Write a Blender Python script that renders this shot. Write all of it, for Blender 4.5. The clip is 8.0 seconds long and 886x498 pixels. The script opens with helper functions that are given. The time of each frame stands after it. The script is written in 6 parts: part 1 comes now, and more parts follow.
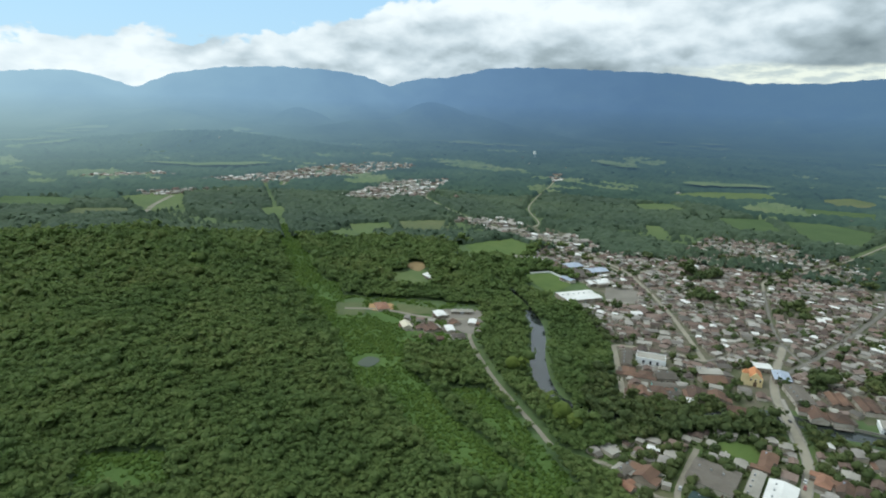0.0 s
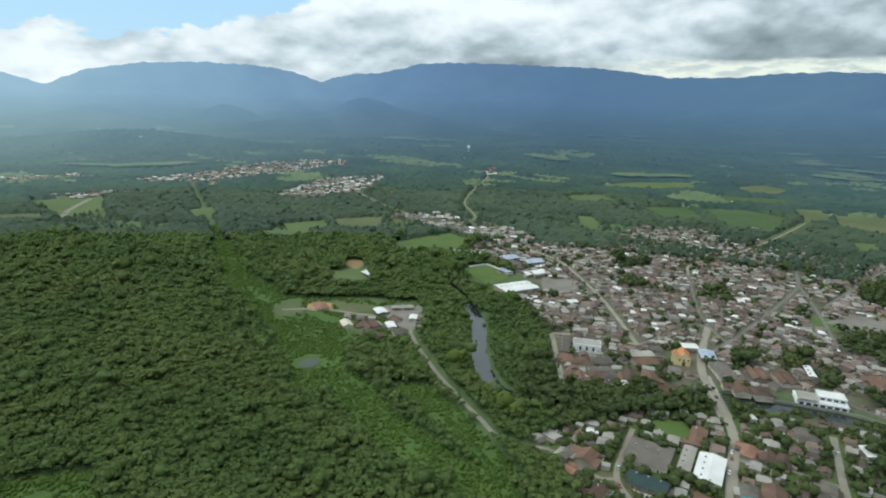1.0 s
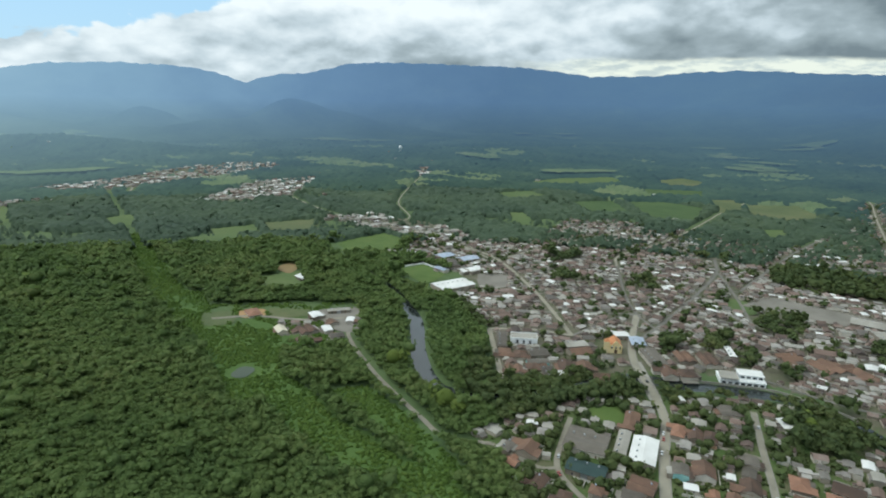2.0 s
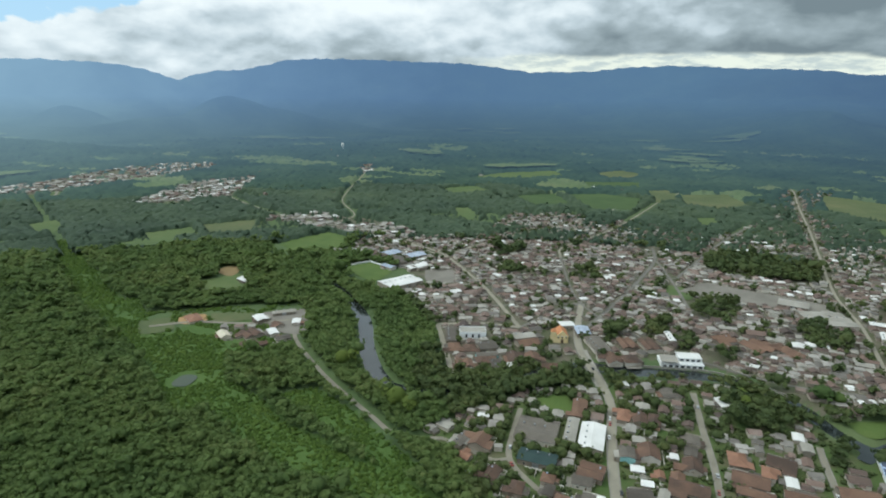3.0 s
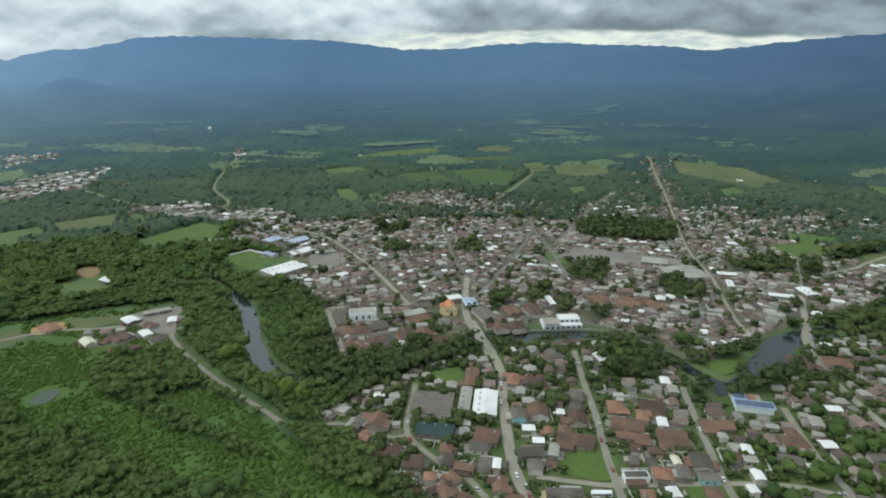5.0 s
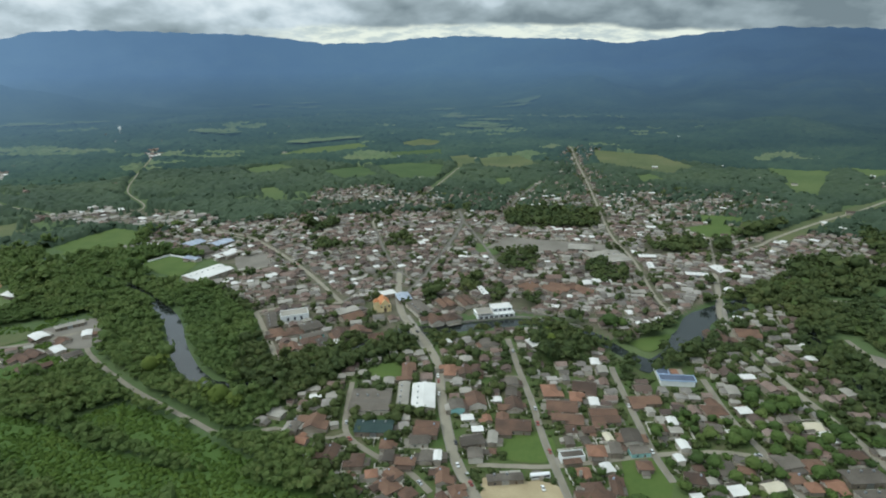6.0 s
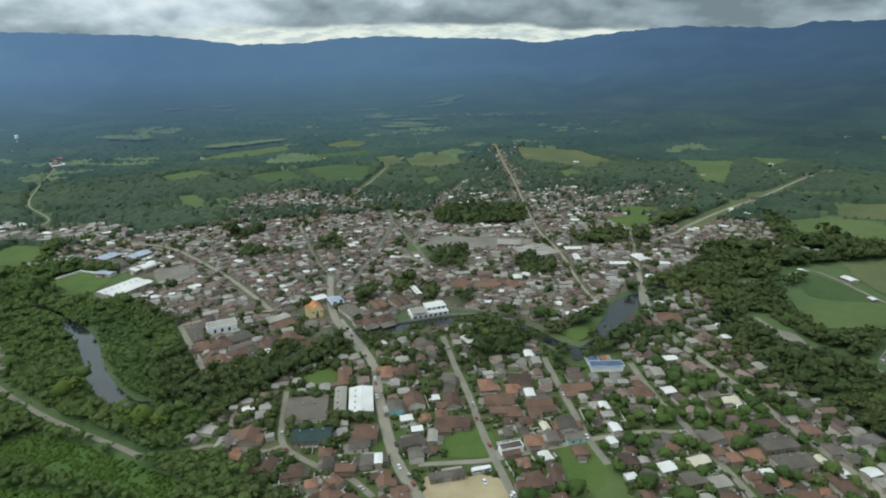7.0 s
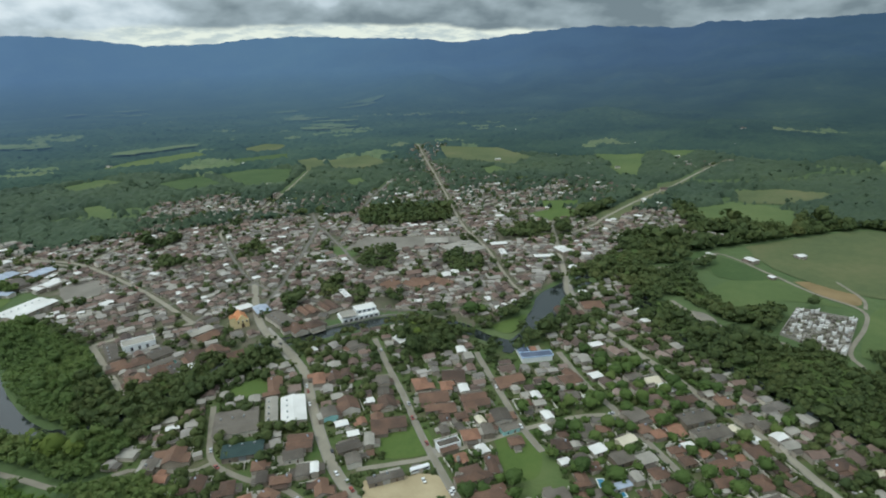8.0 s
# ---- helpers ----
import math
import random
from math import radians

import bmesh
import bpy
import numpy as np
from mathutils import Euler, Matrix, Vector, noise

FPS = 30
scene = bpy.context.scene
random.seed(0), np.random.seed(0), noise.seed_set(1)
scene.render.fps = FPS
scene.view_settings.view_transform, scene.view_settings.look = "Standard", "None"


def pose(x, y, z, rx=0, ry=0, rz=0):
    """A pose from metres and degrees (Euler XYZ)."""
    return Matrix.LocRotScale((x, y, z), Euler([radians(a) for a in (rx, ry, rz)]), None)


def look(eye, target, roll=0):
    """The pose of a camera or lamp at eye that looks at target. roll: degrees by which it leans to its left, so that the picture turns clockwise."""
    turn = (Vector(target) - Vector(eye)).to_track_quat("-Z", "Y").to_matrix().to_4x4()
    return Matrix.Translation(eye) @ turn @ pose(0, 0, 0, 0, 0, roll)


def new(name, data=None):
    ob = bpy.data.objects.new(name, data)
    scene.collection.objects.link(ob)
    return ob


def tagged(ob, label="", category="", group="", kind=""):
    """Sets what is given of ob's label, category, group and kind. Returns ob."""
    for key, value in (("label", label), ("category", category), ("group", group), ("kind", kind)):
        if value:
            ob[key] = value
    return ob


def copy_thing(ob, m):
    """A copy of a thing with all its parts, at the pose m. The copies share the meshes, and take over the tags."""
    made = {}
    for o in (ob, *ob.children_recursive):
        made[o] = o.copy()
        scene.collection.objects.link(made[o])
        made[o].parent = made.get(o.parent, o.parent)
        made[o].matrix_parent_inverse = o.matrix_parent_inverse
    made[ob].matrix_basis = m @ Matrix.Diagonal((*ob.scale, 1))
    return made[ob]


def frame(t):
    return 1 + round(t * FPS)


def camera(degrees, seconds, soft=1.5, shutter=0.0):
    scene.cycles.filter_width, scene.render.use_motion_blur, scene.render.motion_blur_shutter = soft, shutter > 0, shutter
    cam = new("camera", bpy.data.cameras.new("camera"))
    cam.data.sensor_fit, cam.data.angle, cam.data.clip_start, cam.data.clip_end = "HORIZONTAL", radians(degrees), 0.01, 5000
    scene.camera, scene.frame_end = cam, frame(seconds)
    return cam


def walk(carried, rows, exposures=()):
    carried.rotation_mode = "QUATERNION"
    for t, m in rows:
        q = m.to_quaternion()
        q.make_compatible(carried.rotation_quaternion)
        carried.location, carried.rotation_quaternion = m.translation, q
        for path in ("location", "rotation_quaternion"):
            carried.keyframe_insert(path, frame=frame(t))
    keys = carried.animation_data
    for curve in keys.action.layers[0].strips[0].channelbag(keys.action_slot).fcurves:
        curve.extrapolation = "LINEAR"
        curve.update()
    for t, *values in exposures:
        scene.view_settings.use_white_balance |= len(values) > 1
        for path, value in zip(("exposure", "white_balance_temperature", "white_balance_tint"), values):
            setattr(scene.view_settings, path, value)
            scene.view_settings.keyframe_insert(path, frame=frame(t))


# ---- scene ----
cam = camera(74.65, 8.0, soft=1.95)
walk(cam, [
    (0.0, look((0.0, 0.0, 220.0), (0.0, 968.3, -29.8), 1.86)),
    (0.5, look((-0.3, -0.1, 220.0), (49.5, 965.8, -33.9), 1.70)),
    (1.0, look((-0.4, 0.4, 219.7), (106.1, 961.7, -34.3), 1.45)),
    (1.5, look((-0.4, 1.4, 219.0), (163.0, 955.0, -34.0), 1.23)),
    (2.0, look((0.0, 2.3, 218.3), (216.0, 945.7, -33.5), 1.01)),
    (3.5, look((0.8, 4.3, 217.6), (345.6, 905.4, -45.1), 0.38)),
    (4.0, look((1.0, 4.8, 217.3), (388.2, 886.0, -53.9), 0.22)),
    (4.5, look((1.4, 4.9, 217.2), (433.5, 861.8, -63.9), 0.01)),
    (6.0, look((2.4, 5.5, 216.5), (577.2, 766.9, -83.2), -0.77)),
    (6.5, look((2.6, 5.9, 216.3), (624.8, 728.6, -84.7), -1.07)),
    (7.0, look((2.7, 6.2, 216.0), (667.3, 689.9, -85.6), -1.34)),
    (7.5, look((2.8, 6.4, 215.7), (707.6, 648.0, -87.0), -1.53)),
    (8.0, look((3.0, 6.3, 215.4), (749.7, 597.6, -89.3), -1.88)),
], exposures=[(0.0, 0.02, 6000, 1), (4.0, -0.03, 5990, 1), (8.0, -0.11, 5980, 1)])


# ---- sky and light ----
SUN_ELEV, SUN_AZ = 58.0, -70.0     # the sun stands high behind thin cloud


def sky():
    world = bpy.data.worlds.new("world")
    scene.world = world
    world.use_nodes = True
    nt = world.node_tree
    nt.nodes.clear()
    N, K = nt.nodes.new, nt.links.new

    def math_(op, a, b=None, c=None):
        n = N("ShaderNodeMath")
        n.operation = op
        for i, v in enumerate((a, b, c)):
            if v is None:
                continue
            if isinstance(v, (int, float)):
                n.inputs[i].default_value = v
            else:
                K(v, n.inputs[i])
        return n.outputs[0]

    def ramp(v, lo, hi, a=0.0, b=1.0):
        n = N("ShaderNodeMapRange")
        n.interpolation_type = "SMOOTHSTEP"
        K(v, n.inputs[0])
        for i, q in enumerate((lo, hi, a, b)):
            n.inputs[i + 1].default_value = q
        return n.outputs[0]

    def mix(f, a, b):
        n = N("ShaderNodeMix")
        n.data_type = "RGBA"
        if isinstance(f, float):
            n.inputs[0].default_value = f
        else:
            K(f, n.inputs[0])
        for i, v in ((6, a), (7, b)):
            if isinstance(v, tuple):
                n.inputs[i].default_value = (*v, 1)
            else:
                K(v, n.inputs[i])
        return n.outputs[2]

    co = N("ShaderNodeTexCoord")
    sep = N("ShaderNodeSeparateXYZ")
    K(co.outputs["Generated"], sep.inputs[0])
    x, y, z = sep.outputs
    az = math_("ARCTAN2", x, y)
    up = math_("MAXIMUM", z, 0.0)

    def cloud(ka, kz, detail, rough, shift, warp=0.0, lift=0.0):
        c = N("ShaderNodeCombineXYZ")
        K(math_("MULTIPLY", az, ka), c.inputs[0])
        # clouds draw together towards the horizon
        K(math_("MULTIPLY", math_("POWER", math_("ADD", up, lift), 0.8), kz), c.inputs[1])
        c.inputs[2].default_value = shift
        n = N("ShaderNodeTexNoise")
        n.inputs["Scale"].default_value = 1.0
        n.inputs["Detail"].default_value = detail
        n.inputs["Roughness"].default_value = rough
        n.inputs["Distortion"].default_value = warp
        K(c.outputs[0], n.inputs["Vector"])
        return n.outputs["Fac"]

    big = cloud(4.0, 9.0, 4, 0.42, 3.1, 0.1)
    mid = cloud(11.5, 17.0, 5, 0.48, 9.4, 0.15)
    fine = cloud(26.0, 70.0, 6, 0.6, 1.7)
    puff = cloud(26.0, 36.0, 5, 0.52, 5.2, 0.3)
    under = cloud(11.5, 17.0, 5, 0.48, 9.4, 0.15, 0.014)
    # bright where the cloud thins upwards, grey on its underside
    relief = math_("MULTIPLY", math_("SUBTRACT", mid, under), 5.0)

    tex = N("ShaderNodeTexSky")
    tex.sky_type, tex.sun_disc = "NISHITA", False
    tex.sun_elevation, tex.sun_rotation = radians(SUN_ELEV), radians(SUN_AZ)
    blue = N("ShaderNodeVectorMath")
    blue.operation = "SCALE"
    K(tex.outputs[0], blue.inputs[0])
    blue.inputs[3].default_value = 0.13
    clear = mix(0.75, blue.outputs[0], (0.50, 0.73, 0.96))

    # how grey the deck is: thin and white to the north-west, heavy to the east
    lumps = math_("SUBTRACT", math_("ADD", math_("MULTIPLY", big, 0.62), math_("MULTIPLY", mid, 0.38)), math_("MULTIPLY", relief, 0.12))
    load = math_("ADD", ramp(az, -0.50, 1.10, 0.20, 0.86), math_("MULTIPLY", math_("SUBTRACT", lumps, 0.5), 2.3))
    load = math_("ADD", load, math_("MULTIPLY", math_("SUBTRACT", puff, 0.5), 0.30))
    load = math_("SUBTRACT", load, math_("MULTIPLY", ramp(z, 0.07, 0.15, 0.0, 0.30), ramp(az, 0.95, 0.25)))
    tone = N("ShaderNodeValToRGB")
    steps = [(0.0, (0.98, 0.98, 0.98)), (0.20, (0.84, 0.865, 0.89)), (0.42, (0.62, 0.67, 0.71)), (0.62, (0.42, 0.47, 0.50)), (0.82, (0.315, 0.36, 0.385)), (1.0, (0.215, 0.255, 0.28))]
    while len(tone.color_ramp.elements) < len(steps):
        tone.color_ramp.elements.new(0.5)
    for el, (p, c) in zip(tone.color_ramp.elements, steps):
        el.position = p
    for el, (p, c) in zip(tone.color_ramp.elements, steps):
        el.position, el.color = p, (*c, 1)
    K(load, tone.inputs[0])
    # bright gap between the deck and the eastern ridge
    edge = math_("SUBTRACT", math_("ADD", z, math_("MULTIPLY", math_("SUBTRACT", mid, 0.5), 0.026)), ramp(az, 0.80, 1.10, 0.062, 0.046))
    gap = math_("MULTIPLY", ramp(edge, 0.004, -0.004), math_("MULTIPLY", ramp(az, 0.30, 0.48), ramp(az, 1.26, 1.10)))
    deck = mix(gap, tone.outputs[0], mix(ramp(fine, 0.42, 0.66), (0.93, 0.92, 0.80), (0.62, 0.66, 0.64)))
    # the deck lets more light through overhead
    lit = N("ShaderNodeVectorMath")
    lit.operation = "SCALE"
    K(deck, lit.inputs[0])
    K(ramp(z, 0.18, 0.85, 1.0, 1.95), lit.inputs[3])
    deck = lit.outputs[0]
    # blue opens above the cumulus tops in the north-west
    top = ramp(az, -0.40, 0.10, 0.076, 0.165)
    edge_ = math_("ADD", math_("MULTIPLY", math_("SUBTRACT", mid, 0.5), 0.06), math_("MULTIPLY", math_("SUBTRACT", puff, 0.5), 0.05))
    over = math_("SUBTRACT", math_("ADD", z, edge_), top)
    open_ = math_("MULTIPLY", ramp(over, -0.003, 0.007), ramp(az, 0.35, 0.0))
    far_side = ramp(z, 0.45, 0.30)
    colour = mix(math_("MULTIPLY", open_, far_side), deck, clear)
    bg, out = N("ShaderNodeBackground"), N("ShaderNodeOutputWorld")
    bg.inputs[1].default_value = 1.0
    K(colour, bg.inputs[0])
    K(bg.outputs[0], out.inputs[0])


sky()
sun = new("sun", bpy.data.lights.new("sun", "SUN"))
sun.data.energy, sun.data.angle, sun.data.color = 0.95, radians(25), (1.0, 0.95, 0.86)
_a, _e = radians(SUN_AZ), radians(SUN_ELEV)
sun.matrix_world = look((0, 0, 900), (-math.sin(_a) * math.cos(_e), -math.cos(_a) * math.cos(_e), 900 - math.sin(_e)))


# ---- materials ----
def material(name, stops, scale=0.2, rough=0.9, bump=0.0, bump_scale=3.0, metal=0.0, per="", spread=0.25, spec=0.3, fine=0.35, leaf=0.0):
    """A surface whose colour wanders between stops at two scales. per: "object" or "island" varies whole pieces."""
    m = bpy.data.materials.new(name)
    m.use_nodes = True
    nt = m.node_tree
    N, K = nt.nodes.new, nt.links.new
    b = nt.nodes["Principled BSDF"]
    geo = N("ShaderNodeNewGeometry")
    n1, n2 = N("ShaderNodeTexNoise"), N("ShaderNodeTexNoise")
    for n, s, d in ((n1, scale, 5), (n2, scale * 9.7, 3)):
        n.inputs["Scale"].default_value, n.inputs["Detail"].default_value = s, d
        K(geo.outputs["Position"], n.inputs["Vector"])
    add = N("ShaderNodeMath")
    add.operation = "MULTIPLY_ADD"
    K(n2.outputs[0], add.inputs[0])
    add.inputs[1].default_value = fine
    mad = N("ShaderNodeMath")
    mad.operation = "MULTIPLY_ADD"
    K(n1.outputs[0], mad.inputs[0])
    mad.inputs[1].default_value, mad.inputs[2].default_value = 1.5, -0.25 - fine / 2
    K(mad.outputs[0], add.inputs[2])
    val = add.outputs[0]
    if per:
        if per == "object":
            rnd = N("ShaderNodeObjectInfo").outputs["Random"]
        else:
            rnd = geo.outputs["Random Per Island"]
        a2 = N("ShaderNodeMath")
        a2.operation = "MULTIPLY_ADD"
        K(rnd, a2.inputs[0])
        a2.inputs[1].default_value = spread * 2
        sub = N("ShaderNodeMath")
        sub.operation = "SUBTRACT"
        K(val, sub.inputs[0])
        sub.inputs[1].default_value = spread
        K(sub.outputs[0], a2.inputs[2])
        val = a2.outputs[0]
    cr = N("ShaderNodeValToRGB")
    els = cr.color_ramp.elements
    for i, c in enumerate(stops):
        pos = i / max(1, len(stops) - 1)
        el = els[i] if i < 2 else els.new(pos)
        el.position, el.color = pos, (*c, 1)
    if len(stops) > 2:
        for i, c in enumerate(stops):
            els[i].position = i / (len(stops) - 1)
            els[i].color = (*c, 1)
    K(val, cr.inputs[0])
    K(cr.outputs[0], b.inputs["Base Color"])
    b.inputs["Roughness"].default_value = rough
    b.inputs["Metallic"].default_value = metal
    b.inputs["Specular IOR Level"].default_value = spec
    if bump:
        bp, nb = N("ShaderNodeBump"), N("ShaderNodeTexNoise")
        nb.inputs["Scale"].default_value, nb.inputs["Detail"].default_value = bump_scale, 4
        K(geo.outputs["Position"], nb.inputs["Vector"])
        bp.inputs["Distance"].default_value = bump
        K(nb.outputs[0], bp.inputs["Height"])
        K(bp.outputs[0], b.inputs["Normal"])
    if leaf:      # leaves let some light through
        tr, mx, out = N("ShaderNodeBsdfTranslucent"), N("ShaderNodeMixShader"), nt.nodes["Material Output"]
        K(cr.outputs[0], tr.inputs[0])
        mx.inputs[0].default_value = leaf
        K(b.outputs[0], mx.inputs[1])
        K(tr.outputs[0], mx.inputs[2])
        K(mx.outputs[0], out.inputs[0])
    return m


M_GROUND = material("valley_ground", [(0.044, 0.072, 0.028), (0.060, 0.094, 0.034), (0.080, 0.114, 0.042), (0.106, 0.124, 0.058)], 0.006, 0.95, 1.2, 0.12)
M_TOWN = material("town_earth", [(0.052, 0.074, 0.028), (0.076, 0.084, 0.042), (0.120, 0.106, 0.076), (0.180, 0.158, 0.120)], 0.05, 0.95, 0.3, 0.6)
M_GARDEN = material("garden_ground", [(0.040, 0.074, 0.018), (0.054, 0.090, 0.022), (0.070, 0.094, 0.030), (0.100, 0.098, 0.052), (0.140, 0.124, 0.084)], 0.07, 0.95, 0.3, 0.6, fine=0.7)
M_SCRUBLAND = material("cleared_strip_grass", [(0.046, 0.084, 0.018), (0.060, 0.104, 0.022), (0.078, 0.122, 0.028)], 0.03, 0.95, 0.5, 0.4)
M_YARD = material("gravel_yard", [(0.125, 0.114, 0.094), (0.175, 0.160, 0.134), (0.230, 0.212, 0.180)], 0.04, 0.95, 0.2, 0.6)
M_GRASS = material("meadow_grass", [(0.054, 0.084, 0.028), (0.078, 0.112, 0.036), (0.110, 0.136, 0.048)], 0.010, 0.95, 0.3, 0.5, fine=0.5)
M_LAWN = material("lawn", [(0.054, 0.088, 0.019), (0.074, 0.113, 0.026), (0.098, 0.129, 0.035)], 0.04, 0.95, 0.15, 0.8, fine=0.6)
M_PASTURE = material("dry_pasture", [(0.056, 0.078, 0.032), (0.086, 0.104, 0.042), (0.130, 0.126, 0.058)], 0.012, 0.95, 0.3, 0.4, fine=0.6)
M_CROP = material("crop_field", [(0.037, 0.066, 0.020), (0.050, 0.083, 0.025), (0.068, 0.098, 0.033)], 0.02, 0.95, 0.3, 0.4, fine=0.6)
M_BROWN = material("ploughed_earth", [(0.13, 0.095, 0.04), (0.20, 0.145, 0.07), (0.25, 0.18, 0.09)], 0.05, 0.95, 0.3, 0.5)
M_ORANGE = material("orange_earth", [(0.22, 0.15, 0.07), (0.33, 0.21, 0.10), (0.42, 0.29, 0.16)], 0.06, 0.95, 0.3, 0.5)
M_SAND = material("sandy_lot", [(0.24, 0.19, 0.11), (0.34, 0.28, 0.17), (0.42, 0.35, 0.22)], 0.06, 0.95, 0.2, 0.6)
M_ROAD = material("paved_road", [(0.180, 0.164, 0.126), (0.240, 0.219, 0.170), (0.288, 0.264, 0.206)], 0.06, 0.9, 0.03, 4.0)
M_STREET = material("worn_street", [(0.105, 0.100, 0.086), (0.145, 0.136, 0.116), (0.19, 0.178, 0.152)], 0.06, 0.9, 0.03, 4.0)
M_DIRT = material("dirt_track", [(0.145, 0.130, 0.100), (0.200, 0.182, 0.142), (0.255, 0.232, 0.182)], 0.08, 0.95, 0.05, 2.0)
M_PAVE = material("concrete_pavement", [(0.150, 0.138, 0.115), (0.205, 0.190, 0.160), (0.26, 0.242, 0.205)], 0.15, 0.9)
M_CONC = material("pale_concrete", [(0.185, 0.172, 0.146), (0.265, 0.248, 0.212), (0.355, 0.335, 0.290)], 0.08, 0.85)
M_LEAF = material("forest_leaves", [(0.086, 0.132, 0.040), (0.112, 0.166, 0.048), (0.142, 0.192, 0.056), (0.190, 0.212, 0.072)], 0.014, 0.8, per="island", spread=0.16, fine=0.4, leaf=0.5)
# leaf green darkened to stand in for cloud shade over the eastern woods
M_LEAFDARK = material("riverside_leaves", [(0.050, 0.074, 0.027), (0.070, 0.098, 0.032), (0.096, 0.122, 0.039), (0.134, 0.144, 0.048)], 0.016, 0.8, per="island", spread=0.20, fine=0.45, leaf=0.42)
M_LEAF2 = material("garden_leaves", [(0.042, 0.070, 0.018), (0.062, 0.102, 0.024), (0.086, 0.132, 0.030), (0.120, 0.150, 0.040)], 0.02, 0.8, per="object", spread=0.30, leaf=0.3)
# base green shifted towards blue grey, imitating haze over the mid valley
M_LEAFFAR = material("haze_tinted_woods", [(0.040, 0.062, 0.042), (0.053, 0.082, 0.050), (0.070, 0.102, 0.057), (0.098, 0.128, 0.066)], 0.0045, 0.9, fine=0.6, leaf=0.25)
M_SHRUB = material("low_scrub", [(0.072, 0.126, 0.022), (0.096, 0.156, 0.027), (0.126, 0.178, 0.036)], 0.02, 0.9, per="island", spread=0.2, leaf=0.45)
M_LIME = material("lime_leaves", [(0.070, 0.100, 0.016), (0.098, 0.134, 0.022), (0.126, 0.156, 0.030)], 0.1, 0.85, leaf=0.3)
M_UNDER = material("forest_undergrowth", [(0.060, 0.092, 0.026), (0.084, 0.124, 0.034), (0.110, 0.150, 0.044)], 0.03, 0.9, 0.8, 0.5, fine=0.6, leaf=0.3)
M_BARK = material("bark", [(0.06, 0.045, 0.03), (0.11, 0.085, 0.06), (0.15, 0.12, 0.09)], 0.8, 0.95)
M_TILE = material("clay_roof_tiles", [(0.060, 0.041, 0.031), (0.094, 0.059, 0.042), (0.128, 0.076, 0.052), (0.165, 0.098, 0.065)], 0.12, 0.85, 0.10, 2.6, per="object", spread=0.42, fine=0.6)
M_TILE_ISL = material("aged_clay_roof_tiles", [(0.066, 0.050, 0.042), (0.108, 0.077, 0.062), (0.155, 0.106, 0.084), (0.215, 0.165, 0.138)], 0.05, 0.85, per="island", spread=0.45)
M_GREYROOF = material("fibre_cement_roof", [(0.062, 0.052, 0.042), (0.098, 0.085, 0.069), (0.148, 0.130, 0.107)], 0.10, 0.85, 0.08, 2.2, per="object", spread=0.35, fine=0.6)
M_GREY_ISL = material("weathered_fibre_cement", [(0.090, 0.080, 0.068), (0.170, 0.155, 0.135), (0.32, 0.300, 0.268)], 0.05, 0.85, per="island", spread=0.45)
M_ORANGEROOF = material("new_orange_tiles", [(0.155, 0.085, 0.055), (0.225, 0.118, 0.075), (0.285, 0.160, 0.105)], 0.15, 0.8, 0.08, 2.6)
M_WHITEROOF = material("white_metal_roof", [(0.47, 0.46, 0.43), (0.60, 0.59, 0.56), (0.70, 0.69, 0.66)], 0.07, 0.65, spec=0.2)
M_WALL = material("painted_wall", [(0.158, 0.130, 0.100), (0.258, 0.220, 0.172), (0.380, 0.335, 0.275), (0.54, 0.495, 0.425)], 0.10, 0.85, per="object", spread=0.45)
M_WALL_ISL = material("weathered_wall", [(0.21, 0.18, 0.14), (0.35, 0.31, 0.25), (0.57, 0.52, 0.44)], 0.05, 0.85, per="island", spread=0.45)
M_PLOTWALL = material("limewashed_wall", [(0.30, 0.27, 0.22), (0.46, 0.43, 0.37), (0.64, 0.61, 0.55)], 0.05, 0.85, per="island", spread=0.3)
M_WHITE = material("white_plaster", [(0.62, 0.62, 0.60), (0.74, 0.74, 0.72), (0.82, 0.82, 0.80)], 0.10, 0.8)
M_YELLOW = material("yellow_plaster", [(0.55, 0.42, 0.20), (0.66, 0.52, 0.27), (0.72, 0.60, 0.36)], 0.12, 0.8)
M_TEAL = material("teal_plaster", [(0.20, 0.42, 0.40), (0.30, 0.52, 0.49), (0.38, 0.58, 0.56)], 0.12, 0.8)
M_BLUE = material("blue_metal_sheet", [(0.22, 0.25, 0.31), (0.31, 0.35, 0.42), (0.43, 0.47, 0.53)], 0.12, 0.7, spec=0.2)
M_NAVY = material("dark_blue_sheet_roof", [(0.060, 0.080, 0.12), (0.085, 0.105, 0.15), (0.115, 0.135, 0.18)], 0.12, 0.75, spec=0.2)
M_PINK = material("salmon_plaster", [(0.42, 0.24, 0.17), (0.52, 0.32, 0.23), (0.58, 0.40, 0.30)], 0.12, 0.8)
M_CREAM = material("cream_roof_sheet", [(0.42, 0.38, 0.28), (0.52, 0.47, 0.36), (0.60, 0.55, 0.43)], 0.1, 0.8)
M_GREENROOF = material("dark_green_roof", [(0.016, 0.034, 0.032), (0.026, 0.048, 0.044), (0.040, 0.064, 0.058)], 0.1, 0.75)
M_PALEBLUE = material("pale_blue_paint", [(0.34, 0.44, 0.62), (0.44, 0.54, 0.70), (0.52, 0.60, 0.74)], 0.1, 0.7)
M_DARK = material("dark_glass", [(0.02, 0.025, 0.03), (0.04, 0.045, 0.05)], 0.8, 0.15, spec=0.5)
M_WOOD = material("dark_timber", [(0.08, 0.05, 0.03), (0.15, 0.10, 0.06)], 0.8, 0.8)
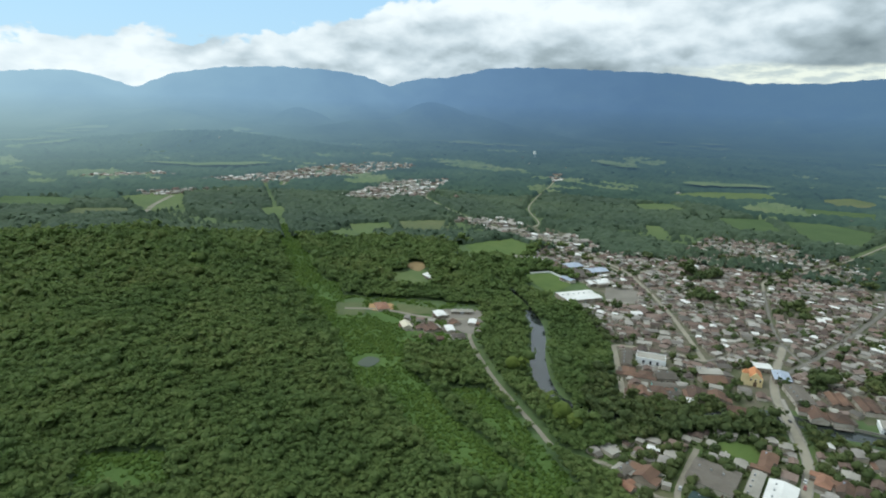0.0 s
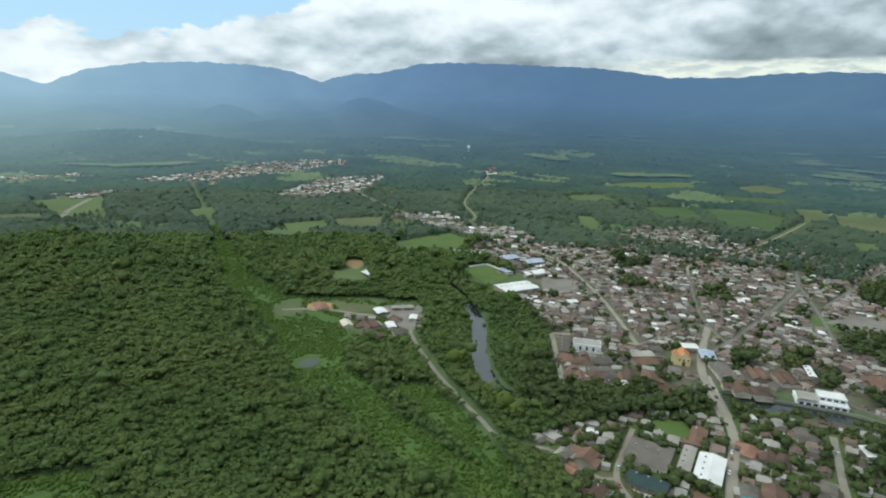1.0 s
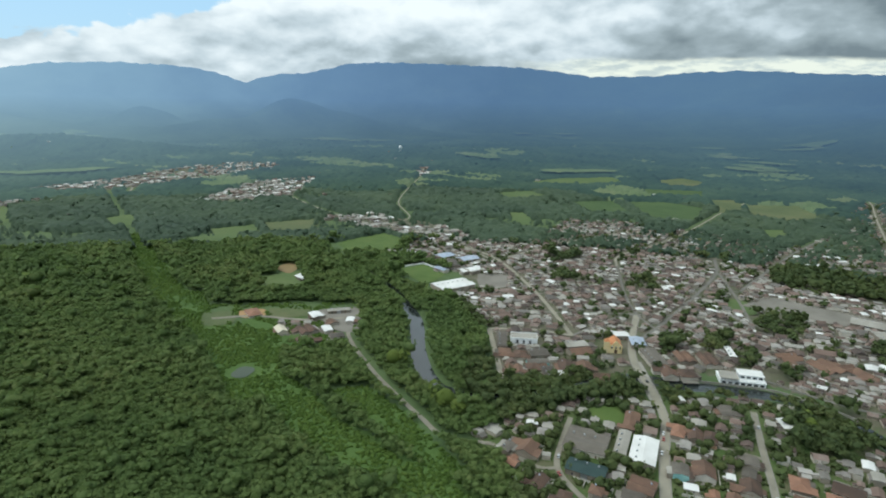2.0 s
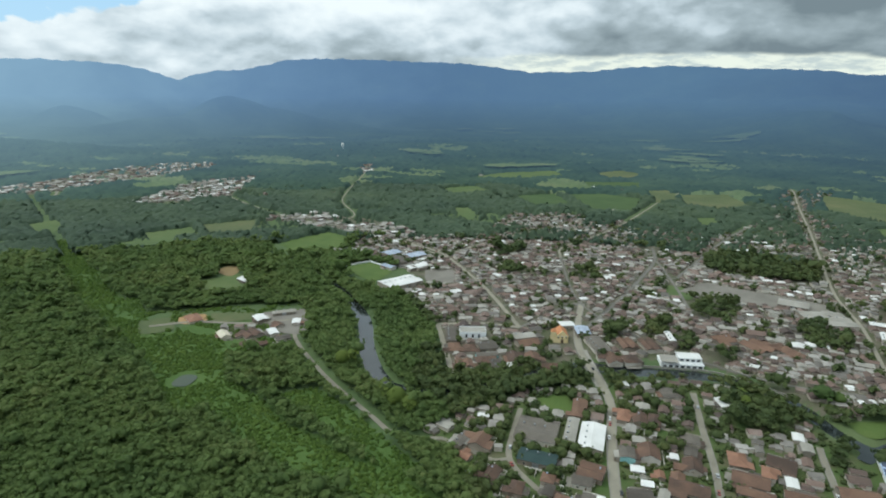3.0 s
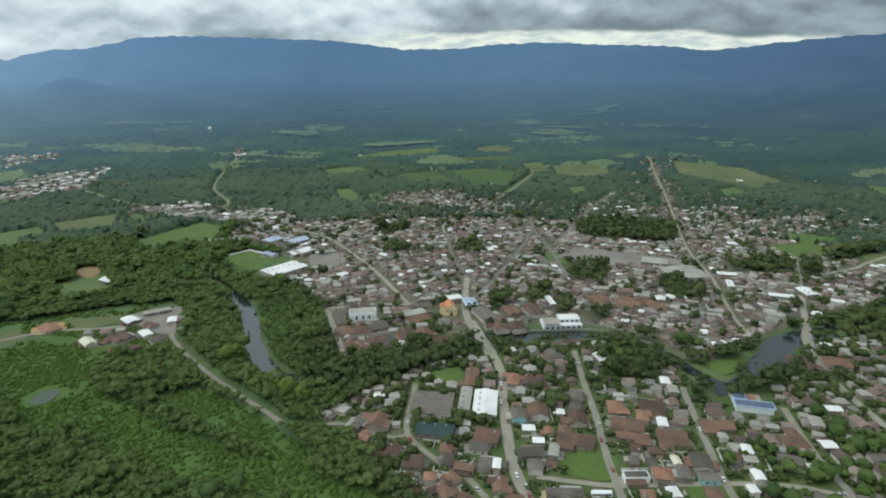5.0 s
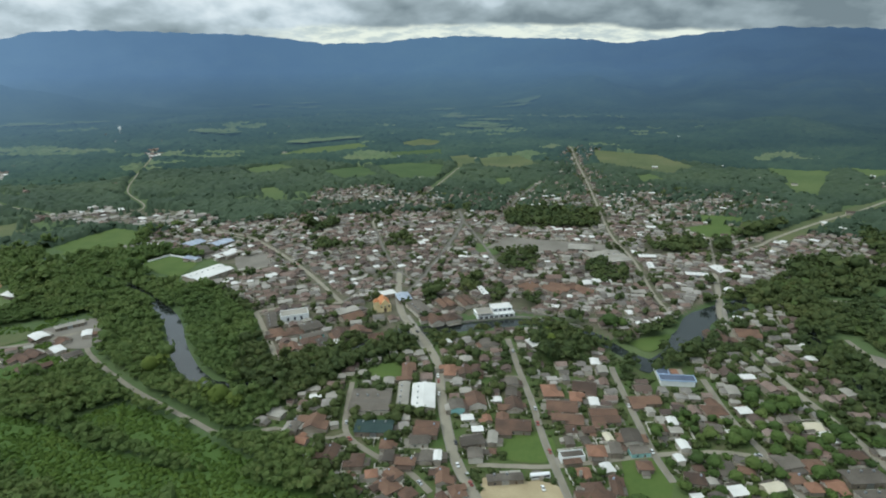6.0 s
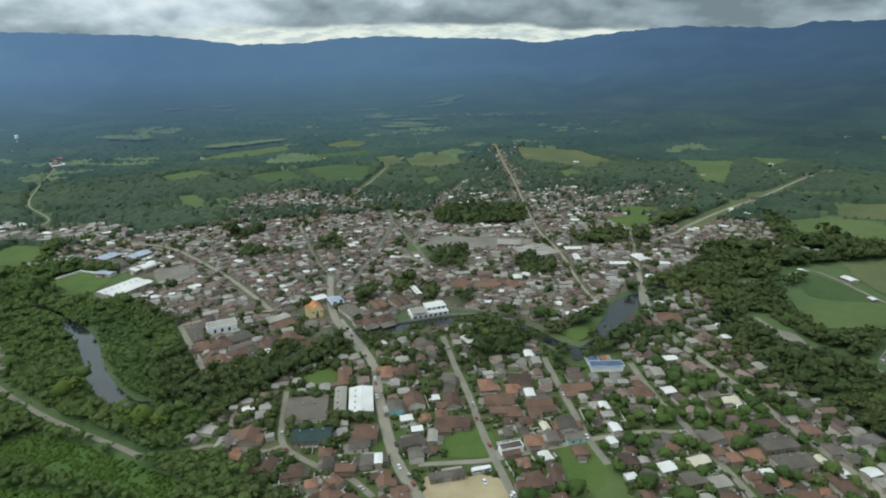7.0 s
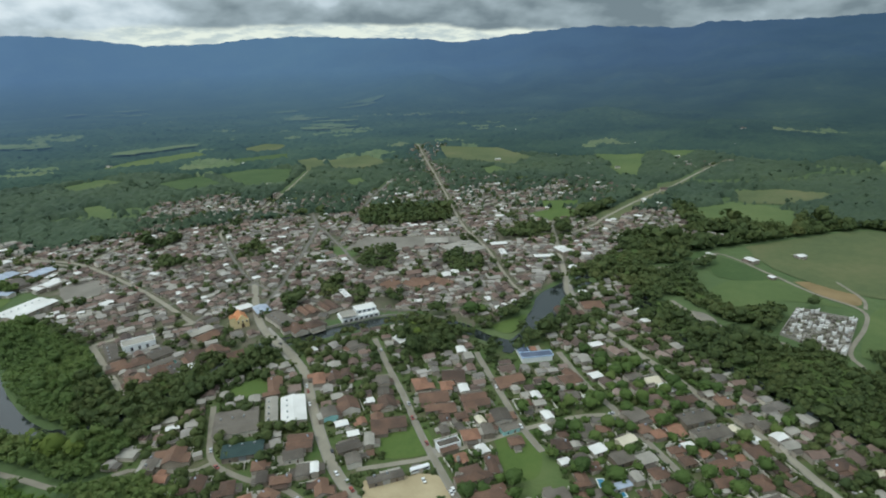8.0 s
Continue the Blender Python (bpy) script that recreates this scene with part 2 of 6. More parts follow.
M_METAL = material("galvanised_steel", [(0.30, 0.31, 0.32), (0.45, 0.46, 0.47)], 0.5, 0.45, metal=0.8)
M_RUBBER = material("tyre_rubber", [(0.015, 0.015, 0.015), (0.03, 0.03, 0.03)], 2.0, 0.9)
M_CAR = {"white": material("white_car_paint", [(0.62, 0.62, 0.62), (0.75, 0.75, 0.75)], 0.6, 0.3, spec=0.5),
         "silver": material("silver_car_paint", [(0.32, 0.33, 0.34), (0.42, 0.43, 0.44)], 0.6, 0.3, spec=0.5),
         "red": material("red_car_paint", [(0.22, 0.04, 0.03), (0.28, 0.06, 0.045)], 0.6, 0.3, spec=0.5),
         "black": material("black_car_paint", [(0.02, 0.02, 0.022), (0.04, 0.04, 0.042)], 0.6, 0.3, spec=0.5)}
M_CHURCHROOF = material("bright_orange_tiles", [(0.34, 0.14, 0.06), (0.46, 0.20, 0.085), (0.54, 0.26, 0.12)], 0.15, 0.8, 0.08, 2.6)
M_WATER = material("river_water", [(0.020, 0.026, 0.026), (0.030, 0.036, 0.034)], 0.03, 0.08, 0.05, 0.6, spec=0.5)
M_POND = material("murky_pond_water", [(0.036, 0.050, 0.026), (0.050, 0.062, 0.034)], 0.08, 0.4, 0.03, 0.6, spec=0.25)
M_POOL = material("pool_water", [(0.06, 0.20, 0.32), (0.09, 0.27, 0.40)], 0.5, 0.1, 0.02, 2.0, spec=0.4)


def backdrop_material(name, stops, scale):
    """Backdrop land with kilometres of bright air painted in as emission: it glows blue with distance, paler to the
    north-west.
    """
    m = bpy.data.materials.new(name)
    m.use_nodes = True
    nt = m.node_tree
    N, K = nt.nodes.new, nt.links.new
    b = nt.nodes["Principled BSDF"]

    def calc(op, a, c=None):
        n = N("ShaderNodeMath")
        n.operation = op
        for k, v in enumerate((a, c)):
            if isinstance(v, (int, float)):
                n.inputs[k].default_value = v
            elif v is not None:
                K(v, n.inputs[k])
        return n.outputs[0]

    def span(v, lo, hi, a=0.0, c=1.0):
        n = N("ShaderNodeMapRange")
        K(v, n.inputs[0])
        for k, q in enumerate((lo, hi, a, c)):
            n.inputs[k + 1].default_value = q
        return n.outputs[0]

    def noise(size, detail):
        n = N("ShaderNodeTexNoise")
        n.inputs["Scale"].default_value, n.inputs["Detail"].default_value = size, detail
        K(geo.outputs["Position"], n.inputs["Vector"])
        return n.outputs[0]

    def ramp(v, rows):
        n = N("ShaderNodeValToRGB")
        while len(n.color_ramp.elements) < len(rows):
            n.color_ramp.elements.new(0.5)
        for el, (q, c) in zip(n.color_ramp.elements, rows):
            el.position = q
        for el, (q, c) in zip(n.color_ramp.elements, rows):
            el.position, el.color = q, (*c, 1)
        K(v, n.inputs[0])
        return n.outputs[0]

    def blend(kind, f, a, c):
        n = N("ShaderNodeMix")
        n.data_type, n.blend_type = "RGBA", kind
        for k, v in ((0, f), (6, a), (7, c)):
            if isinstance(v, float):
                n.inputs[k].default_value = v
            elif isinstance(v, tuple):
                n.inputs[k].default_value = (*v, 1)
            else:
                K(v, n.inputs[k])
        return n.outputs[2]

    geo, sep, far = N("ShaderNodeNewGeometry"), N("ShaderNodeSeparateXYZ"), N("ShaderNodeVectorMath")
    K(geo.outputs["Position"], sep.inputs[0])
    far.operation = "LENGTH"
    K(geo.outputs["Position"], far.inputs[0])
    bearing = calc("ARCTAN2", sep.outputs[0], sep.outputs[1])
    # painted haze: emission grows and base colour fades with distance, sooner to the east
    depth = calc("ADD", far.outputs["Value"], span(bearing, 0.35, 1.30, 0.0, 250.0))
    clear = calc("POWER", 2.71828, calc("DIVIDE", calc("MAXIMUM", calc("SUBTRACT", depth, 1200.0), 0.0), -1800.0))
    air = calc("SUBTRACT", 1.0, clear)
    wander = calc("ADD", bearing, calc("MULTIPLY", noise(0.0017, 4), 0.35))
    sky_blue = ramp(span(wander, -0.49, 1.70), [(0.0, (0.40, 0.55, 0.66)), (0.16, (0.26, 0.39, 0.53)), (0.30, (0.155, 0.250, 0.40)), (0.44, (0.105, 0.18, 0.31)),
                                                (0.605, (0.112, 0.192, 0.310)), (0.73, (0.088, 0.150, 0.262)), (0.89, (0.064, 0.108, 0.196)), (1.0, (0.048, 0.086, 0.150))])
    dimmed = blend("MULTIPLY", 1.0, sky_blue, (0.76, 0.74, 0.66))      # greyer, greener haze colour over the valley floor
    glow = blend("MIX", span(sep.outputs[2], 0.0, 190.0), dimmed, sky_blue)
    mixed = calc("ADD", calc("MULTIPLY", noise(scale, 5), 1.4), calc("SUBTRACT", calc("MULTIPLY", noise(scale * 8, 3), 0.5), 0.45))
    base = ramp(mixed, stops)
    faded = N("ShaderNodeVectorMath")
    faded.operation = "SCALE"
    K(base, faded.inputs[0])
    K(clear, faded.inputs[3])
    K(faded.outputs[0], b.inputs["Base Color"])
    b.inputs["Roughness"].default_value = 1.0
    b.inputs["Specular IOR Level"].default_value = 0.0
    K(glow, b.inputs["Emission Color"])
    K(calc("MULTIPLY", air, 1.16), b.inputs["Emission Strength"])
    return m


M_MOUNT = backdrop_material("haze_glow_woods", [(0.15, (0.030, 0.050, 0.034)), (0.45, (0.044, 0.070, 0.042)), (0.75, (0.062, 0.092, 0.050)), (0.95, (0.095, 0.125, 0.060))], 0.0045)
M_FARFIELD = backdrop_material("haze_glow_meadows", [(0.1, (0.090, 0.125, 0.050)), (0.5, (0.130, 0.165, 0.070)), (0.9, (0.180, 0.195, 0.095))], 0.006)


# ---- plan ----
rng = np.random.default_rng(7)


def smooth(points, n=6):
    """A rounded line through the points (Catmull-Rom)."""
    p = [np.array(q, float) for q in points]
    p = [2 * p[0] - p[1]] + p + [2 * p[-1] - p[-2]]
    out = []
    for i in range(1, len(p) - 2):
        for s in np.linspace(0, 1, n, endpoint=False):
            a, b, c, d = p[i - 1:i + 3]
            out.append(0.5 * (2 * b + (c - a) * s + (2 * a - 5 * b + 4 * c - d) * s * s + (3 * b - a - 3 * c + d) * s ** 3))
    out.append(p[-2])
    return np.array(out)


# name: (half width, line)
ROADS = {
    "road_avenue": (2.7, [(330, 520), (284, 451), (263, 408), (251, 363), (238, 327), (212, 287), (188, 248), (174, 220), (160, 180), (140, 130)]),
    "road_second": (1.5, [(308, 323), (277, 277), (255, 243), (230, 208), (202, 163), (180, 125)]),
    "road_cross_north": (1.6, [(232, 306), (254, 288), (273, 271)]),
    "road_third": (1.4, [(336, 240), (327, 230), (296, 192), (272, 162), (258, 140)]),
    "road_cross_south": (1.9, [(184, 217), (201, 202), (219, 188), (270, 160), (301, 139), (319, 118)]),
    "road_fourth": (1.4, [(372, 188), (340, 151), (319, 118), (301, 94), (270, 50)]),
    "road_east": (2.1, [(720, 380), (626, 321), (524, 258), (484, 235), (438, 189), (407, 143), (388, 111), (360, 70), (339, 35), (311, 2), (280, -40)]),
    "road_fork": (1.9, [(173, 342), (155, 316), (140, 289), (143, 259), (150, 238), (150, 215)]),
    "road_fork_west": (1.5, [(108, 322), (127, 294), (140, 289)]),
    "road_main_north": (1.7, [(1240, 1068), (1140, 968), (911, 739), (775, 607), (629, 465), (561, 381), (485, 303), (460, 271)]),
    "road_highway": (2.4, [(640, 330), (721, 316), (770, 319), (894, 316), (1025, 305), (1215, 299), (1330, 280)]),
    "road_north": (1.7, [(400, 690), (433, 741), (533, 798), (629, 865), (749, 962), (813, 1015), (944, 1108)]),
    "road_factory": (2.3, [(200, 880), (226, 818), (249, 756), (252, 654), (248, 574), (237, 479)]),
    "road_factory_east": (2.3, [(245, 742), (325, 794), (440, 850), (520, 880)]),
    "road_village": (1.9, [(-90, 1480), (-39, 1303), (37, 1118), (95, 1018), (150, 960), (204, 865), (245, 742)]),
    "road_village_north": (1.3, [(130, 1000), (177, 1060), (178, 1213), (226, 1391), (300, 1620), (351, 1830)]),
    "road_school": (1.5, [(430, 280), (380, 320), (340, 400), (330, 520), (400, 690)]),
    "road_core_one": (1.4, [(237, 479), (330, 520), (430, 470), (560, 385)]),
    "road_core_two": (1.4, [(250, 600), (360, 620), (500, 560), (640, 480)]),
    "road_core_three": (1.4, [(255, 690), (400, 690), (560, 650), (775, 610)]),
    "road_hill": (1.8, [(489, 560), (516, 582), (687, 699), (814, 774)]),
    "road_market": (2.2, [(281, 447), (345, 493), (436, 567), (515, 638), (560, 700)]),
    "road_hall": (2.4, [(164, 510), (156, 470), (149, 435), (144, 408)]),
    "road_core_four": (1.7, [(430, 470), (480, 560), (533, 680), (540, 800)]),
    "road_core_five": (1.7, [(180, 560), (248, 540), (330, 520)]),
    "road_hospital": (2.4, [(237, 479), (205, 500), (164, 510)]),
}
INNER = ("road_core", "road_school", "road_market", "road_hill")      # narrow streets between the houses
SANDY = ("road_second", "road_third", "road_fourth", "road_cross_north", "road_fork", "road_fork_west")
TRACKS = {
    "track_river_east": (2.2, [(520, 149), (497, 121), (488, 102), (486, 75), (480, 47)]),
    "track_river": (1.9, [(38, 562), (28, 518), (42, 444), (56, 398), (68, 364), (80, 335), (108, 322)]),
    "track_hamlet": (2.4, [(-101, 573), (-60, 577), (-12, 562), (38, 562)]),
    "track_farm": (1.7, [(600, 190), (626, 166), (683, 149), (643, 90), (608, 47), (587, 9), (549, 4), (493, 10), (470, 0)]),
    "track_farm_short": (1.5, [(652, 33), (616, 10), (590, 6)]),
    "track_subdivision": (5.0, [(-588, 1240), (-570, 1120), (-545, 1040)]),
    "track_strip": (3.0, [(-470, 1700), (-420, 1520), (-400, 1420)]),
}
RIVER = (6.5, [(12, 870), (23, 836), (57, 737), (86, 654), (98, 556), (87, 475), (86, 423), (93, 401), (118, 382), (155, 381), (196, 382), (227, 393), (256, 389), (284, 372), (321, 354), (351, 335), (370, 290), (364, 250), (366, 226)])
TRIB = (7.8, [(352, 222), (366, 226), (405, 229), (440, 236), (469, 247), (505, 247), (530, 236)])
BROOK = (4.5, [(505, 247), (540, 243), (572, 226), (528, 184), (478, 150), (444, 112), (415, 68), (397, 28), (370, -22), (338, -90)])

FIELDS = [  # name, surface, corners
    ("meadow", M_LAWN, [(17, 871), (112, 935), (140, 891), (113, 830), (37, 830)]),
    ("sports_pitch", M_LAWN, [(104, 727), (143, 741), (164, 700), (132, 660), (122, 672)]),
    ("clearing", M_BROWN, [(-51, 744), (-37, 767), (-21, 755), (-31, 720)]),
    ("building_plot", M_ORANGE, [(-78, 592), (-54, 596), (-52, 577), (-74, 574)]),
    ("pasture", M_PASTURE, [(-112, 588), (-84, 592), (-80, 562), (-106, 556)]),
    ("pasture", M_PASTURE, [(-48, 598), (-6, 590), (-10, 572), (-44, 574)]),
    ("gravel_yard", M_YARD, [(2, 588), (44, 586), (42, 530), (20, 528), (6, 556)]),
    ("meadow", M_GRASS, [(382, 1084), (408, 1071), (396, 991), (365, 948), (354, 992)]),
    ("crop_field", M_CROP, [(681, 1167), (769, 1149), (813, 1065), (701, 941), (627, 964)]),
    ("crop_field", M_CROP, [(560, 1180), (660, 1180), (620, 1020), (540, 1040)]),
    ("pasture", M_PASTURE, [(892, 1165), (949, 1148), (876, 1023), (808, 1001)]),
    ("pasture", M_PASTURE, [(932, 1087), (1042, 1063), (972, 920), (887, 925), (846, 972)]),
    ("meadow", M_GRASS, [(777, 862), (815, 853), (779, 801), (728, 786)]),
    ("pasture", M_PASTURE, [(1202, 953), (1292, 835), (1191, 662), (1064, 660), (1063, 827)]),
    ("pasture", M_GRASS, [(878, 235), (946, 189), (931, 112), (858, 89), (820, 196)]),
    ("pasture", M_PASTURE, [(1024, 214), (1085, 150), (1085, 65), (1002, 93), (954, 175)]),
    ("crop_field", M_CROP, [(640, 148), (672, 142), (636, 88), (612, 100), (606, 130)]),
    ("crop_field", M_CROP, [(633, 173), (673, 173), (676, 156), (634, 158)]),
    ("crop_field", M_GRASS, [(556, 130), (602, 116), (627, 72), (600, 44), (584, 24), (575, 62), (536, 100)]),
    ("pasture", M_PASTURE, [(725, 130), (870, 20), (830, -60), (660, -60), (624, 10), (660, 88)]),
    ("ploughed_field", M_BROWN, [(631, 66), (652, 33), (624, 13), (596, 12), (606, 41)]),
    ("meadow", M_GRASS, [(1291, 554), (1335, 464), (1098, 391), (1136, 451)]),
    ("meadow", M_GRASS, [(1387, 456), (1403, 366), (1291, 376)]),
    ("meadow", M_GRASS, [(583, 2), (660, -30), (600, -60), (520, -30), (490, 2)]),
    ("highway_verge", M_PASTURE, [(760, 335), (900, 332), (1080, 316), (1070, 296), (890, 301), (765, 303)]),
    ("gravel_yard", M_YARD, [(462, 523), (514, 541), (540, 504), (587, 433), (556, 420), (535, 440), (498, 473)]),
    ("lawn", M_GRASS, [(463, 548), (477, 524), (454, 495), (438, 514)]),
    ("car_park", M_YARD, [(203, 688), (238, 675), (227, 632), (192, 636)]),
    ("lawn", M_LAWN, [(813, 447), (849, 394), (806, 380), (770, 418)]),
    ("gravel_clearing", M_YARD, [(506, 137), (506, 115), (491, 102), (474, 109), (486, 128)]),
    ("sandy_lot", M_SAND, [(180, 207), (206, 180), (196, 158), (163, 185)]),
    ("lawn", M_LAWN, [(192, 352), (216, 349), (205, 328), (188, 340)]),
    ("lawn", M_LAWN, [(214, 230), (237, 213), (220, 193), (201, 211)]),
    ("lawn", M_LAWN, [(378, 258), (418, 246), (412, 240), (380, 236)]),
    ("lawn", M_GRASS, [(245, 155), (264, 142), (240, 114), (217, 131)]),
    ("meadow", M_LAWN, [(252, 170), (272, 152), (240, 132), (227, 144)]),
    ("meadow", M_GRASS, [(-170, 1002), (-98, 1033), (-81, 953), (-148, 926)]),
    ("meadow", M_PASTURE, [(-84, 1046), (5, 1070), (-5, 973), (-69, 950)]),
    ("meadow", M_GRASS, [(-67, 711), (-17, 729), (-12, 681), (-56, 668)]),
    ("subdivision_lots", M_GRASS, [(-690, 1205), (-586, 1289), (-505, 1108), (-562, 1067)]),
    ("meadow", M_CROP, [(-900, 1170), (-760, 1170), (-700, 1060), (-850, 1050)]),
    ("meadow", M_PASTURE, [(-690, 1060), (-600, 1080), (-560, 1010), (-660, 990)]),
    ("meadow", M_GRASS, [(-190, 940), (-120, 950), (-110, 890), (-185, 880)]),
    ("meadow", M_GRASS, [(-60, 1000), (-10, 1010), (-5, 960), (-50, 950)]),
    ("meadow", M_GRASS, [(1000, 700), (1060, 690), (1010, 620), (960, 640)]),
    ("crop_field", M_CROP, [(820, 1330), (960, 1280), (900, 1190), (780, 1230)]),
    ("meadow", M_GRASS, [(420, 1320), (520, 1340), (540, 1240), (430, 1230)]),
    ("meadow", M_LAWN, [(730, 420), (790, 400), (770, 360), (715, 375)]),
    ("meadow", M_GRASS, [(1302, 573), (1307, 452), (1245, 440), (1210, 519)]),
    ("meadow", M_GRASS, [(1166, 488), (1151, 437), (1073, 377), (1059, 411)]),
    ("meadow", M_GRASS, [(589, 1500), (700, 1545), (860, 1540), (820, 1420), (690, 1400), (560, 1460)]),
    ("meadow", M_PASTURE, [(952, 1467), (1060, 1500), (1070, 1419), (988, 1337), (918, 1374)]),
    ("pasture", M_PASTURE, [(-676, 961), (-657, 1041), (-609, 962)]),
    ("meadow", M_GRASS, [(-362, 1121), (-326, 1153), (-294, 1075), (-325, 1038)]),
]
# meadows so far off that they belong to the backdrop
FAR_FIELDS = [
    [(600, 1640), (725, 1720), (897, 1690), (880, 1610), (720, 1590)],
    [(1698, 2240), (1707, 2035), (1607, 1640), (1430, 1560), (1413, 1810)],
    [(1345, 1645), (1479, 1773), (1469, 1632), (1354, 1534)],
    [(1789, 2378), (1745, 2128), (1573, 1884), (1558, 2055)],
    [(1260, 3127), (1530, 3600), (1650, 3400), (1440, 3005)],
    [(920, 3150), (1250, 3700), (1420, 3300), (1180, 2950)],
    [(1898, 2187), (2150, 2344), (2350, 2300), (2100, 2078)],
    [(-70, 2900), (100, 3000), (400, 3000), (391, 2850), (109, 2800)],
    [(-1497, 1958), (-1460, 2160), (-1605, 2451), (-1783, 2435)],
    [(-2003, 2856), (-1965, 3375), (-1713, 3189), (-1732, 2688)],
    [(-1500, 2900), (-1150, 3150), (-900, 3100), (-1000, 2850), (-1250, 2700)],
    [(-1000, 2600), (-700, 2900), (-520, 2800), (-760, 2500)],
    [(-800, 1700), (-680, 1830), (-560, 1800), (-700, 1650)],
    [(450, 2050), (600, 2250), (760, 2150), (600, 1980)],
]
STRIP = (16.0, [(-470, 1500), (-378, 1253), (-277, 976), (-166, 670), (-111, 561), (-70, 481), (-24, 402), (2, 356), (43, 298), (80, 250), (120, 180)])
SCRUB = [[(-172, 669), (-121, 652), (-95, 560), (-30, 500), (-30, 410), (-62, 395), (-90, 479)], [(-40, 600), (0, 560), (30, 500), (-20, 490), (-90, 545)],
         [(6, 416), (36, 416), (58, 372), (88, 290), (70, 286), (38, 346)], [(-38, 462), (-26, 402), (14, 328), (38, 286), (-2, 330), (-36, 388)], [(-216, 310), (-168, 318), (-150, 282), (-204, 278)]]
GROVE_A = [(326, 314), (357, 300), (351, 266), (322, 258), (300, 276)]      # a thicket on the south bank
TOWN = [[(228, 870), (365, 841), (480, 770), (600, 690), (690, 500), (720, 334), (642, 240), (520, 262), (455, 262), (420, 262), (378, 262), (372, 330), (336, 372), (280, 398), (196, 402), (142, 408), (150, 450), (163, 497), (166, 521), (158, 573), (146, 640), (190, 640), (175, 720), (130, 800), (150, 880)],
        [(100, 335), (145, 350), (196, 362), (330, 335), (350, 280), (350, 215), (400, 205), (500, 228), (548, 216), (515, 188), (468, 158), (432, 116), (404, 72), (386, 32), (352, -40), (240, -60), (110, 150), (118, 250)],
        [(330, 827), (489, 1022), (577, 957), (651, 850), (746, 740), (1114, 923), (985, 755), (954, 558), (1038, 475), (964, 370), (763, 355), (640, 330)],
        [(984, 890), (1170, 1030), (1260, 1010), (1233, 940), (1060, 860), (990, 790)],
        [(725, 345), (840, 304), (903, 277), (776, 208), (747, 206), (710, 255), (600, 270), (641, 326)], [(1193, 383), (1299, 340), (1333, 275), (1286, 265), (1209, 325)], [(719, 212), (747, 212), (768, 159), (734, 160)],
        [(-40, 560), (40, 570), (42, 530), (-30, 525)]]
VILLAGE = [[(-640, 1480), (-500, 1640), (-330, 1960), (-150, 2060), (-90, 1900), (-240, 1650), (-480, 1440)],
           [(-240, 1280), (-150, 1560), (10, 1620), (0, 1480), (-60, 1300)],
           [(20, 1080), (110, 1100), (210, 1010), (250, 880), (190, 850), (120, 940)],
           [(-980, 1460), (-800, 1600), (-700, 1560), (-880, 1420)],
           [(300, 1640), (330, 1840), (380, 1840), (340, 1640)], [(-700, 1260), (-580, 1340), (-500, 1330), (-620, 1230)]]
GROVES = [GROVE_A, [(332, 226), (350, 241), (384, 229), (386, 222), (360, 225), (342, 221)], [(441, 491), (480, 503), (490, 465), (451, 431), (420, 449)], [(501, 402), (526, 402), (522, 361), (491, 341), (473, 367)], [(389, 424), (374, 396), (348, 376), (354, 394)], [(365, 455), (387, 449), (357, 419), (344, 421)],
          [(386, 629), (414, 630), (397, 587), (369, 589)], [(616, 661), (705, 611), (700, 519), (626, 500), (553, 581)], [(627, 412), (720, 351), (668, 324), (593, 380)], [(320, 460), (336, 457), (315, 425), (301, 428)],
          [(366, 383), (393, 371), (372, 352), (354, 364)], [(300, 670), (330, 665), (325, 640), (298, 640)], [(330, 760), (380, 770), (370, 730), (325, 725)], [(540, 720), (580, 740), (590, 690), (550, 680)]]
OPEN = [(112, 640), (128, 612), (196, 640), (206, 700), (165, 705), (148, 748), (98, 735)]   # kept free of trees round the pitch and the great hall
HAMLET = [(-115, 613), (-13, 613), (43, 601), (38, 518), (-47, 505), (-96, 553)]      # open ground round the hamlet
FARM = [(660, 190), (700, 150), (760, 112), (880, 20), (860, -60), (600, -60), (560, 0), (549, 60), (545, 120), (590, 150)]      # open farmland
GAPS = []   # plots kept free for the landmarks: centre x, y, half length, half width, turn in degrees


def inside(px, py, poly):
    """Which of the points lie in the polygon."""
    hit = np.zeros(px.shape, bool)
    n = len(poly)
    for i in range(n):
        (x0, y0), (x1, y1) = poly[i], poly[(i + 1) % n]
        if y0 == y1:
            continue
        cross = ((y0 > py) != (y1 > py)) & (px < (x1 - x0) * (py - y0) / (y1 - y0) + x0)
        hit ^= cross
    return hit


def away(px, py, line):
    """The distance of the points from a line."""
    best = np.full(px.shape, 1e9)
    for (x0, y0), (x1, y1) in zip(line[:-1], line[1:]):
        dx, dy = x1 - x0, y1 - y0
        s = np.clip(((px - x0) * dx + (py - y0) * dy) / (dx * dx + dy * dy + 1e-9), 0, 1)
        best = np.minimum(best, np.hypot(px - x0 - s * dx, py - y0 - s * dy))
    return best


def near_line(px, py, line, d):
    """Which of the points lie within d of a line."""
    lo, hi = line.min(0) - d, line.max(0) + d
    k = np.where((px > lo[0]) & (px < hi[0]) & (py > lo[1]) & (py < hi[1]))[0]
    out = np.zeros(len(px), bool)
    if len(k):
        out[k] = away(px[k], py[k], line) < d
    return out


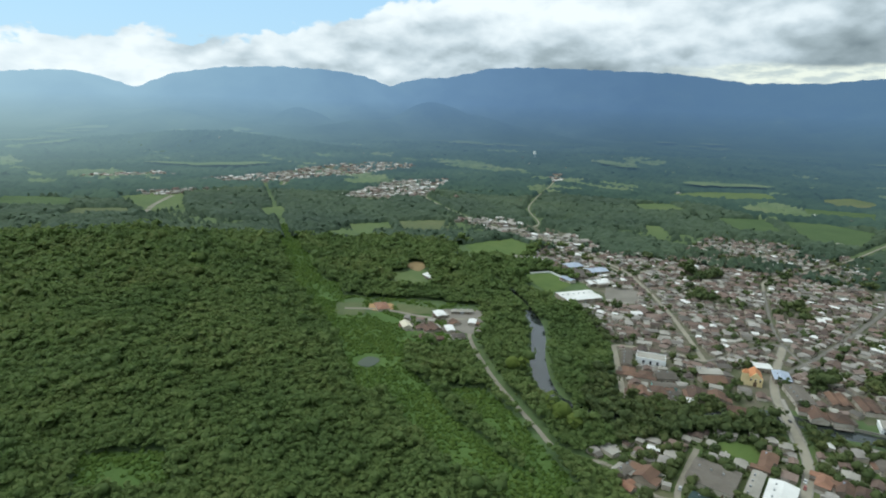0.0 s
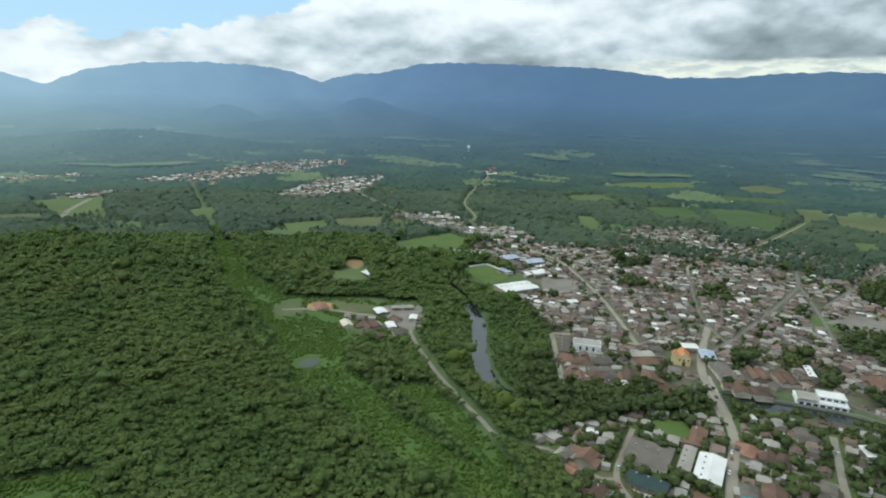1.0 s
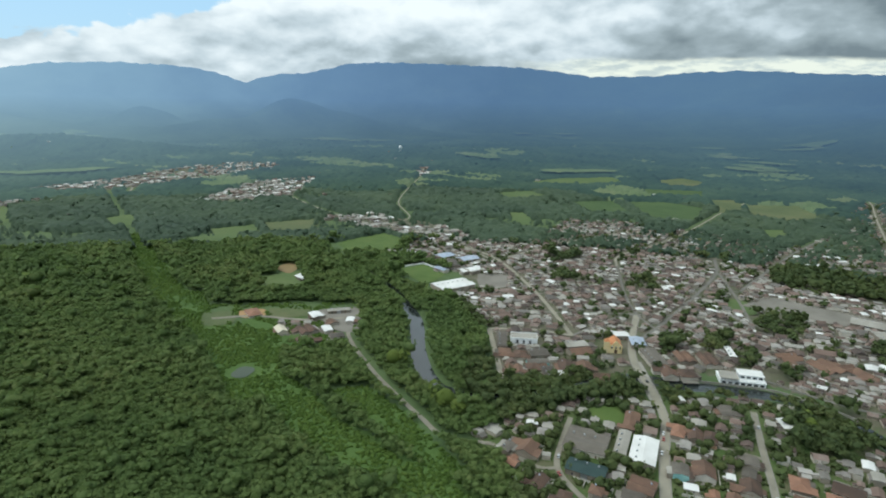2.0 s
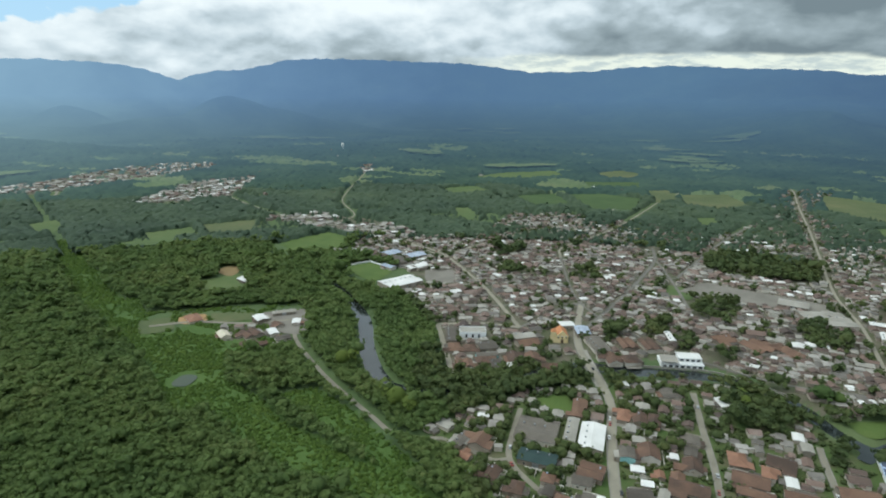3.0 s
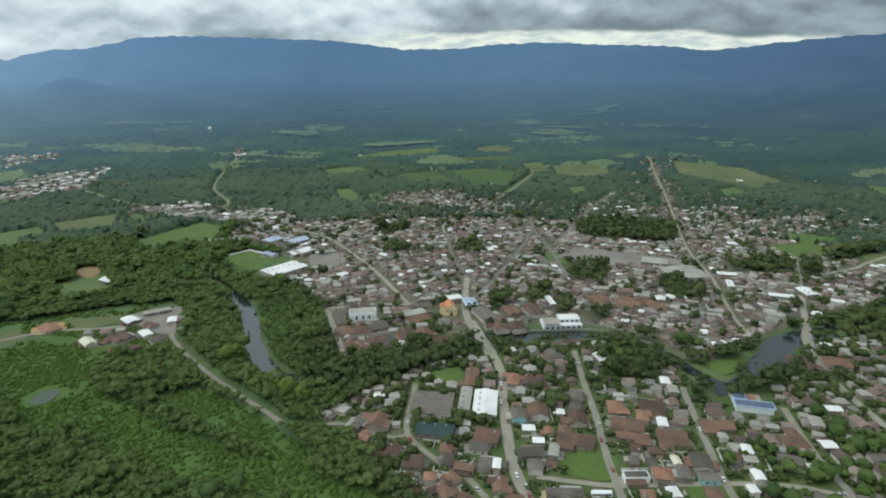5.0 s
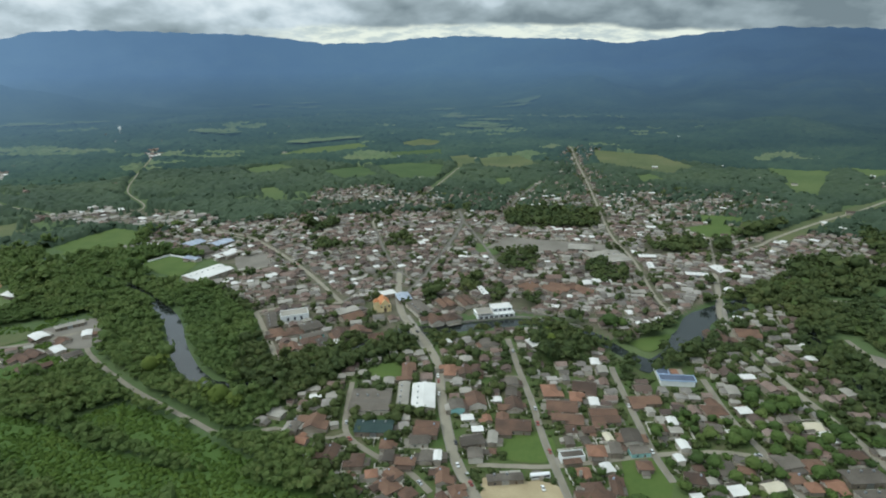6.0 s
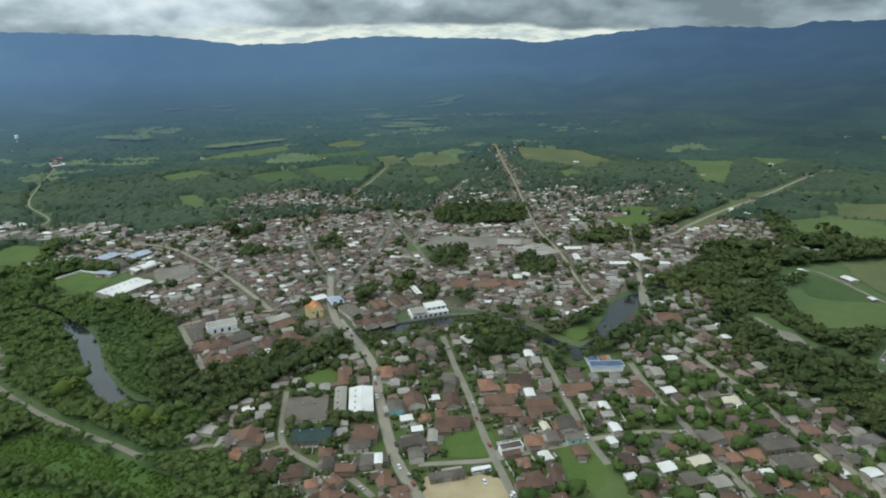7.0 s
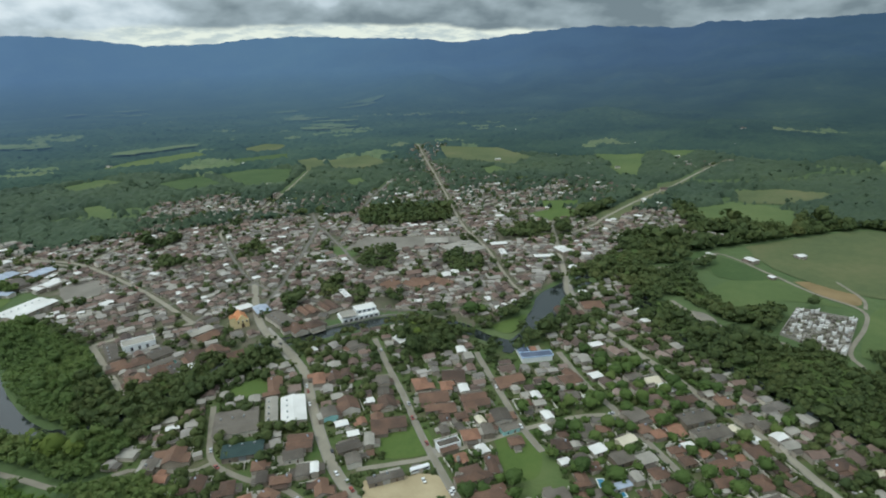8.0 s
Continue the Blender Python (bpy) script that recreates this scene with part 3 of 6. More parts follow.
LINES = {n: smooth(p, 5) for n, (w, p) in {**ROADS, **TRACKS}.items()}
WIDE = {n: w for n, (w, p) in {**ROADS, **TRACKS}.items()}
RIVER_LINE, TRIB_LINE, STRIP_LINE, BROOK_LINE = smooth(RIVER[1], 6), smooth(TRIB[1], 6), smooth(STRIP[1], 6), smooth(BROOK[1], 6)


def river_half(x):
    """Half the river's width: broad in the west, narrow below the quay."""
    return np.interp(x, [252, 276, 335, 352], [RIVER[0], 6.8, 6.8, 4.6])


def arm_half(x):
    """Half the width of the river arm: a wide pool above a narrow outlet."""
    return np.interp(x, [394, 416, 478, 500], [3.4, 11.5, 10.5, TRIB[0]])


def wave(x, y, s, k):
    """Soft rolling numbers between -1 and 1, of size s metres."""
    x, y = x / s, y / s
    return (np.sin(x * 1.7 + 1.3 * np.sin(y * 1.1 + k) + k) + np.sin(y * 1.9 + 1.1 * np.sin(x * 0.9 - k) + 2.3 * k) + np.sin((x + y) * 1.2 + 0.7 * k)) / 3


HILLS = [(-560, 730, 330, 190, 36), (-300, 480, 160, 170, 12), (-950, 2350, 420, 130, 60), (-420, 3350, 300, 160, 75), (160, 3600, 420, 160, 105), (-1400, 3300, 600, 200, 70),
         (1230, 980, 130, 90, 9), (1900, 830, 260, 150, 45), (1720, 380, 260, 170, 34), (700, 2250, 500, 200, 18),
         (-140, 3600, 230, 180, 130), (-940, 3780, 240, 150, 120), (2530, 2120, 260, 260, 120), (-1750, 3500, 400, 180, 90)]


def land(x, y):
    """The height of the ground."""
    x, y = np.asarray(x, float), np.asarray(y, float)
    z = np.zeros(np.broadcast(x, y).shape)
    for cx, cy, sx, sy, h in HILLS:
        z = z + h * np.exp(-((x - cx) / sx) ** 2 - ((y - cy) / sy) ** 2)
    r = np.hypot(x, y)
    z = z + np.clip((r - 1200) / 2500, 0, 1) * 9 * (wave(x, y, 240, 0.7) + 0.4)
    d = np.minimum(away(x, y, RIVER_LINE) - river_half(x), away(x, y, TRIB_LINE) - arm_half(x))
    d = np.minimum(d, away(x, y, BROOK_LINE) - BROOK[0])
    return z - 3.4 * np.clip(1 - (d + 3) / 7, 0, 1)


def land_at(x, y):
    return float(land(np.array([x]), np.array([y]))[0])


# ---- mesh helpers ----
def mesh_of(name, verts, faces, mat, smooth_=False, slots=None, index=None):
    me = bpy.data.meshes.new(name)
    me.from_pydata([tuple(v) for v in verts], [], [tuple(f) for f in faces])
    for m in (slots or [mat]):
        me.materials.append(m)
    if index is not None:
        me.polygons.foreach_set("material_index", index)
    if smooth_:
        me.polygons.foreach_set("use_smooth", [True] * len(me.polygons))
    me.update()
    return me


def tri_mesh(name, verts, tris, mats, index=None, smooth_=False):
    """A large mesh of triangles from arrays."""
    me = bpy.data.meshes.new(name)
    me.vertices.add(len(verts))
    me.vertices.foreach_set("co", np.ascontiguousarray(verts, np.float32).ravel())
    me.loops.add(len(tris) * 3)
    me.loops.foreach_set("vertex_index", np.ascontiguousarray(tris, np.int32).ravel())
    me.polygons.add(len(tris))
    me.polygons.foreach_set("loop_start", np.arange(0, len(tris) * 3, 3, dtype=np.int32))
    for m in mats:
        me.materials.append(m)
    if index is not None:
        me.polygons.foreach_set("material_index", np.ascontiguousarray(index, np.int32))
    me.polygons.foreach_set("use_smooth", np.full(len(tris), smooth_))
    me.update(calc_edges=True)
    return me


class Solid:
    """Collects boxes, slabs and roofs into one mesh."""

    def __init__(self):
        self.v, self.f = [], []

    def add(self, verts, faces):
        o = len(self.v)
        self.v += [tuple(q) for q in verts]
        self.f += [tuple(i + o for i in f) for f in faces]
        return self

    def box(self, x0, y0, z0, x1, y1, z1):
        return self.add([(x0, y0, z0), (x1, y0, z0), (x1, y1, z0), (x0, y1, z0), (x0, y0, z1), (x1, y0, z1), (x1, y1, z1), (x0, y1, z1)],
                        [(3, 2, 1, 0), (4, 5, 6, 7), (0, 1, 5, 4), (1, 2, 6, 5), (2, 3, 7, 6), (3, 0, 4, 7)])

    def gable_walls(self, w, d, h, rise):
        """Walls w long (ridge along x) and d deep, with pointed ends."""
        a, b = w / 2, d / 2
        return self.add([(-a, -b, 0), (a, -b, 0), (a, b, 0), (-a, b, 0), (-a, -b, h), (a, -b, h), (a, b, h), (-a, b, h), (-a, 0, h + rise), (a, 0, h + rise)],
                        [(3, 2, 1, 0), (0, 1, 5, 4), (2, 3, 7, 6), (1, 2, 6, 9, 5), (3, 0, 4, 8, 7), (4, 5, 9, 8), (6, 7, 8, 9)])

    def gable_roof(self, w, d, h, rise, over=0.5, thick=0.18, cx=0.0, cy=0.0):
        a, b = w / 2 + over, d / 2 + over
        lo = h - rise * over / (d / 2)
        sec = [(-b, lo), (0, h + rise), (b, lo), (b, lo + thick), (0, h + rise + thick), (-b, lo + thick)]
        v = [(cx + x, cy + y, z + 0.02) for x in (-a, a) for y, z in sec]
        f = [(0, 1, 7, 6), (1, 2, 8, 7), (2, 3, 9, 8), (3, 4, 10, 9), (4, 5, 11, 10), (5, 0, 6, 11), (5, 4, 1, 0), (4, 3, 2, 1), (6, 7, 10, 11), (7, 8, 9, 10)]
        return self.add(v, f)

    def hip_roof(self, w, d, h, rise, over=0.5, thick=0.18):
        a, b = w / 2 + over, d / 2 + over
        r = max(0.2, a - b)
        v = [(-a, -b, h - .2), (a, -b, h - .2), (a, b, h - .2), (-a, b, h - .2), (-a, -b, h + thick - .2), (a, -b, h + thick - .2), (a, b, h + thick - .2), (-a, b, h + thick - .2), (-r, 0, h + rise), (r, 0, h + rise)]
        return self.add(v, [(3, 2, 1, 0), (0, 1, 5, 4), (1, 2, 6, 5), (2, 3, 7, 6), (3, 0, 4, 7), (4, 5, 9, 8), (5, 6, 9), (6, 7, 8, 9), (7, 4, 8)])

    def slope_roof(self, w, d, h, rise, over=0.4, thick=0.16):
        a, b = w / 2 + over, d / 2 + over
        v = [(x, y, h + 0.02 + (rise if y > 0 else 0) + t) for t in (0, thick) for x, y in ((-a, -b), (a, -b), (a, b), (-a, b))]
        return self.add(v, [(3, 2, 1, 0), (4, 5, 6, 7), (0, 1, 5, 4), (1, 2, 6, 5), (2, 3, 7, 6), (3, 0, 4, 7)])

    def tube(self, x, y, z0, z1, r0, r1, n=8):
        v = [(x + r * math.cos(6.2832 * i / n), y + r * math.sin(6.2832 * i / n), z) for z, r in ((z0, r0), (z1, r1)) for i in range(n)]
        return self.add(v, [tuple(range(n - 1, -1, -1)), tuple(range(n, 2 * n))] + [(i, (i + 1) % n, n + (i + 1) % n, n + i) for i in range(n)])

    def mesh(self, name, mat, smooth_=False):
        return mesh_of(name, self.v, self.f, mat, smooth_)


def part(name, shape, mat, parent, label="", smooth_=False, at=None):
    me = shape.mesh(name, mat, smooth_) if isinstance(shape, Solid) else shape
    ob = new(name, me)
    ob.parent = parent
    if at is not None:
        ob.location = at
    if label:
        ob["label"] = label
    return ob


def ribbon(line, half, lift, flat=None):
    """A strip along a line, laid on the ground or, over the water, level with the banks. Returns verts and faces."""
    line = np.asarray(line, float)
    t = np.empty_like(line)
    t[1:-1], t[0], t[-1] = line[2:] - line[:-2], line[1] - line[0], line[-1] - line[-2]
    t /= np.hypot(t[:, 0], t[:, 1])[:, None] + 1e-9
    n = np.stack([-t[:, 1], t[:, 0]], 1) * np.reshape(half, (-1, 1))
    a, b = line - n, line + n
    if flat is None:
        za, zb, zm = (land(q[:, 0], q[:, 1]) for q in (a, b, line))
        za, zb = (np.maximum(np.maximum(z, zm), -0.05) for z in (za, zb))
    else:
        za = zb = np.full(len(line), flat)
    v = np.stack([np.c_[a, za + lift], np.c_[b, zb + lift]], 1).reshape(-1, 3).tolist()
    return v, [(2 * i, 2 * i + 2, 2 * i + 3, 2 * i + 1) for i in range(len(line) - 1)]


def dense(line, step):
    out = [line[0]]
    for a, b in zip(line[:-1], line[1:]):
        k = max(1, int(np.hypot(*(b - a)) / step))
        out += [a + (b - a) * j / k for j in range(1, k + 1)]
    return np.array(out)


# ---- ground ----
def axis(lo, hi, core_lo, core_hi, fine, grow=1.09):
    vals = list(np.arange(core_lo, core_hi + 0.1, fine))
    s, v = fine, core_hi
    while v < hi:
        s *= grow
        v = min(hi, v + min(s, 140))
        vals.append(v)
    s, v = fine, core_lo
    while v > lo:
        s *= grow
        v = max(lo, v - min(s, 140))
        vals.insert(0, v)
    return np.array(vals)


def near_edge(deg):
    """Where the distant backdrop begins, by bearing."""
    return np.interp(deg, [-80, 10, 50, 86, 130], [2800, 2800, 2350, 1750, 1600])


def build_ground():
    xs, ys = axis(-4700, 4900, -160, 600, 5.5), axis(-900, 4900, -60, 760, 5.5)
    gx, gy = np.meshgrid(xs, ys)
    gz = land(gx, gy) - 0.05 - 40 * np.clip((np.hypot(gx, gy) - near_edge(np.degrees(np.arctan2(gx, gy))) - 60) / 300, 0, 1)
    v = np.stack([gx, gy, gz], -1).reshape(-1, 3)
    nx, ny = len(xs), len(ys)
    i = (np.arange(ny - 1)[:, None] * nx + np.arange(nx - 1)[None]).ravel()
    tris = np.concatenate([np.stack([i, i + 1, i + nx + 1], 1), np.stack([i, i + nx + 1, i + nx], 1)])
    cx, cy = v[tris].mean(1)[:, 0], v[tris].mean(1)[:, 1]
    town = np.zeros(len(cx), bool)
    for poly in TOWN + VILLAGE:
        town |= inside(cx, cy, poly)
    slot = np.where(inside(cx, cy, TOWN[1]), 2, town.astype(np.int32))
    clear = (away(cx, cy, STRIP_LINE) < STRIP[0] + 6) & (cy < 880)
    for poly in SCRUB:
        clear |= inside(cx, cy, poly)
    slot = np.where(clear & ~town, 3, slot)
    ob = new("ground", tri_mesh("ground", v, tris, [M_GROUND, M_TOWN, M_GARDEN, M_SCRUBLAND], slot, True))
    tagged(ob, "green valley floor with grass and bare earth", "ground", kind="structure")


def build_fields():
    for name, mat, poly in FIELDS:
        ring = smooth(list(poly) + [poly[0]], 4)[:-1]
        c = ring.mean(0)
        rings = [c[None] + (ring - c) * s * (1 + 0.035 * wave(ring[:, 0:1], ring[:, 1:2], 9, 1.0) * (s == 1.0)) for s in (1.0, 0.66, 0.33)]
        v, f, n = [], [], len(ring)
        far = np.hypot(*c)
        lift = 0.10 + 0.0005 * far
        for rr in rings:
            z = land(rr[:, 0], rr[:, 1])
            v += [(p[0], p[1], h + lift) for p, h in zip(rr, z)]
        v.append((c[0], c[1], land_at(*c) + lift))
        for k in range(2):
            f += [(k * n + i, k * n + (i + 1) % n, (k + 1) * n + (i + 1) % n, (k + 1) * n + i) for i in range(n)]
        f += [(2 * n + i, 2 * n + (i + 1) % n, 3 * n) for i in range(n)]
        ob = new(name, mesh_of(name, v, f, mat))
        words = {M_LAWN: "bright green mown grass plot beside trees", M_GRASS: "light green open meadow between dark woods", M_CROP: "deep green crop field edged by woods",
                 M_PASTURE: "yellowish green dry pasture with patchy grass", M_BROWN: "bare brown earth field edged by grass", M_ORANGE: "orange bare earth plot cleared for building",
                 M_SAND: "pale sandy open lot beside the road", M_YARD: "grey brown gravel yard among houses"}
        tagged(ob, words[mat], "field", kind="structure")


def build_far_fields():
    """Ragged strips of meadow, drawn out across the view, within each far clearing."""
    r = random.Random(41)
    for poly in FAR_FIELDS:
        q = np.array(poly, float)
        c, lo, hi = q.mean(0), q.min(0), q.max(0)
        out = c / np.hypot(*c)
        side = np.array((out[1], -out[0]))
        v, f = [], []
        for _ in range(9):
            m = np.array((r.uniform(lo[0], hi[0]), r.uniform(lo[1], hi[1])))
            if not inside(m[:1], m[1:], poly)[0]:
                continue
            a, b, lean = r.uniform(30, 95), r.uniform(14, 45), r.uniform(-.5, .5)
            n, o = 14, len(v)
            for k in range(n):
                w = 6.2832 * k / n
                d = 1 + r.uniform(-.3, .3)
                e = m + side * a * d * math.cos(w) + out * (b * d * math.sin(w) + lean * a * math.cos(w))
                v.append((e[0], e[1], land_at(*e) + 13.0))
            v.append((m[0], m[1], land_at(*m) + 14.0))
            f += [(o + k, o + (k + 1) % n, o + n) for k in range(n)]
        if f:
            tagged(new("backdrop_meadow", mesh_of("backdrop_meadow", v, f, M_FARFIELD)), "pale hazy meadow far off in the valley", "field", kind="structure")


def build_roads():
    for name, line in LINES.items():
        mat = M_DIRT if name.startswith("track") else M_STREET if name.startswith(INNER) else M_DIRT if name in SANDY else M_ROAD
        d = dense(line, 9 if np.hypot(*line[len(line) // 2]) < 700 else 30)
        far = np.hypot(*d[len(d) // 2])
        v, f = ribbon(d, WIDE[name], 0.16 + 0.0005 * far)
        words = "pale dirt track through green scrub" if name.startswith("track") else "sandy unpaved street between the houses" if mat is M_DIRT else "grey worn paved road through the town"
        tagged(new(name, mesh_of(name, v, f, mat)), words, "road", kind="structure")
    for name in ("road_avenue", "road_second", "road_third", "road_fourth", "road_east"):
        d = dense(LINES[name], 9)
        for side in (-1, 1):
            t = np.gradient(d, axis=0)
            n = np.stack([-t[:, 1], t[:, 0]], 1) / (np.hypot(t[:, 0], t[:, 1])[:, None] + 1e-9)
            mid = d + n * side * (WIDE[name] + 0.4)
            v, f = ribbon(mid, 0.4, 0.34)
            v2, f2 = ribbon(mid, 0.4, 0.05)
            k = len(v)
            v, f = v + v2, f + [(2 * i, 2 * i + 2, k + 2 * i + 2, k + 2 * i) for i in range(len(d) - 1)] + [(2 * i + 3, 2 * i + 1, k + 2 * i + 1, k + 2 * i + 3) for i in range(len(d) - 1)]
            tagged(new("pavement", mesh_of("pavement", v, f, M_PAVE)), "raised concrete pavement along the road", "pavement", kind="structure")


def build_water():
    for name, line, half, words, level in (("water_river", RIVER_LINE, river_half, "dark calm river with sky reflections", -1.5),
                                           ("water_tributary", TRIB_LINE, arm_half, "dark grey calm river arm between banks", -1.54),
                                           ("water_brook", BROOK_LINE, lambda x: np.full(len(x), BROOK[0] - .5), "narrow dark brook under trees", -1.58)):
        d = dense(line, 8)
        v, f = ribbon(d, half(d[:, 0]) + 1.5, 0.0, flat=level)
        tagged(new(name, mesh_of(name, v, f, M_WATER)), words, "river", kind="structure")
    ring = [(-60 + 8.5 * math.cos(a) * (1 + .2 * math.sin(2 * a)), 454 + 10 * math.sin(a), land_at(-61, 456) + 0.35) for a in np.linspace(0, 6.2832, 24, endpoint=False)]
    tagged(new("water_pond", mesh_of("pond", ring, [tuple(range(24))], M_POND)), "small murky pond in a green clearing", "pond", kind="structure")


def build_quay():
    """A low retaining wall along the town side of the narrow river."""
    d = dense(RIVER_LINE, 4)
    d = d[(d[:, 0] > 278) & (d[:, 1] > 296)]
    t = np.gradient(d, axis=0)
    n = np.stack([-t[:, 1], t[:, 0]], 1) / np.hypot(t[:, 0], t[:, 1])[:, None]
    n *= np.sign(n[:, :1] + n[:, 1:])
    line = d + n * (river_half(d[:, 0]) + 1.9)[:, None]
    v, f = [], []
    for p, w in zip(line, n * .3):
        v += [(p[0] - w[0], p[1] - w[1], -2.4), (p[0] + w[0], p[1] + w[1], -2.4), (p[0] + w[0], p[1] + w[1], 0.55), (p[0] - w[0], p[1] - w[1], 0.55)]
    for i in range(len(line) - 1):
        f += [(4 * i + k, 4 * i + 4 + k, 4 * i + 4 + (k + 1) % 4, 4 * i + (k + 1) % 4) for k in range(4)]
    f += [(0, 1, 2, 3), tuple(4 * len(line) - 1 - k for k in range(4))]
    tagged(new("quay_wall", mesh_of("quay_wall", v, f, M_CONC)), "grey concrete retaining wall along the river", "wall", kind="structure")


def build_mountains():
    az = np.radians(np.linspace(-80, 130, 760))
    deg = np.degrees(az)
    a_pts = [-80, -37, -33, -30.7, -27.5, -24.8, -20.2, -15.3, -11.3, -8.2, -5.5, -2.9, .3, 4, 8.7, 15.9, 20.7, 26.1, 31, 34, 38.6, 45.3, 51, 53, 56.2, 61.4, 65.9, 73.9, 75.2, 81.5, 87.6, 130]
    e_pts = [1.2, 1.05, 1.3, 1.2, .15, 1.4, 2.2, 2.4, 2.3, 1.9, 1.0, 1.8, 2.0, 2.95, 3.1, 2.95, 2.8, 2.1, 2.1, 2.4, 2.65, 2.35, 2.1, 1.7, 1.98, 2.5, 2.7, 2.2, 2.6, 2.4, 2.5, 2.8]
    ridge_r = 4780.0
    jag = 0.04 * np.sin(deg * 1.7) * np.sin(deg * 0.61 + 1) + 0.035 * np.sin(deg * 4.3 + 2 * np.sin(deg * 0.9)) + 0.018 * np.sin(deg * 9.7 + 3 * np.sin(deg * 1.3)) + 0.008 * np.sin(deg * 23 + 2 * np.sin(deg * 2.1))
    top = 220 + ridge_r * np.tan(np.radians(np.interp(deg, a_pts, e_pts) + jag))
    near = near_edge(deg)
    foot = np.interp(deg, [-80, 25, 50, 86, 130], [3900, 3850, 3000, 2050, 1800])
    n, flat = 62, 16
    s = np.concatenate([np.zeros(flat), np.linspace(0, 1, n - flat)])[:, None]
    r = np.concatenate([near[None] + (foot - near)[None] * np.linspace(0, 1, flat, endpoint=False)[:, None], foot[None] + (ridge_r - foot[None]) * s[flat:]])
    x, y = r * np.sin(az)[None], r * np.cos(az)[None]
    spur = 0.5 + 0.5 * np.sin(deg * 0.55 + 1.7 * np.sin(deg * 0.19))[None] + 0.35 * wave(x, y, 210, 2.0) + 0.16 * wave(x, y, 80, 4.0)
    shape = s ** 1.5 * (0.75 + 0.25 * s) + 0.34 * spur * s * (1 - s) + 0.07 * wave(x, y, 60, 5.1) * s * (1 - s) * 2
    z = (top[None] + 6) * np.minimum(shape, 0.985 * (1 - 0.12 * (1 - s)) + 0.015 * s)
    t = np.clip((r - near[None]) / 300, 0, 1)
    z = z + land(x, y) - 3 + t * (5 + 7 * (wave(x, y, 90, 1.4) + .3) + 4 * wave(x, y, 38, 0.4)) * (1 - s)
    z[-1] = top
    v = np.concatenate([np.stack([x, y, z], -1).reshape(-1, 3), np.stack([x[-1] * 1.015, y[-1] * 1.015, np.full(len(az), -40.0)], -1)])
    m = len(az)
    i = (np.arange(n)[:, None] * m + np.arange(m - 1)[None]).ravel()
    tris = np.concatenate([np.stack([i, i + m + 1, i + 1], 1), np.stack([i, i + m, i + m + 1], 1)])
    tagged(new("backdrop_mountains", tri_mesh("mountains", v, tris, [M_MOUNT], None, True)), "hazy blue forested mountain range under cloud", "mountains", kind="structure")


build_ground()
build_fields()
build_far_fields()
build_roads()
build_water()
build_quay()
build_mountains()


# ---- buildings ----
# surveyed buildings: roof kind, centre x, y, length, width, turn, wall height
SURVEY = []
SURVEY += [  # avenue blocks
    ("white", 199, 290, 33, 17, 53, 6),
    ("pale", 190, 301, 34, 8, 53, 5),
    ("grey", 169, 309, 29, 30, -37, 5),
    ("green", 155, 281, 25, 14, -40, 5),
    ("tile", 210, 326, 27, 8, 55, 5),
    ("white", 169, 234, 9, 4, 50, 5),
    ("grey", 164, 238, 10, 8, 47, 4),
    ("tile", 180, 260, 16, 16, -45, 5),
    ("grey", 170, 254, 12, 11, -36, 4),
    ("tile", 128, 309, 15, 12, 47, 5),
    ("grey", 118, 315, 18, 7, 42, 4),
    ("white", 142, 337, 8, 4, -27, 4),
    ("tile", 122, 276, 14, 9, 41, 4),
    ("tile", 131, 260, 12, 8, 52, 4),
    ("orange", 131, 244, 7, 7, 63, 5),
]
SURVEY += [  # avenue blocks
    ("tile", 161, 219, 13, 8, 53, 4),
    ("orange", 236, 308, 17, 9, 49, 4),
    ("tile", 244, 301, 14, 9, 52, 4),
    ("salmon", 252, 296, 18, 9, 50, 4),
    ("teal", 210, 268, 13, 10, 60, 6),
    ("tile", 224, 265, 16, 14, 58, 5),
    ("grey", 194, 233, 15, 9, -27, 4),
    ("grey", 187, 222, 10, 9, 56, 5),
    ("tile", 152, 262, 9, 8, 50, 4),
    ("grey", 147, 252, 10, 6, 48, 4),
    ("tile", 152, 242, 12, 7, -43, 4),
]
SURVEY += [  # second street blocks
    ("tile", 224, 229, 23, 13, -43, 5),
    ("tile", 241, 246, 14, 12, 54, 4),
    ("orange", 272, 243, 16, 11, 53, 4),
    ("tile", 295, 232, 17, 14, -49, 4),
    ("tile", 264, 225, 21, 14, -45, 4),
    ("orange", 280, 227, 12, 8, 45, 4),
    ("tile", 257, 214, 21, 8, -45, 4),
    ("tile", 277, 201, 19, 17, -40, 4),
    ("tile", 312, 196, 22, 11, -34, 4),
    ("grey", 272, 177, 14, 12, 50, 4),
    ("flat", 230, 187, 15, 7, -29, 5),
    ("orange", 243, 180, 11, 11, -41, 6),
    ("grey", 254, 175, 11, 7, 48, 5),
    ("teal", 264, 166, 12, 7, -31, 4),
    ("tile", 255, 156, 9, 8, -41, 4),
]
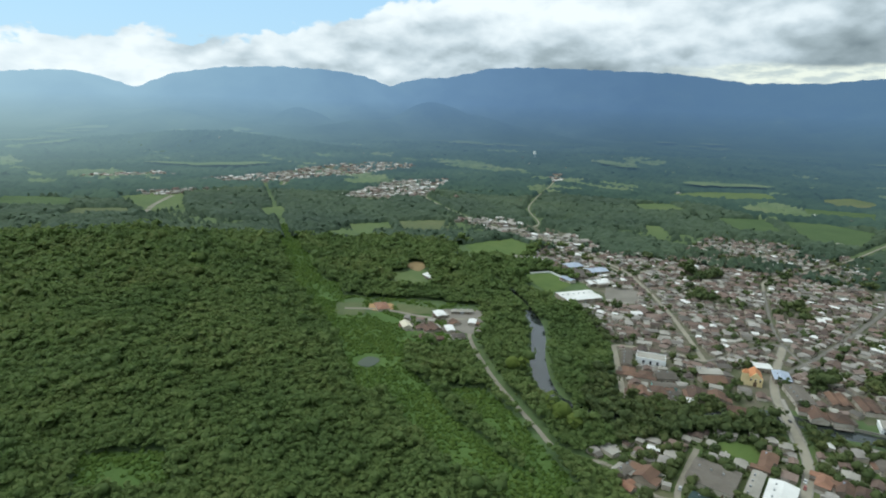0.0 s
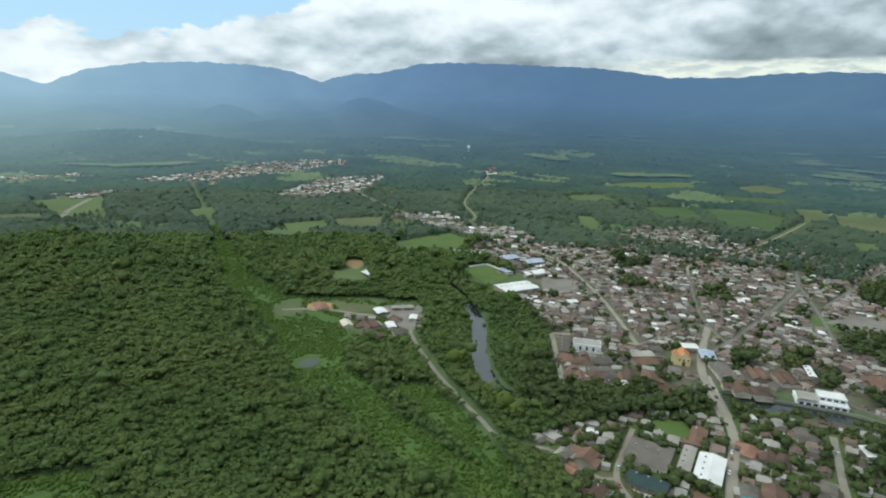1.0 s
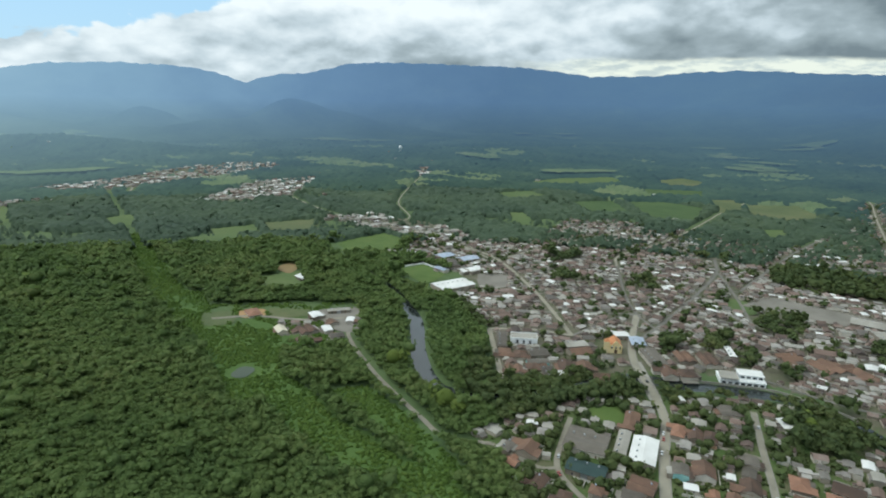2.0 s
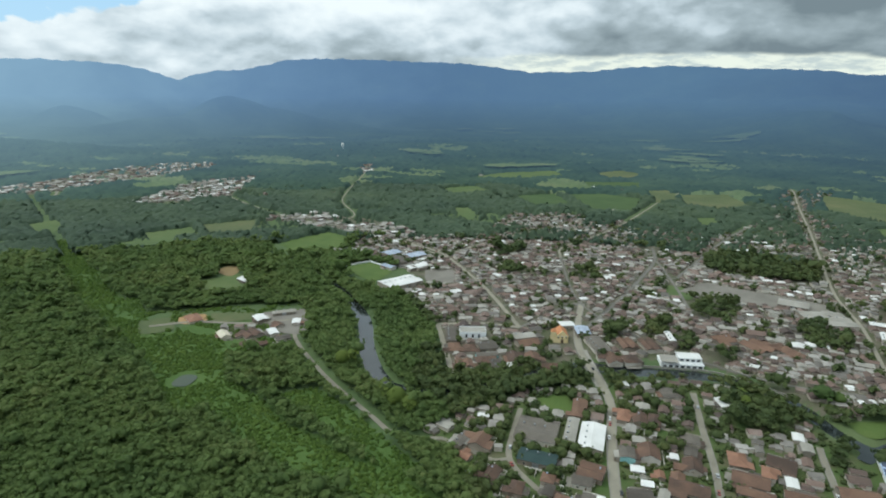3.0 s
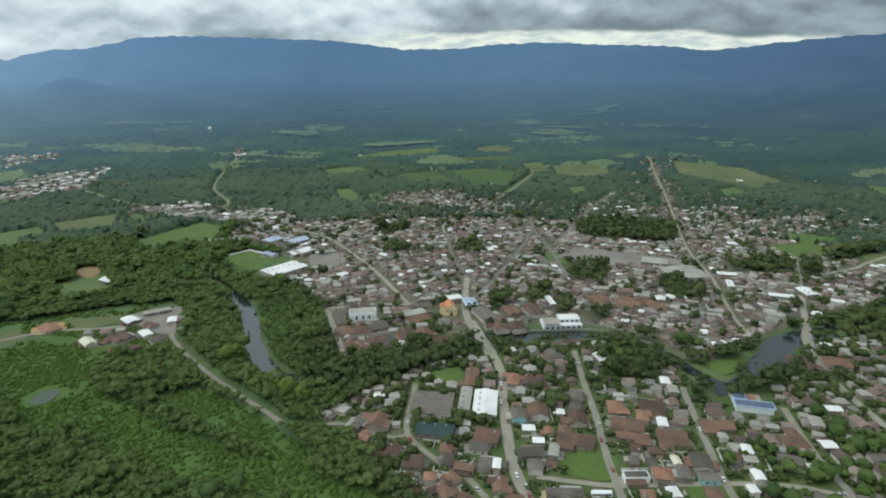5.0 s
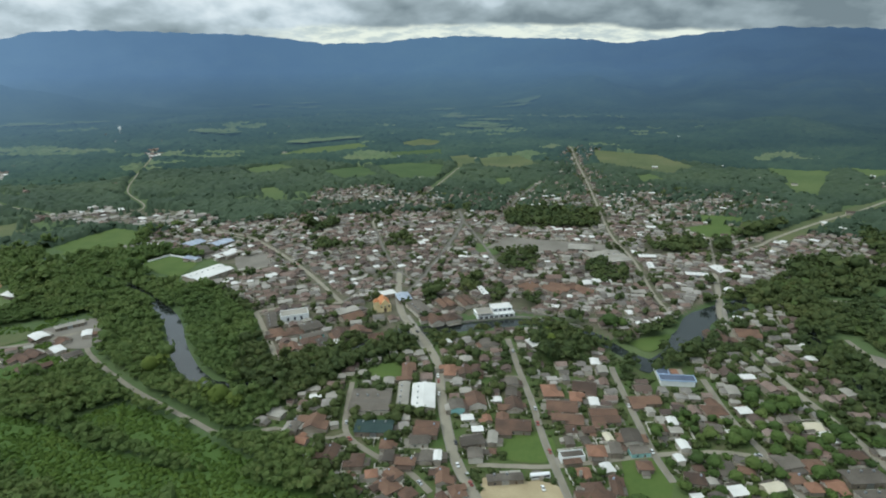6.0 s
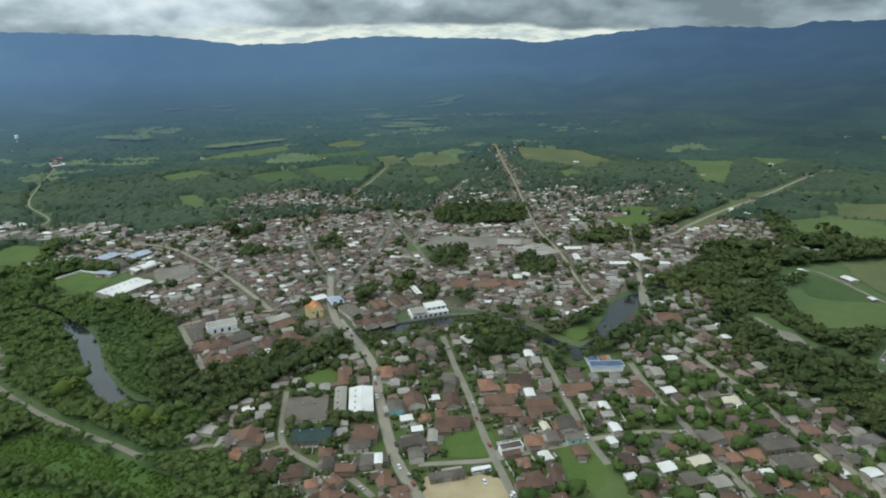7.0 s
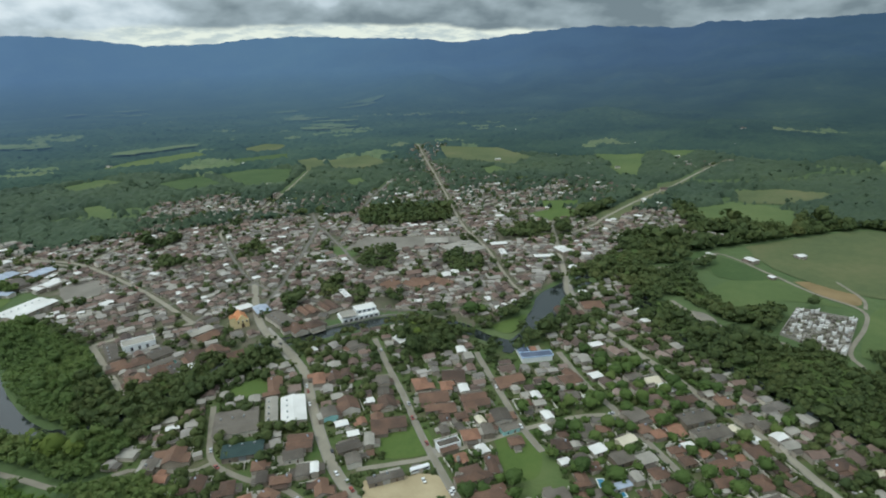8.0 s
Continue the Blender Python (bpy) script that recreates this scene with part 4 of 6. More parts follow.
SURVEY += [  # second street blocks
    ("tile", 215, 159, 13, 12, 58, 7),
    ("tile", 228, 155, 16, 6, 45, 5),
    ("tile", 207, 142, 22, 15, -32, 5),
    ("white", 288, 153, 9, 6, 55, 5),
    ("tile", 293, 171, 8, 7, 51, 4),
    ("pale", 298, 164, 8, 6, -40, 4),
    ("tile", 267, 133, 11, 10, -49, 4),
    ("pale", 272, 126, 5, 5, 49, 4),
    ("tile", 247, 110, 11, 6, 48, 4),
    ("grey", 317, 152, 13, 9, -48, 4),
    ("tile", 337, 161, 15, 13, -34, 4),
    ("grey", 250, 258, 11, 8, 45, 4),
    ("grey", 260, 268, 11, 9, 54, 4),
    ("grey", 187, 197, 21, 6, -33, 4),
    ("pale", 206, 228, 13, 6, 45, 4),
]
SURVEY += [  # eastern blocks
    ("grey", 338, 78, 23, 12, -35, 5),
    ("grey", 327, 66, 24, 12, -36, 5),
    ("grey", 319, 109, 14, 13, -26, 5),
    ("salmon", 328, 98, 11, 10, -38, 5),
    ("tile", 309, 100, 9, 9, -34, 4),
    ("orange", 309, 91, 8, 8, 53, 4),
    ("cream", 292, 104, 12, 7, -25, 5),
    ("grey", 276, 100, 13, 10, -32, 4),
    ("pale", 283, 89, 11, 9, -32, 4),
    ("tile", 300, 78, 9, 6, -41, 4),
    ("white", 308, 74, 7, 4, -36, 4),
    ("tile", 275, 79, 10, 9, -39, 4),
    ("tile", 301, 54, 14, 8, -30, 5),
    ("tile", 287, 50, 11, 9, -41, 5),
    ("tile", 323, 41, 11, 11, -41, 5),
]
SURVEY += [  # eastern blocks
    ("tile", 316, 30, 10, 9, -35, 4),
    ("white", 345, 34, 9, 7, -27, 5),
    ("pale", 340, 27, 10, 7, -39, 5),
    ("grey", 354, 53, 10, 9, -39, 4),
    ("grey", 353, 43, 9, 8, -38, 4),
    ("tile", 304, 17, 11, 8, -24, 5),
    ("grey", 364, 127, 12, 8, -34, 4),
    ("cream", 368, 116, 13, 7, -34, 3),
    ("tile", 356, 88, 14, 9, -44, 4),
    ("white", 351, 149, 9, 8, -32, 4),
    ("pale", 372, 78, 9, 9, 43, 4),
    ("tile", 367, 68, 10, 10, -43, 4),
    ("blue", 254, 92, 12, 4, -34, 4),
]
SURVEY += [  # church bank
    ("tile", 226, 440, 21, 15, 4, 4),
    ("pale", 228, 452, 22, 13, -1, 6),
    ("grey", 166, 476, 35, 10, 72, 5),
    ("tile", 160, 450, 18, 11, 74, 4),
    ("tile", 172, 444, 16, 11, 69, 4),
    ("grey", 188, 443, 18, 16, -2, 5),
    ("teal", 181, 426, 20, 9, -7, 5),
    ("tile", 157, 417, 16, 16, 77, 4),
    ("tile", 174, 418, 15, 12, 83, 4),
    ("grey", 183, 405, 23, 11, 87, 4),
    ("tile", 202, 415, 19, 13, 77, 4),
    ("tile", 217, 411, 15, 13, 74, 4),
    ("tile", 227, 394, 19, 19, -18, 4),
    ("grey", 284, 416, 35, 16, 79, 5),
    ("blue", 287, 447, 20, 14, 70, 6),
]
SURVEY += [  # church bank
    ("white", 280, 466, 15, 12, -9, 6),
    ("white", 177, 390, 11, 5, 73, 3),
]
SURVEY += [  # market bank
    ("tile", 280, 387, 19, 13, 74, 5),
    ("tile", 294, 382, 16, 15, 75, 5),
    ("tile", 311, 410, 22, 16, 76, 5),
    ("tile", 329, 402, 25, 16, 76, 5),
    ("white", 358, 412, 24, 6, 66, 5),
    ("grey", 287, 323, 15, 15, 71, 4),
    ("white", 317, 300, 14, 13, 72, 4),
    ("tile", 401, 393, 21, 18, -4, 5),
    ("tile", 419, 369, 27, 23, 89, 5),
    ("tile", 435, 365, 18, 16, -2, 4),
    ("salmon", 439, 352, 17, 14, -90, 4),
]
SURVEY += [  # factory quarter
    ("white", 158, 637, 49, 32, 20, 8),
    ("white", 130, 794, 38, 17, -57, 7),
    ("blue", 178, 770, 26, 22, 28, 6),
    ("blue", 207, 750, 29, 21, 20, 6),
    ("white", 198, 696, 18, 16, 22, 7),
    ("white", 187, 694, 15, 9, -77, 5),
    ("blue", 160, 708, 21, 11, -59, 5),
    ("grey", 176, 731, 37, 26, 88, 6),
    ("pale", 110, 804, 19, 17, -66, 5),
]
SURVEY += [  # depot quarter
    ("pale", 540, 402, 46, 44, -24, 5),
    ("pale", 546, 446, 31, 24, -51, 5),
    ("pale", 554, 411, 17, 13, 43, 5),
    ("white", 577, 374, 21, 11, -44, 5),
    ("white", 596, 296, 23, 16, 59, 6),
    ("white", 566, 306, 24, 10, -49, 4),
    ("tile", 439, 214, 23, 18, 53, 5),
    ("tile", 464, 202, 20, 18, -48, 5),
    ("white", 550, 351, 21, 7, 42, 6),
]
SURVEY += [  # hamlet by the forest
    ("white", -1, 568, 17, 12, -71, 4),
    ("pale", 22, 579, 24, 8, 2, 4),
    ("white", 32, 550, 13, 8, 80, 4),
    ("tile", 14, 548, 12, 9, -70, 3),
    ("white", 9, 530, 15, 9, -77, 4),
    ("cream", -34, 536, 17, 10, -73, 3),
    ("tile", -10, 532, 19, 18, -66, 3),
    ("tile", -10, 509, 18, 13, -72, 3),
    ("grey", 17, 514, 14, 11, 15, 3),
    ("orange", -63, 583, 22, 14, -70, 3),
    ("white", -14, 700, 19, 16, -57, 3),
]
SURVEY += [  # farm
    ("white", 671, 112, 14, 10, 57, 5),
    ("white", 714, 72, 11, 9, -36, 4),
    ("white", 629, 85, 7, 6, 52, 3),
    ("white", 669, 154, 8, 6, 45, 4),
]

ROOF = {"tile": M_TILE, "grey": M_GREYROOF, "white": M_WHITEROOF, "pale": M_CONC, "orange": M_ORANGEROOF, "salmon": M_TILE, "teal": M_GREYROOF, "flat": M_GREYROOF, "cream": M_CREAM, "green": M_GREENROOF, "blue": M_BLUE}
WALLS = {"teal": M_TEAL, "salmon": M_PINK, "white": M_WALL, "flat": M_WHITE, "cream": M_CREAM, "orange": M_WALL}
WORDS = {"tile": "low house with weathered brown clay tile roof", "grey": "low building with grey fibre cement roof", "white": "building with bright white metal roof", "pale": "building with pale grey sheet roof",
         "orange": "white house with new orange tile roof", "salmon": "salmon painted house with brown tile roof", "teal": "teal painted building with grey roof", "flat": "long white building with flat grey roof",
         "cream": "house with cream coloured roof", "green": "hall with dark green roof and white wall", "blue": "shed with faded blue metal roof"}
M_FRAME = M_WHITE
WINDOW = Solid().box(-0.6, -0.05, 0, 0.6, 0.04, 1.1).mesh("window", M_DARK)
FRAME = Solid().box(-0.7, -0.07, -0.1, 0.7, 0.02, 0).box(-0.7, -0.07, 1.1, 0.7, 0.02, 1.2).box(-0.7, -0.07, 0, -0.6, 0.02, 1.1).box(0.6, -0.07, 0, 0.7, 0.02, 1.1).mesh("frame", M_FRAME)
DOOR = Solid().box(-0.5, -0.06, 0, 0.5, 0.04, 2.1).box(0.32, -0.1, 1.0, 0.4, -0.06, 1.1).mesh("door", M_WOOD)
GATE = Solid().box(-2.0, -0.06, 0, 2.0, 0.04, 3.2).box(-0.03, -0.09, 0, 0.03, -0.06, 3.2).mesh("shutter_door", M_METAL)


def openings(house, L, W, h, frames=True):
    """Windows on the long sides and a door; each one a mesh of its own."""
    n = 2 if L < 13 else 3
    for side, turn in ((-1, 0.0), (1, math.pi)):
        for i in range(n):
            x = (i + 0.5) / n * (L - 2) - (L - 2) / 2
            if side == -1 and i == n - 1:
                d = part("door", DOOR, None, house, at=(x, side * W / 2, 0.02))
            else:
                d = part("window", WINDOW, None, house, at=(x, side * W / 2, 0.9))
                if frames:
                    part("frame", FRAME, None, d)
            d.rotation_euler[2] = turn
    if h > 4.9:
        for i in range(n):
            d = part("window", WINDOW, None, house, at=((i + 0.5) / n * (L - 2) - (L - 2) / 2, -W / 2, 3.6))


def building(kind, L, W, h, seed=0, name="house"):
    """A house at the origin: walls, roof, openings. The ridge runs along x."""
    house = new(name)
    r = random.Random(seed)
    roof, walls = Solid(), Solid()
    eave = h - 0.6 if kind in ("tile", "orange", "salmon", "cream") else h - 0.3
    if kind in ("tile", "orange", "salmon", "cream"):
        if W > 14:
            rise = W / 2 * 0.24
            walls.box(-L / 2, -W / 2, 0, L / 2, W / 2, eave)
            for s in (-1, 1):
                roof.gable_roof(L, W / 2, eave, rise, 0.35, cy=s * W / 4)
        elif r.random() < 0.45 or L - W < 1.5:
            walls.box(-L / 2, -W / 2, 0, L / 2, W / 2, eave)
            roof.hip_roof(L, W, eave + 0.2, W * 0.22)
        else:
            walls.gable_walls(L, W, eave, W * 0.22)
            roof.gable_roof(L, W, eave, W * 0.22)
        if L > 11 and r.random() < 0.6:   # a lower wing
            a, b = L * 0.45, W * 0.35
            x0 = r.choice((-1, 1)) * (L / 2 - a / 2)
            walls.box(x0 - a / 2, -W / 2 - b, 0, x0 + a / 2, -W / 2 + 0.2, eave - 0.5)
            v = [(x0 - a / 2 - .3, -W / 2 - b - .4, eave - .75), (x0 + a / 2 + .3, -W / 2 - b - .4, eave - .75), (x0 + a / 2 + .3, -W / 2 + .1, eave + .25), (x0 - a / 2 - .3, -W / 2 + .1, eave + .25)]
            roof.add(v + [(p[0], p[1], p[2] + .15) for p in v], [(3, 2, 1, 0), (4, 5, 6, 7), (0, 1, 5, 4), (1, 2, 6, 5), (2, 3, 7, 6), (3, 0, 4, 7)])
    elif kind == "flat":
        walls.box(-L / 2, -W / 2, 0, L / 2, W / 2, h - 0.5)
        for x0, y0, x1, y1 in ((-L / 2, -W / 2, L / 2, -W / 2 + .3), (-L / 2, W / 2 - .3, L / 2, W / 2), (-L / 2, -W / 2 + .3, -L / 2 + .3, W / 2 - .3), (L / 2 - .3, -W / 2 + .3, L / 2, W / 2 - .3)):
            walls.box(x0, y0, h - 0.5, x1, y1, h + 0.3)
        roof.box(-L / 2 + .3, -W / 2 + .3, h - 0.5, L / 2 - .3, W / 2 - .3, h - 0.3)
    else:
        spans = max(1, round(W / 15))
        rise = W / spans * 0.085
        if spans == 1:
            walls.gable_walls(L, W, eave, rise)
        else:
            walls.box(-L / 2, -W / 2, 0, L / 2, W / 2, eave)
        for k in range(spans):
            roof.gable_roof(L, W / spans, eave, rise, 0.3 if spans > 1 else 0.45, 0.14, cy=(k + 0.5) * W / spans - W / 2)
    part("house_body", walls, WALLS.get(kind, M_WALL), house)
    top = part("roof", roof, ROOF[kind], house)
    if kind in ("white", "pale", "grey", "green", "blue") and L > 16:      # skylight strips and vents
        for k in range(int(L // 7)):
            x = (k + 0.5) * 7 - L / 2 + 0.5
            y = W / (4 * max(1, round(W / 15)))
            part("roof_vent", Solid().box(x - 0.5, y - 0.5, eave + 0.4, x + 0.5, y + 0.5, eave + 1.6), M_METAL, top)
    if L < 20:      # lean-tos and a paved yard against the house
        for side in r.sample((-1, 1), r.choice((1, 1, 2))):
            a, b = L * r.uniform(0.35, 0.75), r.uniform(2.2, 4.0)
            x0 = r.uniform(-1, 1) * (L - a) / 2
            y0, y1 = W / 2 - 0.1, W / 2 + b
            box, lid = Solid().box(x0 - a / 2, y0, 0, x0 + a / 2, y1, eave - 0.95), Solid().slope_roof(a, b, eave - 0.95, 0.5, 0.3, 0.12)
            lid.v = [(p[0] + x0, (y0 + y1) / 2 - p[1], p[2]) for p in lid.v]
            lid.f = [f[::-1] for f in lid.f]
            if side < 0:
                for s in (box, lid):
                    s.v = [(-p[0], -p[1], p[2]) for p in s.v]
            wing = part("lean_to", box, M_WALL, house)
            part("lean_to_roof", lid, r.choice((M_GREYROOF, M_GREYROOF, M_TILE, M_CONC)), wing)
        q = r.choice((-1, 1)) * (L / 2 + 1.6)
        part("paved_yard", Solid().box(q - 2.2, -W * .45, 0, q + 2.2, W * .5, 0.16), r.choice((M_PAVE, M_YARD)), house)
    if L > 9 and W < 12 and kind in ("tile", "orange", "salmon") and r.random() < 0.5:      # a cross wing
        a, b = W * 0.62, W * 0.5
        x0 = r.choice((-1, 1)) * (L / 2 - a / 2 - 0.3)
        limb, cap = Solid().gable_walls(b + W / 2, a, eave - .15, a * .22), Solid().gable_roof(b + W / 2, a, eave - .15, a * .22)
        for s in (limb, cap):
            s.v = [(x0 - p[1], p[0] + (b + W / 2) / 2, p[2]) for p in s.v]
        part("cross_wing", limb, WALLS.get(kind, M_WALL), house)
        part("cross_roof", cap, ROOF[kind], house)
    if kind == "tile" and r.random() < 0.3:
        part("water_tank", Solid().tube(L * .3, W * .15, eave + .6, eave + 2.0, .6, .55, 10), M_BLUE, house, "blue plastic water tank")
    openings(house, L, W, h, frames=False)
    if kind in ("white", "grey", "green", "blue", "pale") and L > 18:
        part("shutter_door", GATE, None, house, at=(0, -W / 2 - 0.03, 0.02))
    return house


def place(ob, x, y, turn, z=None):
    ob.location = (x, y, (land_at(x, y) if z is None else z) - 0.05)
    ob.rotation_euler[2] = radians(turn)
    return ob


def build_survey():
    for n, (kind, x, y, L, W, turn, h) in enumerate(SURVEY):
        L, W, h = max(5, L * 0.92), max(4, W * 0.90), 2.9 + (h - 3) * 0.62
        big = L * W > 420
        ob = building(kind, L, W, h, n, "warehouse" if big and kind in ("white", "grey", "pale", "blue", "green") else "house")
        place(ob, x, y, turn)
        near = "near the river" if math.hypot(x - 280, y - 370) < 80 else "among gardens" if y < 350 else "in the dense town"
        tagged(ob, WORDS[kind] + " " + near, "building" if big else "house", "buildings of the town")
        GAPS.append((x, y, L / 2, W / 2, turn))


def church():
    ob = new("church")
    w, d, h = 10.0, 16.0, 6.6
    part("nave", Solid().gable_walls(d, w, h, 4.2), M_YELLOW, ob, "yellow painted nave walls")
    part("roof", Solid().gable_roof(d, w, h, 4.2, 0.5, 0.25), M_CHURCHROOF, ob, "bright orange tile roof")
    front = Solid().box(-d / 2 - 0.8, -w / 2 - 0.4, 0, -d / 2 - 0.02, w / 2 + 0.4, h + 1.2)
    front.add([(-d / 2 - 0.8, -4, h + 1.2), (-d / 2 - 0.8, 4, h + 1.2), (-d / 2 - 0.8, 0, h + 5.4), (-d / 2 - .02, -4, h + 1.2), (-d / 2 - .02, 4, h + 1.2), (-d / 2 - .02, 0, h + 5.4)], [(0, 2, 1), (3, 4, 5), (0, 1, 4, 3), (1, 2, 5, 4), (2, 0, 3, 5)])
    f = part("facade", front, M_YELLOW, ob)
    part("doorway", Solid().box(-d / 2 - 0.95, -1.3, 0, -d / 2 - 0.82, 1.3, 3.8), M_WOOD, f)
    for y in (-4.4, 0, 4.4):
        part("window", Solid().box(-d / 2 - 0.9, y * .8 - .6, 4.4, -d / 2 - 0.82, y * .8 + .6, 6.2), M_DARK, f)
        part("cornice", Solid().box(-d / 2 - 0.98, y * .8 - .9, 6.4, -d / 2 - 0.82, y * .8 + .9, 6.65), M_WHITE, f)
    tower = Solid().box(-d / 2 - 0.6, w / 2 + 0.45, 0, -d / 2 + 4.2, w / 2 + 5.2, 10.5)
    t = part("bell_tower", tower, M_YELLOW, ob)
    cx, cy = -d / 2 + 1.8, w / 2 + 2.8
    part("spire", Solid().add([(cx - 2.6, cy - 2.6, 10.5), (cx + 2.6, cy - 2.6, 10.5), (cx + 2.6, cy + 2.6, 10.5), (cx - 2.6, cy + 2.6, 10.5), (cx, cy, 13.5)], [(3, 2, 1, 0), (0, 1, 4), (1, 2, 4), (2, 3, 4), (3, 0, 4)]), M_CHURCHROOF, t)
    part("belfry_opening", Solid().box(cx - .7, w / 2 + 5.15, 7.4, cx + .7, w / 2 + 5.3, 9.6), M_DARK, t)
    for s in (-1, 1):
        for i in range(4):
            x = -d / 2 + 2.4 + i * 3.7
            part("window", Solid().box(x - .6, s * (w / 2 + .01) - .06, 2.6, x + .6, s * (w / 2 + .01) + .06, 4.8), M_DARK, ob)
    place(ob, 262, 443, 68)
    tagged(ob, "yellow church with bright orange tile roof by the bridge", "church")
    GAPS.append((262, 443, 19, 13, 68))


def hospital():
    ob = new("public_building")
    part("house_body", Solid().box(-15, -9, 0, 15, 9, 6.4), M_WHITE, ob)
    rim = Solid()
    for x0, y0, x1, y1 in ((-15, -9, 15, -8.6), (-15, 8.6, 15, 9), (-15, -8.6, -14.6, 8.6), (14.6, -8.6, 15, 8.6)):
        rim.box(x0, y0, 6.4, x1, y1, 7.1)
    part("parapet", rim, M_WHITE, ob)
    part("roof", Solid().box(-14.6, -8.6, 6.4, 14.6, 8.6, 6.55), M_CONC, ob)
    for i in range(3):
        x = -7 + i * 7
        win = part("window", Solid().box(x - 1.1, -9.06, 2.0, x + 1.1, -8.98, 5.2), M_DARK, ob)
        part("sill", Solid().box(x - 1.4, -9.3, 1.8, x + 1.4, -9.07, 2.0), M_CONC, win)
    part("door", Solid().box(11, -9.08, 0, 13, -8.98, 2.6), M_WOOD, ob)
    place(ob, 186, 473, -20)
    ob.scale = (0.82, 0.8, 1.0)
    tagged(ob, "white two storey hall with three tall windows", "public building")
    GAPS.append((186, 473, 16, 10, -20))


def restaurant():
    """White terraces stepping down to the river."""
    ob = new("riverside_restaurant")
    part("lower_terrace", Solid().box(-17, -9, -2.4, 17, 7, 3.2).box(-17.4, -9.4, 3.2, 17.4, 7.2, 3.5), M_WHITE, ob)
    part("upper_floor", Solid().box(-2, -4, 3.5, 16, 7, 7.0).box(-2.5, -4.5, 7.0, 16.5, 7.4, 7.3), M_WHITE, ob)
    part("roof", Solid().gable_roof(17, 10, 7.3, 0.9, 0.5, 0.15, cx=7, cy=1.5), M_WHITEROOF, ob)
    part("awning", Solid().add([(-17, -9.6, 5.2), (-3, -9.6, 5.2), (-3, 3, 6.0), (-17, 3, 6.0), (-17, -9.6, 5.35), (-3, -9.6, 5.35), (-3, 3, 6.15), (-17, 3, 6.15)], [(3, 2, 1, 0), (4, 5, 6, 7), (0, 1, 5, 4), (1, 2, 6, 5), (2, 3, 7, 6), (3, 0, 4, 7)]), M_CONC, ob)
    for i in range(6):
        part("post", Solid().box(-16.6 + i * 2.6, -9.3, 3.5, -16.4 + i * 2.6, -9.1, 5.3), M_METAL, ob)
    for i in range(7):
        x = -14 + i * 4.7
        part("window", Solid().box(x - 1.5, -9.08, 0.6, x + 1.5, -8.96, 2.4), M_DARK, ob)
    for i in range(4):
        x = 0.5 + i * 4.4
        part("window", Solid().box(x - 1.4, -4.08, 4.4, x + 1.4, -3.96, 6.2), M_DARK, ob)
    rail = Solid()
    for z in (3.9, 4.3):
        rail.box(-17.2, -9.3, z, 17.2, -9.2, z + 0.08)
    part("railing", rail, M_METAL, ob)
    place(ob, 333, 368, -26, 0.1)
    tagged(ob, "white stepped riverside restaurant with terraces above the water", "restaurant")
    GAPS.append((333, 370, 19, 12, -26))


def school():
    ob = new("school")
    for x0, x1, y0, y1 in ((-13, -6, -11, 12), (-4, 14, 5, 12)):
        w, d = x1 - x0, y1 - y0
        b = part("block", Solid().box(x0, y0, 0, x1, y1, 4.6), M_WHITE, ob)
        sh = Solid()
        if w > d:
            sh.gable_roof(w, d, 4.6, 0.9, 0.6, 0.15, cx=(x0 + x1) / 2, cy=(y0 + y1) / 2)
        else:
            sh.box(x0 - .5, y0 - .5, 4.62, x1 + .5, y1 + .5, 4.8)
        part("roof", sh, M_NAVY, b, "dark blue sheet roof")
        tr = Solid()
        for a0, b0, a1, b1 in ((x0 - .8, y0 - .8, x1 + .8, y0 - .52), (x0 - .8, y1 + .52, x1 + .8, y1 + .8), (x0 - .8, y0 - .5, x0 - .52, y1 + .5), (x1 + .52, y0 - .5, x1 + .8, y1 + .5)):
            tr.box(a0, b0, 4.4, a1, b1, 5.2)
        part("fascia", tr, M_PALEBLUE, b, "pale blue fascia board")
        for i in range(int(max(w, d) // 4)):
            if w > d:
                x = x0 + 2 + i * 4
                part("window", Solid().box(x - .9, y0 - .08, 1.2, x + .9, y0 + .04, 3.2), M_DARK, b)
            else:
                y = y0 + 2 + i * 4
                part("window", Solid().box(x1 - .04, y - .9, 1.2, x1 + .08, y + .9, 3.2), M_DARK, b)
    part("courtyard", Solid().box(-5, -8, 0.05, 12, 4, 0.3), M_CONC, ob)
    part("canopy", Solid().box(-1, -3, 3.2, 6, 2, 3.4).box(-.9, -2.9, 0.3, -.7, -2.7, 3.2).box(5.7, -2.9, 0.3, 5.9, -2.7, 3.2).box(-.9, 1.7, 0.3, -.7, 1.9, 3.2).box(5.7, 1.7, 0.3, 5.9, 1.9, 3.2), M_ORANGEROOF, ob, "orange canopy roof")
    place(ob, 359, 203, 46)
    tagged(ob, "school with dark blue roofs and pale blue edges", "school")
    GAPS.append((359, 203, 16, 14, 46))


